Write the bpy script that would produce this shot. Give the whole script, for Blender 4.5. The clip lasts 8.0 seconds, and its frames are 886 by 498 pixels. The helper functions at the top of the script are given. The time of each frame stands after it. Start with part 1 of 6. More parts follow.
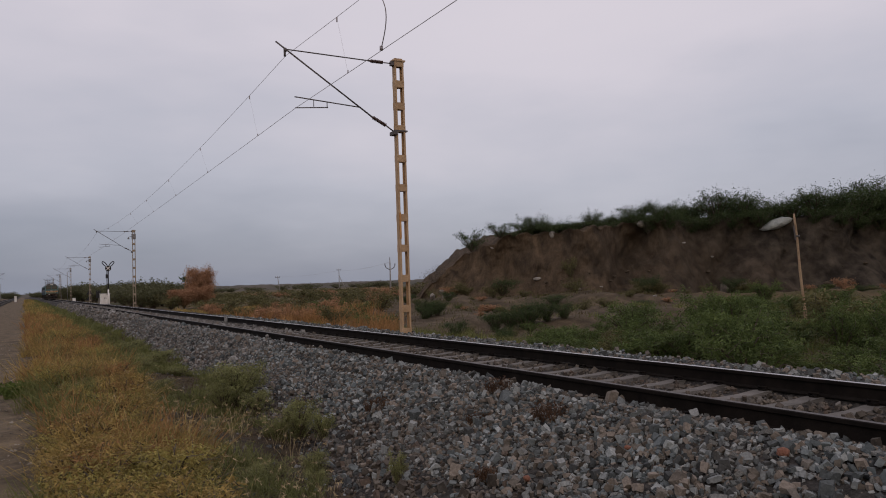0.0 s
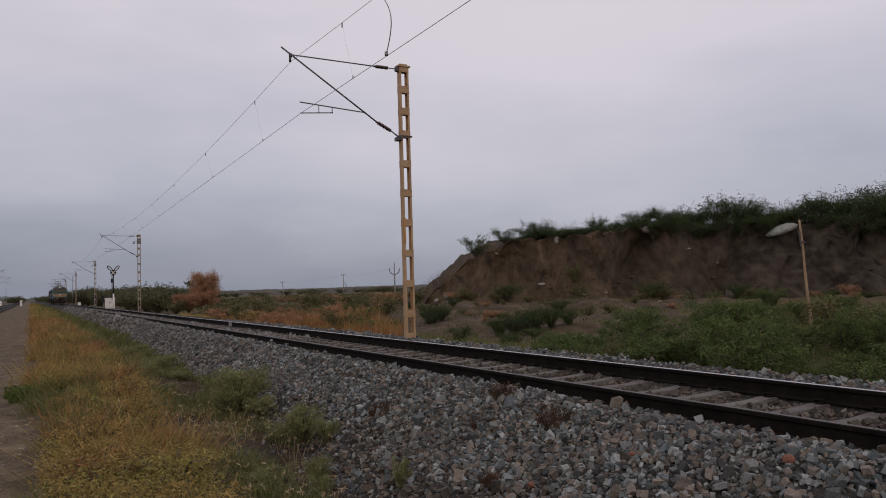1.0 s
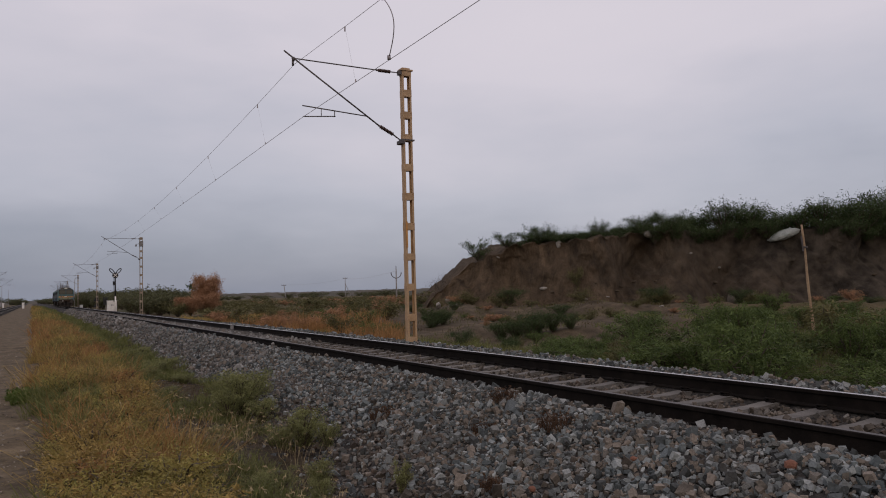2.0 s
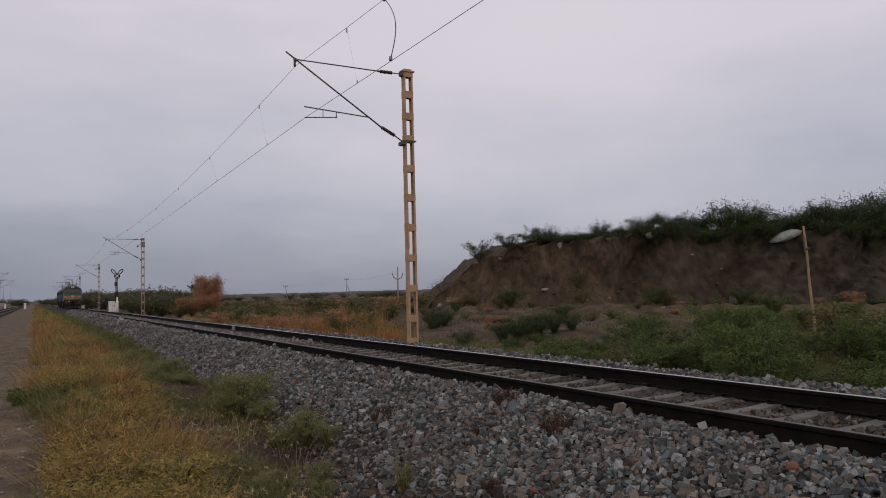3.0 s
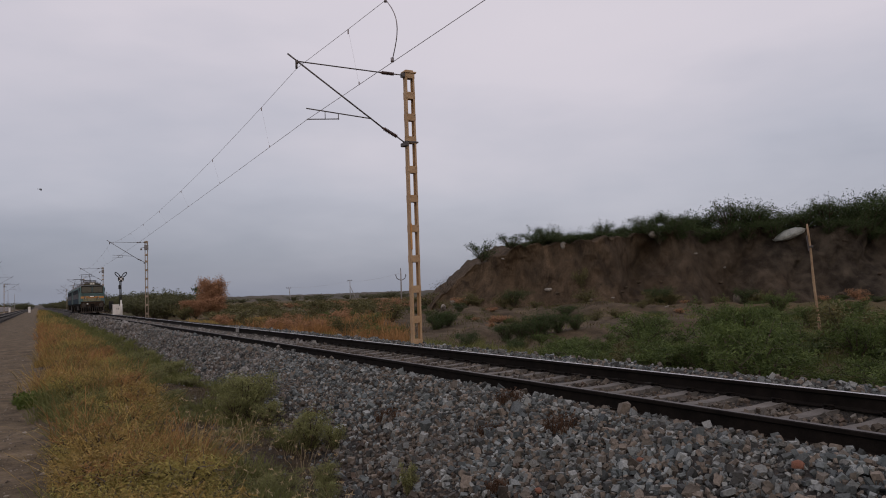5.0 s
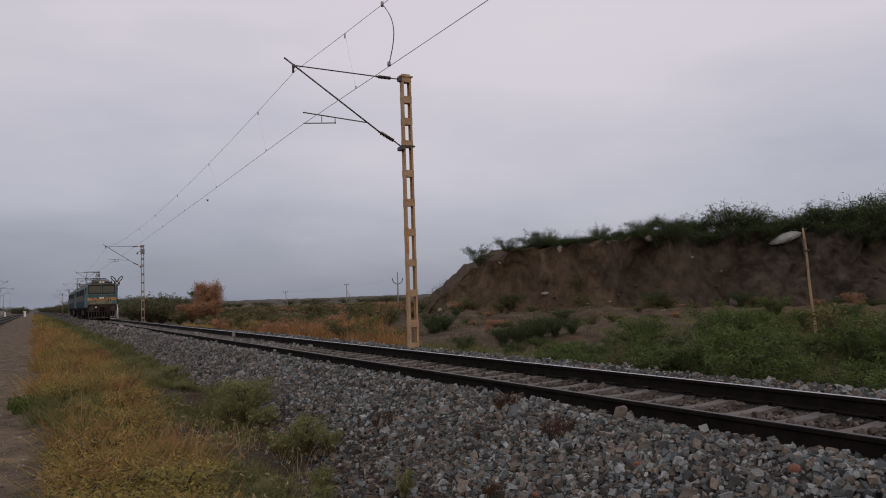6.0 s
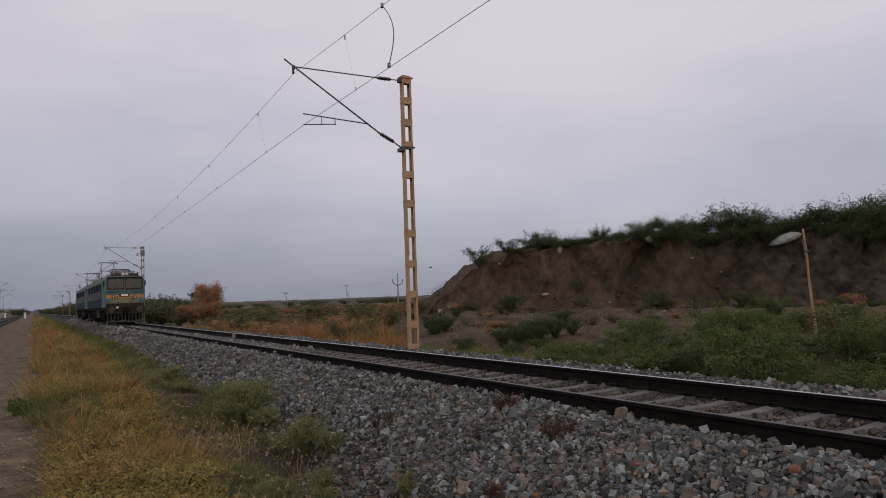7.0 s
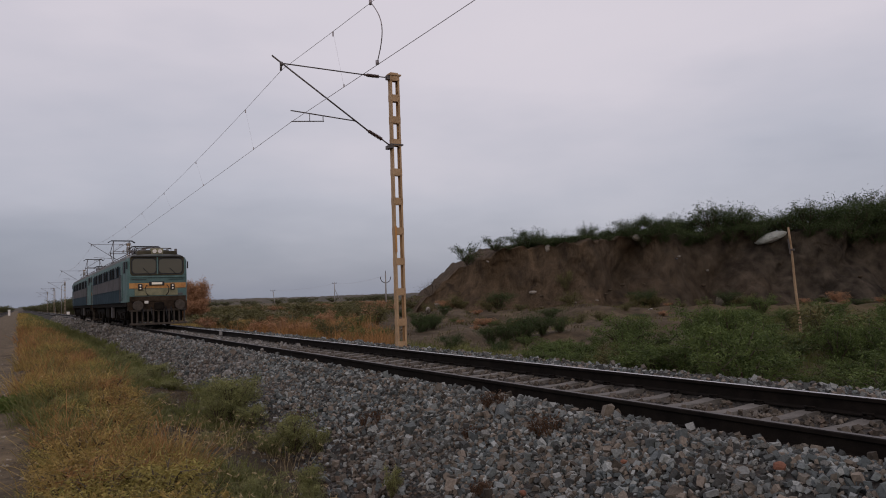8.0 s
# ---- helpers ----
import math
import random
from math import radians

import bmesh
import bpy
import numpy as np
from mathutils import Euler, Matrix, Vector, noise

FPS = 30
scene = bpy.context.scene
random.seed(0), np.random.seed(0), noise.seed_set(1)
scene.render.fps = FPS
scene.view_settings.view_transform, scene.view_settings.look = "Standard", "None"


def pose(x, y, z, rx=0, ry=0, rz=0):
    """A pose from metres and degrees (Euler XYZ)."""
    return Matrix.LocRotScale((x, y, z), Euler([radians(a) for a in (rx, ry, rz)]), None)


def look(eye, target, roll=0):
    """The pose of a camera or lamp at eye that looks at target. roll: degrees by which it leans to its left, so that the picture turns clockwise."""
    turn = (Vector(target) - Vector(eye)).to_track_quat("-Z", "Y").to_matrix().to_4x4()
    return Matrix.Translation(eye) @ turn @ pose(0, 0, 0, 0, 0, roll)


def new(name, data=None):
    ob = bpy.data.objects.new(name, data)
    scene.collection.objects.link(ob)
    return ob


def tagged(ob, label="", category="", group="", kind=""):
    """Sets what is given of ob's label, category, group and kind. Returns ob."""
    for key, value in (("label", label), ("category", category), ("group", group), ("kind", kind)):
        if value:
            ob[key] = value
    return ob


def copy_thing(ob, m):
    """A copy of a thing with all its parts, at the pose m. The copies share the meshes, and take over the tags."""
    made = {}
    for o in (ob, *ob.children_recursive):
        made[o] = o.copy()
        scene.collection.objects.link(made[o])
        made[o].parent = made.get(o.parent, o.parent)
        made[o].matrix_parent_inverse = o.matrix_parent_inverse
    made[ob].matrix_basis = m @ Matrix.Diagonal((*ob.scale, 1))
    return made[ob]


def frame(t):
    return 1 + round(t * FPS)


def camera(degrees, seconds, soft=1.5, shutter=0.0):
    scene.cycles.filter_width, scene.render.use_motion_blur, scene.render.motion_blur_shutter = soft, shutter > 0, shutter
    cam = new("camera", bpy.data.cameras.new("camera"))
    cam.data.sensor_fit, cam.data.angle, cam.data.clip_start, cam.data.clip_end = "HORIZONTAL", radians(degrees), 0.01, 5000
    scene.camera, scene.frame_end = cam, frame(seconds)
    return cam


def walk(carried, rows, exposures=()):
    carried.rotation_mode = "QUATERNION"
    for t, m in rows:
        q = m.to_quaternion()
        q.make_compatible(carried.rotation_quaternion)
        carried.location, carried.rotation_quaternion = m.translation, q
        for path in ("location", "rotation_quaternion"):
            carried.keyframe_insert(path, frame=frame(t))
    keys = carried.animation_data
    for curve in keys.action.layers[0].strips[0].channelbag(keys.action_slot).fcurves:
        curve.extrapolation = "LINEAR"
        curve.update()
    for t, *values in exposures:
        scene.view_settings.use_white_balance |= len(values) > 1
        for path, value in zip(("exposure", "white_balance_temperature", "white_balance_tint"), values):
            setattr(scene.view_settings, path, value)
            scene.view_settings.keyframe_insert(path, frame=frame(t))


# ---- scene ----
# World: x across the railway, y along it, z = 0 at the top of the rails.
TRACK = 6.157          # centre line of the running track
TRACK_TWO = -4.9       # centre line of the second track
EYE = (0.0, 0.0, 1.098)

cam = camera(61.05, 8.0, soft=1.0)
PATH = [
    (0.0, -29.103, 2.543, 1.884), (0.5, -29.225, 2.682, 1.784), (1.0, -28.771, 2.953, 1.733),
    (1.5, -28.576, 3.220, 1.569), (1.7, -28.714, 3.222, 1.545), (2.8, -28.310, 3.345, 1.450),
    (3.0, -28.530, 3.330, 1.459), (3.5, -28.717, 3.041, 1.526), (4.0, -27.709, 2.897, 1.943),
    (4.5, -28.105, 3.024, 1.849), (4.7, -28.175, 3.200, 1.855), (5.8, -28.525, 3.600, 1.905),
    (6.0, -28.525, 3.681, 1.910), (6.5, -28.504, 3.757, 1.776), (7.0, -28.514, 3.766, 1.964),
    (7.5, -28.783, 3.753, 1.974), (8.0, -29.436, 3.558, 1.885),
]
walk(cam, [(t, pose(*EYE, 90 + pitch, roll, yaw)) for t, yaw, pitch, roll in PATH],
     exposures=[(0.0, 0.0), (8.0, 0.0)])


# ---- light: overcast dusk, thin cloud ----
def make_world():
    world = bpy.data.worlds.new("overcast_dusk")
    scene.world = world
    world.use_nodes = True
    nt = world.node_tree
    nt.nodes.clear()
    out = nt.nodes.new("ShaderNodeOutputWorld")
    sky = nt.nodes.new("ShaderNodeTexSky")
    sky.sky_type = "NISHITA"
    sky.sun_disc = False
    sky.sun_elevation = radians(6)
    sky.sun_rotation = radians(215)
    sky_bg = nt.nodes.new("ShaderNodeBackground")
    sky_bg.inputs["Strength"].default_value = 0.08
    nt.links.new(sky.outputs[0], sky_bg.inputs["Color"])
    # the cloud layer: blue-grey near the horizon, pale mauve overhead
    co = nt.nodes.new("ShaderNodeTexCoord")
    sep = nt.nodes.new("ShaderNodeSeparateXYZ")
    nt.links.new(co.outputs["Generated"], sep.inputs[0])
    mp = nt.nodes.new("ShaderNodeMapping")
    mp.inputs["Scale"].default_value = (1.0, 1.0, 3.2)
    nt.links.new(co.outputs["Generated"], mp.inputs["Vector"])
    n1 = nt.nodes.new("ShaderNodeTexNoise")
    n1.inputs["Scale"].default_value = 1.7
    n1.inputs["Detail"].default_value = 5
    n1.inputs["Roughness"].default_value = 0.5
    nt.links.new(mp.outputs[0], n1.inputs["Vector"])
    wob = nt.nodes.new("ShaderNodeMath")
    wob.operation = "MULTIPLY_ADD"
    wob.inputs[1].default_value = 0.46
    nt.links.new(n1.outputs[0], wob.inputs[0])
    sub = nt.nodes.new("ShaderNodeMath")
    sub.operation = "SUBTRACT"
    sub.inputs[1].default_value = 0.23
    nt.links.new(sep.outputs["Z"], sub.inputs[0])
    nt.links.new(sub.outputs[0], wob.inputs[2])
    ramp = nt.nodes.new("ShaderNodeValToRGB")
    els = ramp.color_ramp.elements
    els[0].position, els[0].color = 0.0, (0.207, 0.229, 0.295, 1)
    els[1].position, els[1].color = 1.0, (0.566, 0.528, 0.599, 1)
    for p, c in ((0.10, (0.290, 0.305, 0.377)), (0.22, (0.434, 0.435, 0.509)), (0.38, (0.601, 0.561, 0.623)), (0.60, (0.680, 0.620, 0.671))):
        e = els.new(p)
        e.color = (*c, 1)
    # the cloud is thinner and paler towards the side away from the line
    pale = nt.nodes.new("ShaderNodeMath")
    pale.operation = "MULTIPLY_ADD"
    pale.inputs[1].default_value = 0.13
    nt.links.new(sep.outputs["X"], pale.inputs[0])
    nt.links.new(wob.outputs[0], pale.inputs[2])
    nt.links.new(pale.outputs[0], ramp.inputs[0])
    cloud_bg = nt.nodes.new("ShaderNodeBackground")
    cloud_bg.inputs["Strength"].default_value = 1.16
    nt.links.new(ramp.outputs[0], cloud_bg.inputs["Color"])
    add = nt.nodes.new("ShaderNodeMixShader")
    add.inputs[0].default_value = 0.9
    nt.links.new(sky_bg.outputs[0], add.inputs[1])
    nt.links.new(cloud_bg.outputs[0], add.inputs[2])
    nt.links.new(add.outputs[0], out.inputs[0])


make_world()
sun_data = bpy.data.lights.new("sun", "SUN")
sun_data.energy = 0.35
sun_data.angle = radians(25)
sun_data.color = (1.0, 0.80, 0.60)
sun = new("sun", sun_data)
sun.matrix_basis = look((-20, -28, 16), (6, 10, 0))


# ---- materials ----
MATS = {}


def material(name, c1, c2, scale=6.0, rough=0.8, metal=0.0, bump=0.3, fine=60.0, c3=None, island=0.0, per_object=0.0, dist=0.02, spec=0.4):
    """Two-scale noise colours with a fine bump; island and per_object vary the lightness of pieces."""
    m = bpy.data.materials.new(name)
    m.use_nodes = True
    nt = m.node_tree
    bs = nt.nodes["Principled BSDF"]
    co = nt.nodes.new("ShaderNodeTexCoord")
    na = nt.nodes.new("ShaderNodeTexNoise")
    na.inputs["Scale"].default_value = scale
    na.inputs["Detail"].default_value = 6
    na.inputs["Roughness"].default_value = 0.62
    nt.links.new(co.outputs["Object"], na.inputs["Vector"])
    nb = nt.nodes.new("ShaderNodeTexNoise")
    nb.inputs["Scale"].default_value = fine
    nb.inputs["Detail"].default_value = 4
    nt.links.new(co.outputs["Object"], nb.inputs["Vector"])
    ramp = nt.nodes.new("ShaderNodeValToRGB")
    els = ramp.color_ramp.elements
    els[0].position, els[0].color = 0.34, (*c1, 1)
    els[1].position, els[1].color = 0.66, (*c2, 1)
    if c3:
        e = els.new(0.8)
        e.color = (*c3, 1)
    nt.links.new(na.outputs[0], ramp.inputs[0])
    mix = nt.nodes.new("ShaderNodeMixRGB")
    mix.blend_type = "OVERLAY"
    mix.inputs[0].default_value = 0.45
    nt.links.new(ramp.outputs[0], mix.inputs[1])
    nt.links.new(nb.outputs[0], mix.inputs[2])
    col = mix.outputs[0]
    rnd = None
    if island:
        g = nt.nodes.new("ShaderNodeNewGeometry")
        rnd, amount = g.outputs["Random Per Island"], island
    elif per_object:
        g = nt.nodes.new("ShaderNodeObjectInfo")
        rnd, amount = g.outputs["Random"], per_object
    if rnd:
        mr = nt.nodes.new("ShaderNodeMapRange")
        mr.inputs["To Min"].default_value = 1 - amount
        mr.inputs["To Max"].default_value = 1 + amount
        nt.links.new(rnd, mr.inputs["Value"])
        hs = nt.nodes.new("ShaderNodeHueSaturation")
        nt.links.new(mr.outputs[0], hs.inputs["Value"])
        nt.links.new(col, hs.inputs["Color"])
        col = hs.outputs[0]
    nt.links.new(col, bs.inputs["Base Color"])
    mr2 = nt.nodes.new("ShaderNodeMapRange")
    mr2.inputs["To Min"].default_value = max(0.05, rough - 0.12)
    mr2.inputs["To Max"].default_value = min(1.0, rough + 0.12)
    nt.links.new(nb.outputs[0], mr2.inputs["Value"])
    nt.links.new(mr2.outputs[0], bs.inputs["Roughness"])
    bs.inputs["Metallic"].default_value = metal
    bs.inputs["Specular IOR Level"].default_value = spec
    if bump:
        bp = nt.nodes.new("ShaderNodeBump")
        bp.inputs["Strength"].default_value = bump
        bp.inputs["Distance"].default_value = dist
        nt.links.new(nb.outputs[0], bp.inputs["Height"])
        nt.links.new(bp.outputs[0], bs.inputs["Normal"])
    MATS[name] = m
    return m


def leaf_material(name, dark, light, rough=0.75, amount=0.45, through_light=0.25):
    """Leaves and blades: hue varies blade by blade, a little light passes through."""
    m = bpy.data.materials.new(name)
    m.use_nodes = True
    nt = m.node_tree
    bs = nt.nodes["Principled BSDF"]
    g = nt.nodes.new("ShaderNodeNewGeometry")
    co = nt.nodes.new("ShaderNodeTexCoord")
    n = nt.nodes.new("ShaderNodeTexNoise")
    n.inputs["Scale"].default_value = 1.3
    n.inputs["Detail"].default_value = 3
    nt.links.new(co.outputs["Object"], n.inputs["Vector"])
    av = nt.nodes.new("ShaderNodeMath")
    av.operation = "MULTIPLY_ADD"
    av.inputs[1].default_value = amount
    nt.links.new(g.outputs["Random Per Island"], av.inputs[0])
    sc = nt.nodes.new("ShaderNodeMapRange")
    sc.inputs["From Min"].default_value, sc.inputs["From Max"].default_value = 0.3, 0.7
    sc.inputs["To Min"].default_value, sc.inputs["To Max"].default_value = 0.0, 1 - amount
    nt.links.new(n.outputs[0], sc.inputs["Value"])
    nt.links.new(sc.outputs[0], av.inputs[2])
    ramp = nt.nodes.new("ShaderNodeValToRGB")
    els = ramp.color_ramp.elements
    els[0].position, els[0].color = 0.0, (*dark, 1)
    els[1].position, els[1].color = 1.0, (*light, 1)
    nt.links.new(av.outputs[0], ramp.inputs[0])
    nt.links.new(ramp.outputs[0], bs.inputs["Base Color"])
    bs.inputs["Roughness"].default_value = rough
    bs.inputs["Specular IOR Level"].default_value = 0.2
    tr = nt.nodes.new("ShaderNodeBsdfTranslucent")
    nt.links.new(ramp.outputs[0], tr.inputs["Color"])
    mx = nt.nodes.new("ShaderNodeMixShader")
    mx.inputs[0].default_value = through_light
    out = nt.nodes["Material Output"]
    nt.links.new(bs.outputs[0], mx.inputs[1])
    nt.links.new(tr.outputs[0], mx.inputs[2])
    nt.links.new(mx.outputs[0], out.inputs["Surface"])
    MATS[name] = m
    return m


def ground_material():
    """Bare earth, dry grass and green growth in patches, by place; a dusty road strip between the tracks."""
    m = bpy.data.materials.new("ground_earth")
    m.use_nodes = True
    nt = m.node_tree
    bs = nt.nodes["Principled BSDF"]
    co = nt.nodes.new("ShaderNodeTexCoord")

    def tex(scale, detail, rough=0.6):
        n = nt.nodes.new("ShaderNodeTexNoise")
        n.inputs["Scale"].default_value = scale
        n.inputs["Detail"].default_value = detail
        n.inputs["Roughness"].default_value = rough
        nt.links.new(co.outputs["Object"], n.inputs["Vector"])
        return n.outputs[0]

    def ramp(fac, stops):
        r = nt.nodes.new("ShaderNodeValToRGB")
        els = r.color_ramp.elements
        els[0].position, els[0].color = stops[0][0], (*stops[0][1], 1)
        els[1].position, els[1].color = stops[-1][0], (*stops[-1][1], 1)
        for p, c in stops[1:-1]:
            els.new(p).color = (*c, 1)
        nt.links.new(fac, r.inputs[0])
        return r.outputs[0]

    def blend(fac, a, b, kind="MIX"):
        x = nt.nodes.new("ShaderNodeMixRGB")
        x.blend_type = kind
        if isinstance(fac, float):
            x.inputs[0].default_value = fac
        else:
            nt.links.new(fac, x.inputs[0])
        nt.links.new(a, x.inputs[1])
        nt.links.new(b, x.inputs[2])
        return x.outputs[0]

    patches = tex(0.09, 5)
    wild = ramp(patches, ((0.36, (0.050, 0.054, 0.022)), (0.47, (0.095, 0.074, 0.038)), (0.55, (0.115, 0.078, 0.044)), (0.66, (0.052, 0.054, 0.026))))
    dust = ramp(tex(1.9, 9, 0.72), ((0.32, (0.050, 0.038, 0.025)), (0.47, (0.112, 0.086, 0.056)), (0.58, (0.165, 0.126, 0.082)), (0.74, (0.28, 0.215, 0.142))))
    soil = ramp(tex(2.3, 6), ((0.3, (0.026, 0.022, 0.018)), (0.5, (0.056, 0.043, 0.030)), (0.7, (0.115, 0.082, 0.050))))
    tan = ramp(tex(0.5, 6), ((0.3, (0.10, 0.075, 0.042)), (0.5, (0.20, 0.135, 0.075)), (0.72, (0.30, 0.20, 0.115))))
    sep = nt.nodes.new("ShaderNodeSeparateXYZ")
    nt.links.new(co.outputs["Object"], sep.inputs[0])
    edge = nt.nodes.new("ShaderNodeMath")
    edge.operation = "MULTIPLY_ADD"
    edge.inputs[1].default_value = 1.3
    nt.links.new(tex(0.8, 3), edge.inputs[0])
    nt.links.new(sep.outputs["X"], edge.inputs[2])

    def band(lo, hi, a, b):
        r = nt.nodes.new("ShaderNodeMapRange")
        r.inputs["From Min"].default_value, r.inputs["From Max"].default_value = lo, hi
        r.inputs["To Min"].default_value, r.inputs["To Max"].default_value = a, b
        nt.links.new(edge.outputs[0], r.inputs["Value"])
        return r.outputs[0]

    col = blend(band(0.55, 1.15, 0.0, 1.0), dust, soil)
    col = blend(band(9.6, 10.4, 0.0, 1.0), col, tan)
    col = blend(band(12.6, 14.6, 0.0, 1.0), col, wild)
    col = blend(band(-12.0, -9.0, 1.0, 0.0), col, wild)

    def across(kx, ky, lo, hi):
        """0..1 between two lines that run aslant over the plan, with a ragged edge."""
        d = nt.nodes.new("ShaderNodeVectorMath")
        d.operation = "DOT_PRODUCT"
        d.inputs[1].default_value = (kx, ky, 0)
        nt.links.new(co.outputs["Object"], d.inputs[0])
        a = nt.nodes.new("ShaderNodeMath")
        a.operation = "MULTIPLY_ADD"
        a.inputs[1].default_value = 5.0
        nt.links.new(tex(0.35, 5), a.inputs[0])
        nt.links.new(d.outputs["Value"], a.inputs[2])
        r = nt.nodes.new("ShaderNodeMapRange")
        r.inputs["From Min"].default_value, r.inputs["From Max"].default_value = lo, hi
        nt.links.new(a.outputs[0], r.inputs["Value"])
        return r.outputs[0]

    def times(a, b):
        q = nt.nodes.new("ShaderNodeMath")
        q.operation = "MULTIPLY"
        nt.links.new(a, q.inputs[0])
        nt.links.new(b, q.inputs[1])
        return q.outputs[0]
    bare = times(times(across(0.8766, -0.4812, -6, -3), across(-0.8766, 0.4812, -20, -12)), across(0.4812, 0.8766, 29, 31.5))
    brown = ramp(tex(0.8, 8, 0.7), ((0.34, (0.042, 0.032, 0.020)), (0.52, (0.088, 0.066, 0.042)), (0.68, (0.150, 0.112, 0.070))))
    col = blend(bare, col, brown)
    fine = tex(38.0, 5)
    col = blend(0.5, col, fine, "OVERLAY")
    nt.links.new(col, bs.inputs["Base Color"])
    bs.inputs["Roughness"].default_value = 0.95
    bs.inputs["Specular IOR Level"].default_value = 0.15
    bp = nt.nodes.new("ShaderNodeBump")
    bp.inputs["Strength"].default_value = 0.6
    bp.inputs["Distance"].default_value = 0.04
    nt.links.new(fine, bp.inputs["Height"])
    nt.links.new(bp.outputs[0], bs.inputs["Normal"])
    return m


M_GROUND = ground_material()
# the bed's grit is darkened to paint the shade in gaps between stones
M_BALLAST = material("shaded_ballast_grit", (0.014, 0.013, 0.012), (0.070, 0.063, 0.056), scale=14, rough=0.95, bump=1.0, fine=26, dist=0.05, spec=0.2)


def stone_material(name, tones, spread=0.5):
    """Crushed stone: each piece takes its own tone, with grain and dust on it."""
    m = bpy.data.materials.new(name)
    m.use_nodes = True
    nt = m.node_tree
    bs = nt.nodes["Principled BSDF"]
    g = nt.nodes.new("ShaderNodeNewGeometry")
    co = nt.nodes.new("ShaderNodeTexCoord")
    ramp = nt.nodes.new("ShaderNodeValToRGB")
    ramp.color_ramp.interpolation = "CONSTANT"
    els = ramp.color_ramp.elements
    els[0].position, els[0].color = 0.0, (*tones[0], 1)
    els[1].position, els[1].color = 1.0 - 1.0 / len(tones), (*tones[-1], 1)
    for k, c in enumerate(tones[1:-1]):
        els.new((k + 1.0) / len(tones)).color = (*c, 1)
    nt.links.new(g.outputs["Random Per Island"], ramp.inputs[0])
    grain = nt.nodes.new("ShaderNodeTexNoise")
    grain.inputs["Scale"].default_value, grain.inputs["Detail"].default_value = 55, 5
    nt.links.new(co.outputs["Object"], grain.inputs["Vector"])
    patch = nt.nodes.new("ShaderNodeTexNoise")
    patch.inputs["Scale"].default_value, patch.inputs["Detail"].default_value = 1.1, 4
    nt.links.new(co.outputs["Object"], patch.inputs["Vector"])
    mr = nt.nodes.new("ShaderNodeMapRange")
    mr.inputs["From Min"].default_value, mr.inputs["From Max"].default_value = 0.3, 0.7
    mr.inputs["To Min"].default_value, mr.inputs["To Max"].default_value = 0.0, spread
    nt.links.new(patch.outputs[0], mr.inputs["Value"])
    dusty = nt.nodes.new("ShaderNodeMixRGB")
    dusty.inputs[2].default_value = (0.082, 0.064, 0.050, 1)
    nt.links.new(mr.outputs[0], dusty.inputs[0])
    nt.links.new(ramp.outputs[0], dusty.inputs[1])
    mix = nt.nodes.new("ShaderNodeMixRGB")
    mix.blend_type = "OVERLAY"
    mix.inputs[0].default_value = 0.6
    nt.links.new(dusty.outputs[0], mix.inputs[1])
    nt.links.new(grain.outputs[0], mix.inputs[2])
    nt.links.new(mix.outputs[0], bs.inputs["Base Color"])
    bs.inputs["Roughness"].default_value = 0.88
    bs.inputs["Specular IOR Level"].default_value = 0.25
    bp = nt.nodes.new("ShaderNodeBump")
    bp.inputs["Strength"].default_value, bp.inputs["Distance"].default_value = 0.5, 0.012
    nt.links.new(grain.outputs[0], bp.inputs["Height"])
    nt.links.new(bp.outputs[0], bs.inputs["Normal"])
    return m


M_STONE = stone_material("grey_ballast_stone", ((0.105, 0.124, 0.128), (0.226, 0.246, 0.244), (0.050, 0.058, 0.060), (0.336, 0.354, 0.344), (0.159, 0.142, 0.120), (0.165, 0.189, 0.189), (0.238, 0.201, 0.165), (0.080, 0.095, 0.098)), 0.45)
M_STONE_RUST = material("rusty_ballast_stone", (0.066, 0.055, 0.044), (0.155, 0.130, 0.105), scale=5, rough=0.9, bump=0.4, fine=50, island=0.45, spec=0.25)
M_STONE_ONE = material("single_ballast_stone", (0.085, 0.088, 0.082), (0.200, 0.194, 0.178), scale=5, rough=0.9, bump=0.4, fine=50, per_object=0.5, spec=0.25)
# for distant ballast: its pale sheen is put into the tones, with some dust
M_STONE_SHEEN = stone_material("dusty_far_sheen_stone", ((0.165, 0.160, 0.150), (0.235, 0.225, 0.208), (0.105, 0.102, 0.096), (0.290, 0.280, 0.262), (0.175, 0.148, 0.124)), 0.3)
M_STONE_DIRT = stone_material("soil_stained_ballast_stone", ((0.085, 0.072, 0.060), (0.150, 0.130, 0.108), (0.050, 0.042, 0.036), (0.205, 0.188, 0.165), (0.115, 0.084, 0.064), (0.095, 0.092, 0.086)), 0.7)
M_PEBBLE = material("dusty_pebble", (0.12, 0.10, 0.08), (0.27, 0.235, 0.19), scale=5, rough=0.95, bump=0.3, fine=50, island=0.5, spec=0.15)
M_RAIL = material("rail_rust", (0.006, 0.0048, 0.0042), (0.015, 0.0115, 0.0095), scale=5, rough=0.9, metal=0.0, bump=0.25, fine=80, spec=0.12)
M_RAIL_TOP = material("rail_running_face", (0.42, 0.41, 0.42), (0.55, 0.54, 0.55), scale=20, rough=0.33, metal=1.0, bump=0.05)
M_RAIL_DULL = material("dull_running_face", (0.045, 0.038, 0.035), (0.085, 0.073, 0.068), scale=20, rough=0.5, metal=0.6, bump=0.05)
M_CONCRETE = material("sleeper_concrete", (0.092, 0.084, 0.074), (0.165, 0.150, 0.134), scale=4, rough=0.92, bump=0.3, fine=50, per_object=0.12)
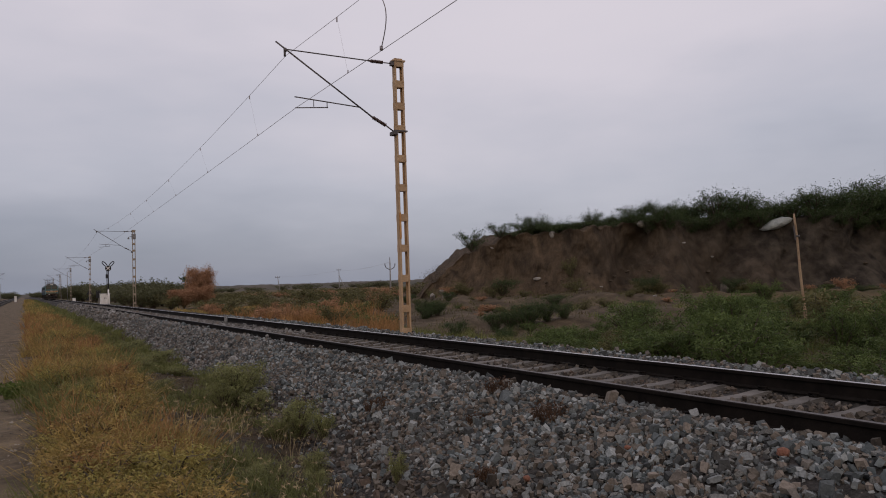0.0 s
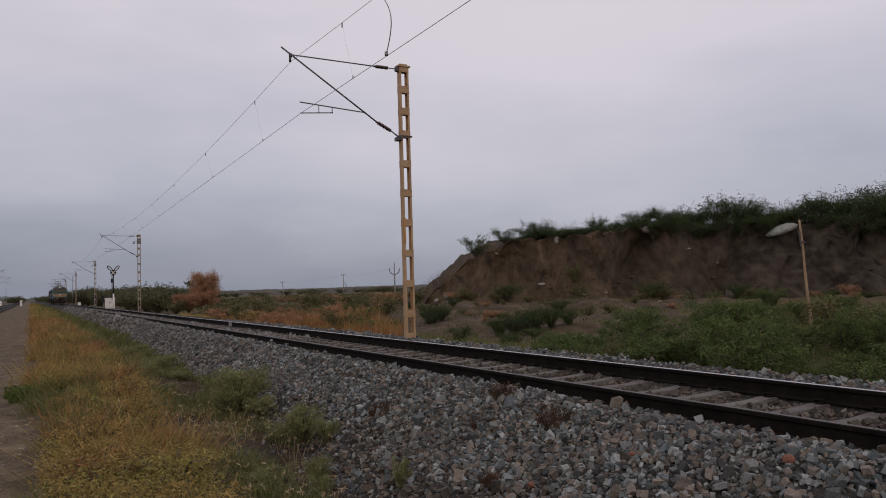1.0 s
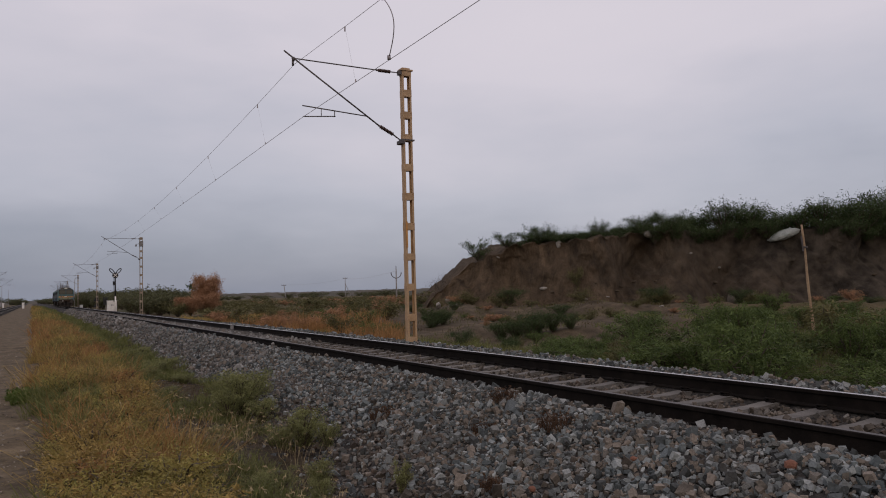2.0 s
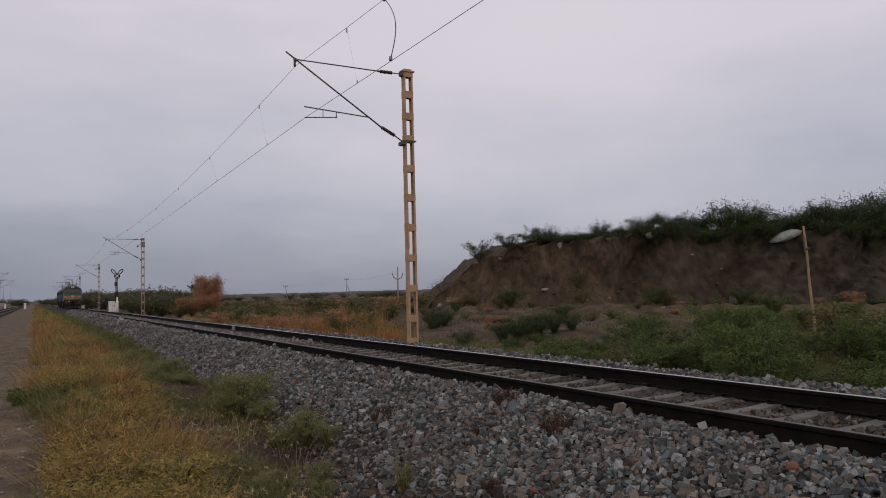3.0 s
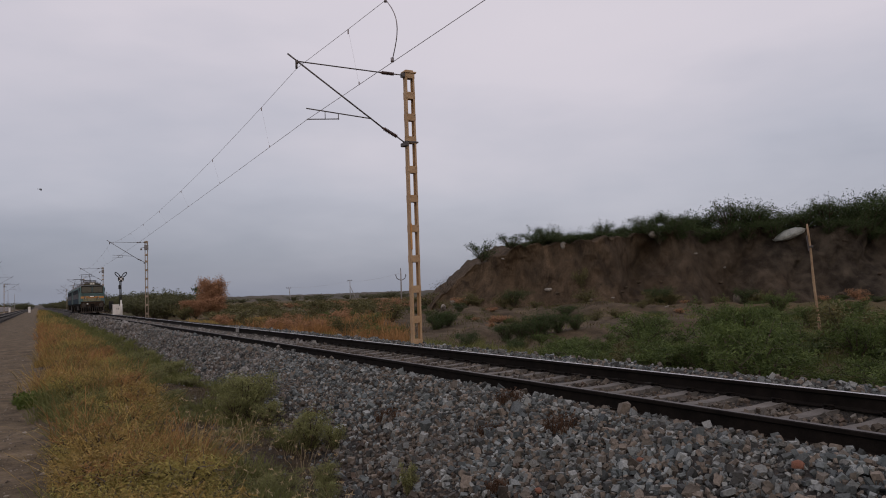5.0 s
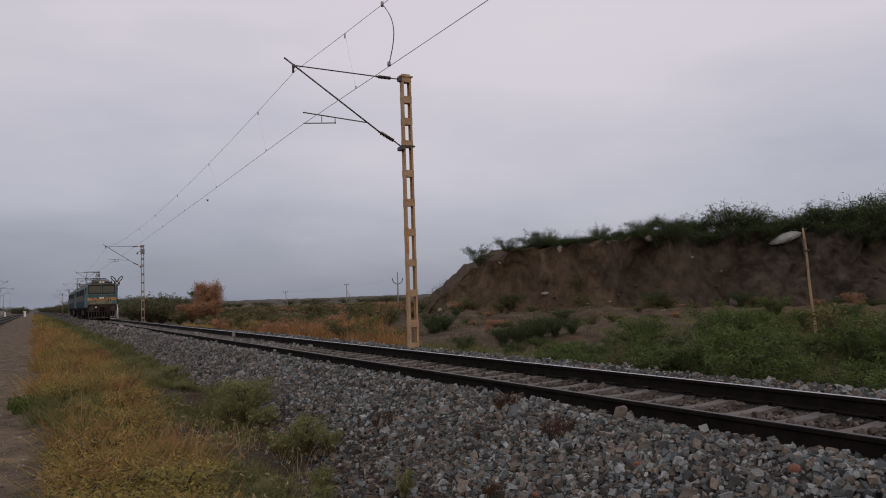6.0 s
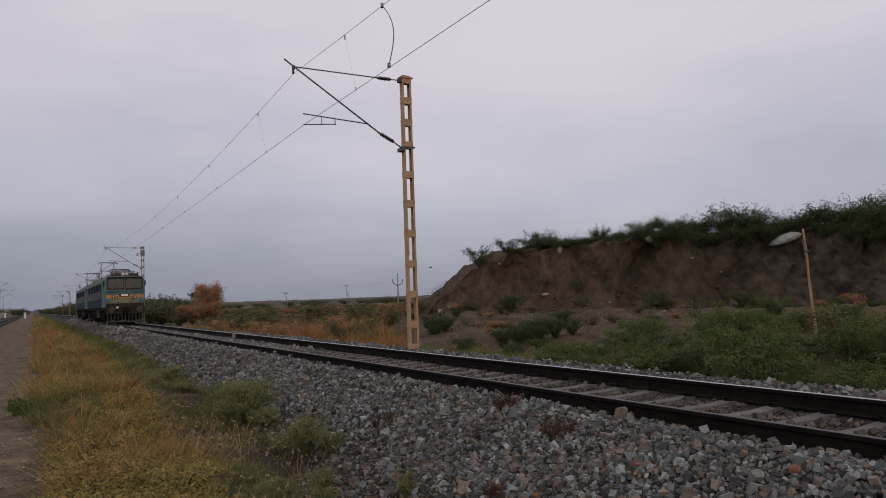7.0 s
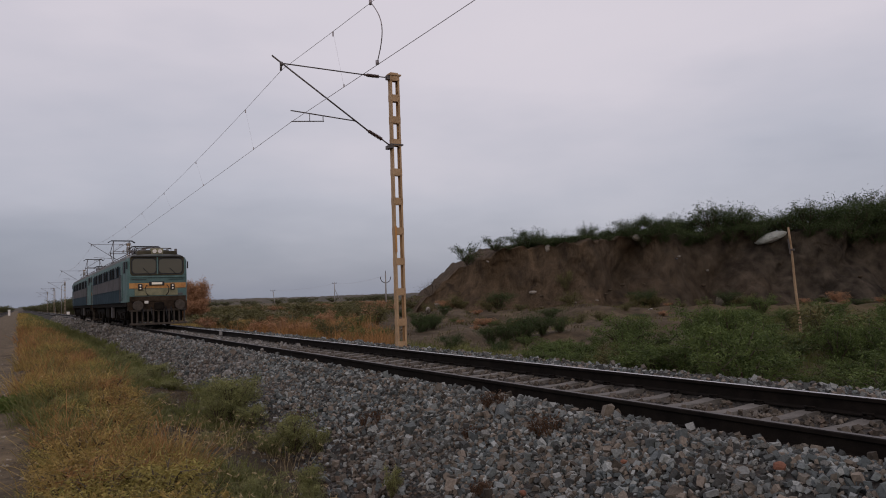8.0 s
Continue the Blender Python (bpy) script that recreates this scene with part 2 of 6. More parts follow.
M_MAST = material("ochre_mast_paint", (0.37, 0.235, 0.125), (0.50, 0.34, 0.20), scale=3.5, rough=0.7, bump=0.12, fine=40, c3=(0.30, 0.17, 0.08))
M_GALV = material("dull_galvanised_steel", (0.16, 0.15, 0.145), (0.26, 0.245, 0.235), scale=6, rough=0.6, metal=0.3, bump=0.08)
M_FARMAST = material("weathered_mast_steel", (0.24, 0.19, 0.14), (0.36, 0.28, 0.20), scale=3, rough=0.75, bump=0.1)
M_TUBE = material("cantilever_steel", (0.085, 0.075, 0.072), (0.15, 0.13, 0.125), scale=8, rough=0.6, metal=0.3, bump=0.05)
M_INSUL = material("brown_porcelain", (0.055, 0.03, 0.024), (0.09, 0.05, 0.04), scale=8, rough=0.3, bump=0.0)
M_WIRE = material("weathered_wire", (0.30, 0.27, 0.28), (0.42, 0.38, 0.39), scale=9, rough=0.55, metal=0.4, bump=0.0)
M_EARTH = material("bank_earth", (0.046, 0.034, 0.023), (0.166, 0.116, 0.073), scale=0.8, rough=0.97, bump=1.0, fine=4.0, c3=(0.165, 0.130, 0.095), dist=0.30, spec=0.1)


def weathered_face(m):
    """Rain-washed earth: the noises run down the face in streaks, with clods between."""
    nt = m.node_tree
    for n in [n for n in nt.nodes if n.bl_idname == "ShaderNodeTexNoise"]:
        src = n.inputs["Vector"].links[0].from_socket
        mp = nt.nodes.new("ShaderNodeMapping")
        mp.inputs["Scale"].default_value = (1.0, 1.0, 0.30)
        mp.inputs["Rotation"].default_value = (0.0, radians(22), radians(30))
        nt.links.new(src, mp.inputs["Vector"])
        nt.links.new(mp.outputs[0], n.inputs["Vector"])
        n.inputs["Detail"].default_value = 9
        n.inputs["Roughness"].default_value = 0.68
        n.inputs["Distortion"].default_value = 0.6


weathered_face(M_EARTH)
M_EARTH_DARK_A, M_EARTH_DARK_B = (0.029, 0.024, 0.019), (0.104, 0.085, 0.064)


def shade_along_bank(m, low, high):
    """Lets the bank's brown give way to darker grey along its length, shade put into the colour."""
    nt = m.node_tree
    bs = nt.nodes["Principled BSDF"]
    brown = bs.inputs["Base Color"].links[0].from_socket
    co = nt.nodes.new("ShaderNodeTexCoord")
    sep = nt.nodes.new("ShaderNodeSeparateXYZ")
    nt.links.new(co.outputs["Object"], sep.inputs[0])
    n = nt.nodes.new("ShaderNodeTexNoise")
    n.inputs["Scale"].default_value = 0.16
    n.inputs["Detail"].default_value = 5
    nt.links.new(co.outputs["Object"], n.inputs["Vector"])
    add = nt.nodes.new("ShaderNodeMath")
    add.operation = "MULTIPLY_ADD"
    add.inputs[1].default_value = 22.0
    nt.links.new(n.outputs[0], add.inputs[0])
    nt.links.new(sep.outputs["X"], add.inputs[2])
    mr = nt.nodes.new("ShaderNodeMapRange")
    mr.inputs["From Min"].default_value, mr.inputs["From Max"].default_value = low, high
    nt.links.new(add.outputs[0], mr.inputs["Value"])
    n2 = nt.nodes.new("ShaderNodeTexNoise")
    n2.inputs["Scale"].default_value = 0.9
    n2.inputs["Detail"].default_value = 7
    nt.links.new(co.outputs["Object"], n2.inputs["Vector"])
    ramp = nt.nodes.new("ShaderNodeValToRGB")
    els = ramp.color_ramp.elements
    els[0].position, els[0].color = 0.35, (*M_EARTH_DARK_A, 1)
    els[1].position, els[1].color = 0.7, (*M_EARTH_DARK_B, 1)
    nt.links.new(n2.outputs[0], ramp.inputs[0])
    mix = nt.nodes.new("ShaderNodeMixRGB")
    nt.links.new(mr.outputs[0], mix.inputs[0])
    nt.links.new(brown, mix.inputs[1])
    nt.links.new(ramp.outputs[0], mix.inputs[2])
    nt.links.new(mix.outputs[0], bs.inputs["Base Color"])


shade_along_bank(M_EARTH, 44.0, 66.0)
M_ROCK = material("pale_rock", (0.20, 0.18, 0.155), (0.36, 0.33, 0.29), scale=2.5, rough=0.9, bump=0.4, fine=14)
M_DULLROCK = material("dull_brown_rock", (0.10, 0.085, 0.065), (0.18, 0.155, 0.12), scale=2.5, rough=0.95, bump=0.4, fine=14)
M_CLOD = material("dry_clod_earth", (0.050, 0.040, 0.029), (0.115, 0.088, 0.062), scale=3, rough=0.97, bump=0.5, fine=14, spec=0.1)
M_SLAB = material("grey_green_slab", (0.25, 0.27, 0.25), (0.36, 0.37, 0.34), scale=1.2, rough=0.8, bump=0.3, fine=9)
M_BRICK = material("broken_brick", (0.16, 0.065, 0.040), (0.24, 0.11, 0.07), scale=12, rough=0.95, bump=0.3)
M_WOOD = material("weathered_pole_wood", (0.26, 0.17, 0.10), (0.42, 0.30, 0.19), scale=3, rough=0.85, bump=0.3, fine=30)
M_POLE = material("grey_concrete_pole", (0.22, 0.21, 0.20), (0.33, 0.31, 0.30), scale=3, rough=0.9, bump=0.2)
M_BARK = material("grey_brown_bark", (0.05, 0.038, 0.028), (0.11, 0.085, 0.06), scale=6, rough=0.95, bump=0.5)
M_LEAF = leaf_material("mesquite_leaf", (0.020, 0.036, 0.013), (0.090, 0.122, 0.045))
M_LEAF_TREE = leaf_material("dull_tree_leaf", (0.055, 0.060, 0.030), (0.150, 0.150, 0.075))
M_LEAF_FRESH = leaf_material("fresh_green_leaf", (0.022, 0.040, 0.012), (0.165, 0.215, 0.066), amount=0.5)
M_LEAF_DRY = leaf_material("russet_dry_leaf", (0.22, 0.115, 0.062), (0.50, 0.290, 0.165))
M_LEAF_OLIVE = leaf_material("olive_scrub_leaf", (0.046, 0.050, 0.022), (0.200, 0.178, 0.075))
M_DEAD = leaf_material("dead_brown_weed", (0.045, 0.026, 0.016), (0.13, 0.075, 0.045))
M_GRASS_DRY = leaf_material("straw_grass", (0.115, 0.084, 0.028), (0.56, 0.395, 0.130), amount=0.45)
M_SEED = leaf_material("pale_seed_stalk", (0.30, 0.22, 0.11), (0.66, 0.53, 0.32), amount=0.6)
M_GRASS_RUSSET = leaf_material("russet_grass", (0.16, 0.085, 0.032), (0.46, 0.255, 0.105), amount=0.6)
M_LITTER = leaf_material("grey_straw_litter", (0.040, 0.031, 0.019), (0.155, 0.118, 0.070), amount=0.6)
M_GRASS_GREEN = leaf_material("green_grass", (0.060, 0.070, 0.022), (0.235, 0.240, 0.086), amount=0.5)
M_LEAF_WEED = leaf_material("weed_foliage", (0.075, 0.082, 0.030), (0.340, 0.345, 0.140), amount=0.5)
M_LEAF_VERGE = leaf_material("yellow_green_foliage", (0.120, 0.104, 0.030), (0.520, 0.430, 0.130), amount=0.45)
M_GRASS_WEED = leaf_material("weed_leaf", (0.055, 0.085, 0.018), (0.16, 0.20, 0.05), amount=0.5)
M_TEAL = material("faded_teal_paint", (0.062, 0.116, 0.112), (0.112, 0.198, 0.190), scale=1.3, rough=0.55, bump=0.05, fine=30, c3=(0.085, 0.098, 0.068))
M_BLUE = material("dirty_blue_paint", (0.012, 0.028, 0.040), (0.028, 0.052, 0.070), scale=1.8, rough=0.8, spec=0.12, bump=0.05, fine=30)
M_CREAM = material("dirty_pale_grey_paint", (0.075, 0.072, 0.076), (0.125, 0.119, 0.124), scale=1.5, rough=0.8, spec=0.12, bump=0.05, fine=30, c3=(0.15, 0.13, 0.12))
M_ORANGE = material("faded_orange_paint", (0.42, 0.19, 0.06), (0.60, 0.31, 0.10), scale=3, rough=0.6, bump=0.05, fine=30, c3=(0.22, 0.12, 0.06))
M_OLIVE = material("grimy_olive_paint", (0.16, 0.165, 0.10), (0.29, 0.265, 0.16), scale=2.5, rough=0.65, bump=0.05)
M_OLIVE_DARK = material("dark_olive_grime", (0.040, 0.036, 0.024), (0.085, 0.075, 0.050), scale=2.5, rough=0.8, bump=0.08, spec=0.2)
M_GRIME = material("black_grime", (0.006, 0.005, 0.0045), (0.017, 0.0135, 0.011), scale=4, rough=0.95, spec=0.08, bump=0.2)
M_BROWN = material("brown_buffer_beam", (0.024, 0.017, 0.012), (0.062, 0.043, 0.030), scale=4, rough=0.9, spec=0.12, bump=0.15)
M_GREASE = material("greasy_steel", (0.040, 0.032, 0.026), (0.080, 0.064, 0.051), scale=6, rough=0.6, bump=0.1, spec=0.3)
M_ROOF = material("roof_grey", (0.07, 0.075, 0.075), (0.13, 0.135, 0.13), scale=2, rough=0.75, bump=0.1)
M_WHITE = material("chalky_white_paint", (0.72, 0.68, 0.63), (0.85, 0.82, 0.77), scale=2, rough=0.75, bump=0.05)
M_BLACK = material("matt_black_paint", (0.012, 0.012, 0.013), (0.028, 0.028, 0.030), scale=4, rough=0.6, bump=0.05)
M_WALL = material("pale_boundary_wall", (0.30, 0.28, 0.27), (0.40, 0.37, 0.35), scale=0.3, rough=0.95, bump=0.1)
M_RIDGE = material("far_ridge_scrub", (0.052, 0.050, 0.036), (0.085, 0.068, 0.050), scale=0.02, rough=1.0, bump=0.0)
M_GLASS = bpy.data.materials.new("sky_tinted_windscreen_glass")
M_GLASS.use_nodes = True
_b = M_GLASS.node_tree.nodes["Principled BSDF"]
# olive base colour stands in for the sky mirrored in the panes
_b.inputs["Base Color"].default_value = (0.105, 0.098, 0.070, 1)
_b.inputs["Roughness"].default_value = 0.22
M_SIDEGLASS = material("dusty_dark_glass", (0.012, 0.014, 0.016), (0.026, 0.030, 0.032), scale=3, rough=0.5, bump=0.0, spec=0.15)
M_LAMP = bpy.data.materials.new("lit_marker_lamp")
M_LAMP.use_nodes = True
_b = M_LAMP.node_tree.nodes["Principled BSDF"]
_b.inputs["Base Color"].default_value = (0.8, 0.75, 0.65, 1)
_b.inputs["Emission Color"].default_value = (1.0, 0.80, 0.58, 1)
_b.inputs["Emission Strength"].default_value = 0.12


# ---- mesh helpers ----
def part(name, bm, mat, parent=None, label=""):
    """Links a bmesh as one mesh object, under a thing or a part if one is given."""
    me = bpy.data.meshes.new(name)
    bm.to_mesh(me)
    bm.free()
    mats = mat if isinstance(mat, (list, tuple)) else [mat]
    for x in mats:
        me.materials.append(x)
    ob = new(name, me)
    if parent is not None:
        ob.parent = parent
    if label:
        ob["label"] = label
    return ob


def mesh_object(name, verts, faces, mat, parent=None, smooth=False):
    """An object from numpy arrays of vertices and equal-sided faces."""
    me = bpy.data.meshes.new(name)
    verts = np.asarray(verts, dtype=np.float32)
    faces = np.asarray(faces, dtype=np.int32)
    k = faces.shape[1]
    me.vertices.add(len(verts))
    me.vertices.foreach_set("co", verts.ravel())
    me.loops.add(faces.size)
    me.loops.foreach_set("vertex_index", faces.ravel())
    me.polygons.add(len(faces))
    me.polygons.foreach_set("loop_start", np.arange(0, faces.size, k, dtype=np.int32))
    me.polygons.foreach_set("loop_total", np.full(len(faces), k, dtype=np.int32))
    me.polygons.foreach_set("use_smooth", np.full(len(faces), smooth, dtype=bool))
    me.update(calc_edges=True)
    me.validate()
    for x in (mat if isinstance(mat, (list, tuple)) else [mat]):
        me.materials.append(x)
    ob = new(name, me)
    if parent is not None:
        ob.parent = parent
    return ob


def box(bm, lo, hi, bevel=0.0, mat=0):
    c = [(a + b) / 2 for a, b in zip(lo, hi)]
    s = [abs(b - a) for a, b in zip(lo, hi)]
    r = bmesh.ops.create_cube(bm, size=1.0, matrix=Matrix.Translation(c) @ Matrix.Diagonal((*s, 1)))
    faces = {f for v in r["verts"] for f in v.link_faces}
    if bevel:
        edges = list({e for v in r["verts"] for e in v.link_edges})
        rb = bmesh.ops.bevel(bm, geom=edges, offset=bevel, segments=2, affect="EDGES", profile=0.6)
        faces = set(rb["faces"]) | {f for f in faces if f.is_valid}
    for f in faces:
        f.material_index = mat


def rod(bm, a, b, r, r2=None, sides=8, mat=0):
    a, b = Vector(a), Vector(b)
    d = b - a
    q = d.to_track_quat("Z", "Y").to_matrix().to_4x4()
    res = bmesh.ops.create_cone(bm, cap_ends=True, segments=sides, radius1=r, radius2=r if r2 is None else r2, depth=d.length,
                                matrix=Matrix.Translation((a + b) / 2) @ q)
    for f in {f for v in res["verts"] for f in v.link_faces}:
        f.material_index = mat
        f.smooth = sides > 6 and len(f.verts) == 4


def tube_path(bm, pts, r, sides=6):
    """A bent tube through points."""
    rings = []
    pts = [Vector(p) for p in pts]
    for i, p in enumerate(pts):
        d = (pts[min(i + 1, len(pts) - 1)] - pts[max(i - 1, 0)]).normalized()
        side = d.cross(Vector((0.13, 0.31, 0.94))).normalized()
        up = side.cross(d)
        rings.append([bm.verts.new(p + r * (math.cos(a) * side + math.sin(a) * up)) for a in [2 * math.pi * k / sides for k in range(sides)]])
    for a, b in zip(rings, rings[1:]):
        for k in range(sides):
            bm.faces.new((a[k], a[(k + 1) % sides], b[(k + 1) % sides], b[k])).smooth = True
    bm.faces.new(rings[0][::-1])
    bm.faces.new(rings[-1])


def extrude_profile(bm, prof, y0, y1, mat=0):
    """A closed (x, z) profile drawn out along y."""
    a = [bm.verts.new((x, y0, z)) for x, z in prof]
    b = [bm.verts.new((x, y1, z)) for x, z in prof]
    n = len(prof)
    out = []
    for i in range(n):
        out.append(bm.faces.new((a[i], b[i], b[(i + 1) % n], a[(i + 1) % n])))
    out.append(bm.faces.new(a))
    out.append(bm.faces.new(b[::-1]))
    for f in out:
        f.material_index = mat
    bmesh.ops.recalc_face_normals(bm, faces=out)
    return out


def thing(name, label, category, group="", kind="", at=(0, 0, 0)):
    ob = new(name)
    ob.empty_display_size = 0.3
    ob.matrix_basis = pose(*at)
    return tagged(ob, label, category, group, kind)


rng = np.random.default_rng(7)


# ---- ground ----
GX = [-1500, -400, -100, -30, -9, -7.2, -6.6, -1.9, -1.2, 0.05, 0.5, 1.5, 2.5, 3.3, 4.6, 8.0, 10.4, 13.0, 40, 150, 400, 1500]
GZ = [-1.5, -0.9, -0.8, -0.75, -0.70, -0.60, -0.58, -0.56, -0.52, -0.50, -0.50, -0.60, -0.76, -0.82, -0.82, -0.85, -0.98, -1.02, -1.02, -1.1, -1.3, -3.0]


def bare_earth(x, y):
    """The bare brown ground between the mast and the bank."""
    along, away = 0.8766 * x - 0.4812 * y, 0.4812 * x + 0.8766 * y
    return (along > -6.5) & (along < 12 + 0.12 * (away - 30)) & (away > 27)


def ground_height(x, y):
    z = np.interp(x, GX, GZ)
    near = np.exp(-np.abs(y) / 60)
    w = (0.030 * np.sin(1.7 * x + 0.9 * y) * np.sin(0.6 * y - 1.1 * x) + 0.022 * np.sin(3.9 * x - 2.3 * y + 1.0) + 0.004 * np.sin(7.1 * y + 5.3 * x))
    amp = np.where((x > 3.6) & (x < 9.6), 0.0, np.where(x < 0.2, 0.75, 1.0))
    rough = np.where(bare_earth(x, y), 0.35, 1.0) * np.clip((x - 12.5) / 4, 0, 1) * (0.13 * np.sin(0.9 * x + 0.35 * y + 1.3 * np.sin(0.4 * y)) * np.sin(0.5 * y + 0.8) + 0.10 * np.sin(2.1 * x - 1.2 * y)) * np.exp(-np.maximum(y - 60, 0) / 40)
    along, away = 0.8766 * x - 0.4812 * y, 0.4812 * x + 0.8766 * y
    step = np.clip((away - 49 - 1.5 * np.sin(0.4 * along)) / 3.0, 0, 1)
    terrace = (0.50 + 0.07 * np.sin(0.7 * along) + 0.04 * np.sin(1.9 * along + 0.5 * away)) * step * step * (3 - 2 * step) * np.clip((along + 8) / 4, 0, 1) * np.clip((62 - along) / 10, 0, 1) * np.clip((90 - away) / 10, 0, 1)
    low_step = np.clip((away - 33.5 - 1.2 * np.sin(0.8 * along)) / 1.6, 0, 1)
    terrace = terrace + (0.30 + 0.08 * np.sin(1.3 * along)) * low_step * low_step * (3 - 2 * low_step) * np.clip((along + 9) / 3, 0, 1) * np.clip((22 - along) / 8, 0, 1) * np.clip((90 - away) / 10, 0, 1)
    rough = rough + terrace * (x > 11)
    far = rough + np.where(x > 11, 1, 0) * (0.08 * np.sin(0.31 * x + 0.2 * y) + 0.06 * np.sin(0.23 * y - 0.4 * x))
    return z + w * amp * (0.3 + near) + far


def make_ground():
    xs = np.unique(np.concatenate([np.array([-1500, -700, -300, -150, -80, -50, -30, -20, -14]), np.linspace(-10, -2, 18), np.arange(-1.9, 5.0, 0.1),
                                   np.linspace(5, 9, 6), np.linspace(9.2, 14, 25), np.linspace(14.2, 60, 116), np.array([70, 85, 100, 130, 170, 220, 300, 450, 700, 1100, 1500])]))
    ys = np.unique(np.concatenate([np.array([-400, -150, -60, -25, -12, -5]), np.linspace(-3, 2, 14), np.arange(2, 16, 0.12), np.linspace(16, 40, 70),
                                   np.linspace(41, 100, 60), np.geomspace(103, 2200, 40)]))
    X, Y = np.meshgrid(xs, ys)
    Z = ground_height(X, Y)
    v = np.stack([X, Y, Z], -1).reshape(-1, 3)
    nx, ny = len(xs), len(ys)
    i = np.arange(ny - 1)[:, None] * nx + np.arange(nx - 1)[None, :]
    f = np.stack([i, i + 1, i + nx + 1, i + nx], -1).reshape(-1, 4)
    g = mesh_object("ground", v, f, M_GROUND, smooth=True)
    tagged(g, "dusty earth with dry scrub and a rutted dirt track", "ground", kind="structure")


make_ground()


# ---- railway bed ----
def toe_x(y):
    return np.interp(y, [-5, 4, 7, 10, 14, 19, 32, 66], [2.3, 2.38, 2.5, 2.82, 3.2, 3.55, 3.85, 4.0]) + 0.10 * np.sin(0.9 * y) + 0.06 * np.sin(2.3 * y + 1)


def bed_height(x, y):
    """Top of the ballast beside and between the rails of the running track."""
    t = toe_x(y)
    foot = np.interp(t, GX, GZ) - 0.02
    u = (x - t) / np.maximum(4.75 - t, 0.3)
    left = foot + (-0.175 - foot) * np.where(u > 0, np.abs(u) ** 1.12, u)
    mid = np.where(np.abs(x - TRACK) < 0.80, -0.225, -0.165)
    right = -0.25 - (x - 9.15) * 0.66
    return np.where(x < 4.75, left, np.where(x > 9.15, right, np.where(x > 7.3, -0.2 - (x - 7.3) * 0.027, mid)))


def make_bed(name, label, sign=1, centre=TRACK):
    xs = np.concatenate([np.linspace(2.0, 4.9, 30), np.linspace(5.0, 9.2, 43), np.linspace(9.3, 10.6, 10)])
    ys = np.unique(np.concatenate([np.linspace(-80, 0, 30), np.linspace(0, 30, 150), np.linspace(30, 120, 90), np.geomspace(121, 1400, 40)]))
    X, Y = np.meshgrid(xs, ys)
    Z = bed_height(X, Y) + 0.018 * np.sin(9 * X + 4 * Y) * np.sin(5 * Y - 3 * X) + rng.normal(0, 0.008, X.shape)
    if centre != TRACK:
        X = centre + sign * (X - TRACK) * 0.72
    v = np.stack([X, Y, Z], -1).reshape(-1, 3)
    nx, ny = len(xs), len(ys)
    i = np.arange(ny - 1)[:, None] * nx + np.arange(nx - 1)[None, :]
    f = np.stack([i, i + 1, i + nx + 1, i + nx], -1).reshape(-1, 4)
    ob = mesh_object(name, v, f, M_BALLAST, smooth=True)
    return tagged(ob, label, "ballast bed", kind="structure")


bed = make_bed("ballast_bed", "sloping bed of grey crushed stone under the track")
bed_two = make_bed("ballast_bed", "far second track's low bed of crushed stone", -1, TRACK_TWO)

RAIL = [(-0.068, -0.172), (0.068, -0.172), (0.068, -0.160), (0.012, -0.146), (0.009, -0.05), (0.035, -0.036), (0.036, -0.008), (0.028, -0.001),
        (-0.028, -0.001), (-0.036, -0.008), (-0.035, -0.036), (-0.009, -0.05), (-0.012, -0.146), (-0.068, -0.160)]
TOP = [(-0.030, -0.004), (0.030, -0.004), (0.027, 0.0005), (-0.027, 0.0005)]


def make_rail(x, y0, y1, label, face):
    bm = bmesh.new()
    extrude_profile(bm, RAIL, y0, y1)
    extrude_profile(bm, TOP, y0, y1, 1)
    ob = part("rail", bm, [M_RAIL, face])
    ob.matrix_basis = pose(x, 0, 0)
    return tagged(ob, label, "rail", "rails of the track", "structure")


for c, word in ((TRACK, "rusty steel rail with a bright worn top"), (TRACK_TWO, "rusty rail of the second track")):
    for s in (-0.87, 0.87):
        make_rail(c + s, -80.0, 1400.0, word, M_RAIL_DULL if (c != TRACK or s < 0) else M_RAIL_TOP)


def sleeper_mesh():
    bm = bmesh.new()
    prof = [(-1.375, -0.30), (1.375, -0.30), (1.375, -0.205), (1.05, -0.176), (0.70, -0.176), (0.45, -0.195), (-0.45, -0.195), (-0.70, -0.176), (-1.05, -0.176), (-1.375, -0.205)]
    top, bot = 0.085, 0.13
    a = [bm.verts.new((x, -(bot if z < -0.25 else top), z)) for x, z in prof]
    b = [bm.verts.new((x, (bot if z < -0.25 else top), z)) for x, z in prof]
    n = len(prof)
    for i in range(n):
        bm.faces.new((a[i], b[i], b[(i + 1) % n], a[(i + 1) % n]))
    bm.faces.new(a)
    bm.faces.new(b[::-1])
    bmesh.ops.recalc_face_normals(bm, faces=bm.faces[:])
    me = bpy.data.meshes.new("sleeper")
    bm.to_mesh(me)
    bm.free()
    me.materials.append(M_CONCRETE)
    return me


def clip_mesh():
    """Steel spring clip and cast insert beside the rail foot."""
    bm = bmesh.new()
    tube_path(bm, [(-0.02, -0.05, -0.165), (0.03, -0.05, -0.135), (0.05, 0.0, -0.13), (0.02, 0.05, -0.135), (-0.02, 0.02, -0.145)], 0.011, 5)
    box(bm, (-0.01, -0.04, -0.19), (0.05, 0.04, -0.16))
    me = bpy.data.meshes.new("rail_clip")
    bm.to_mesh(me)
    bm.free()
    me.materials.append(M_RAIL)
    return me


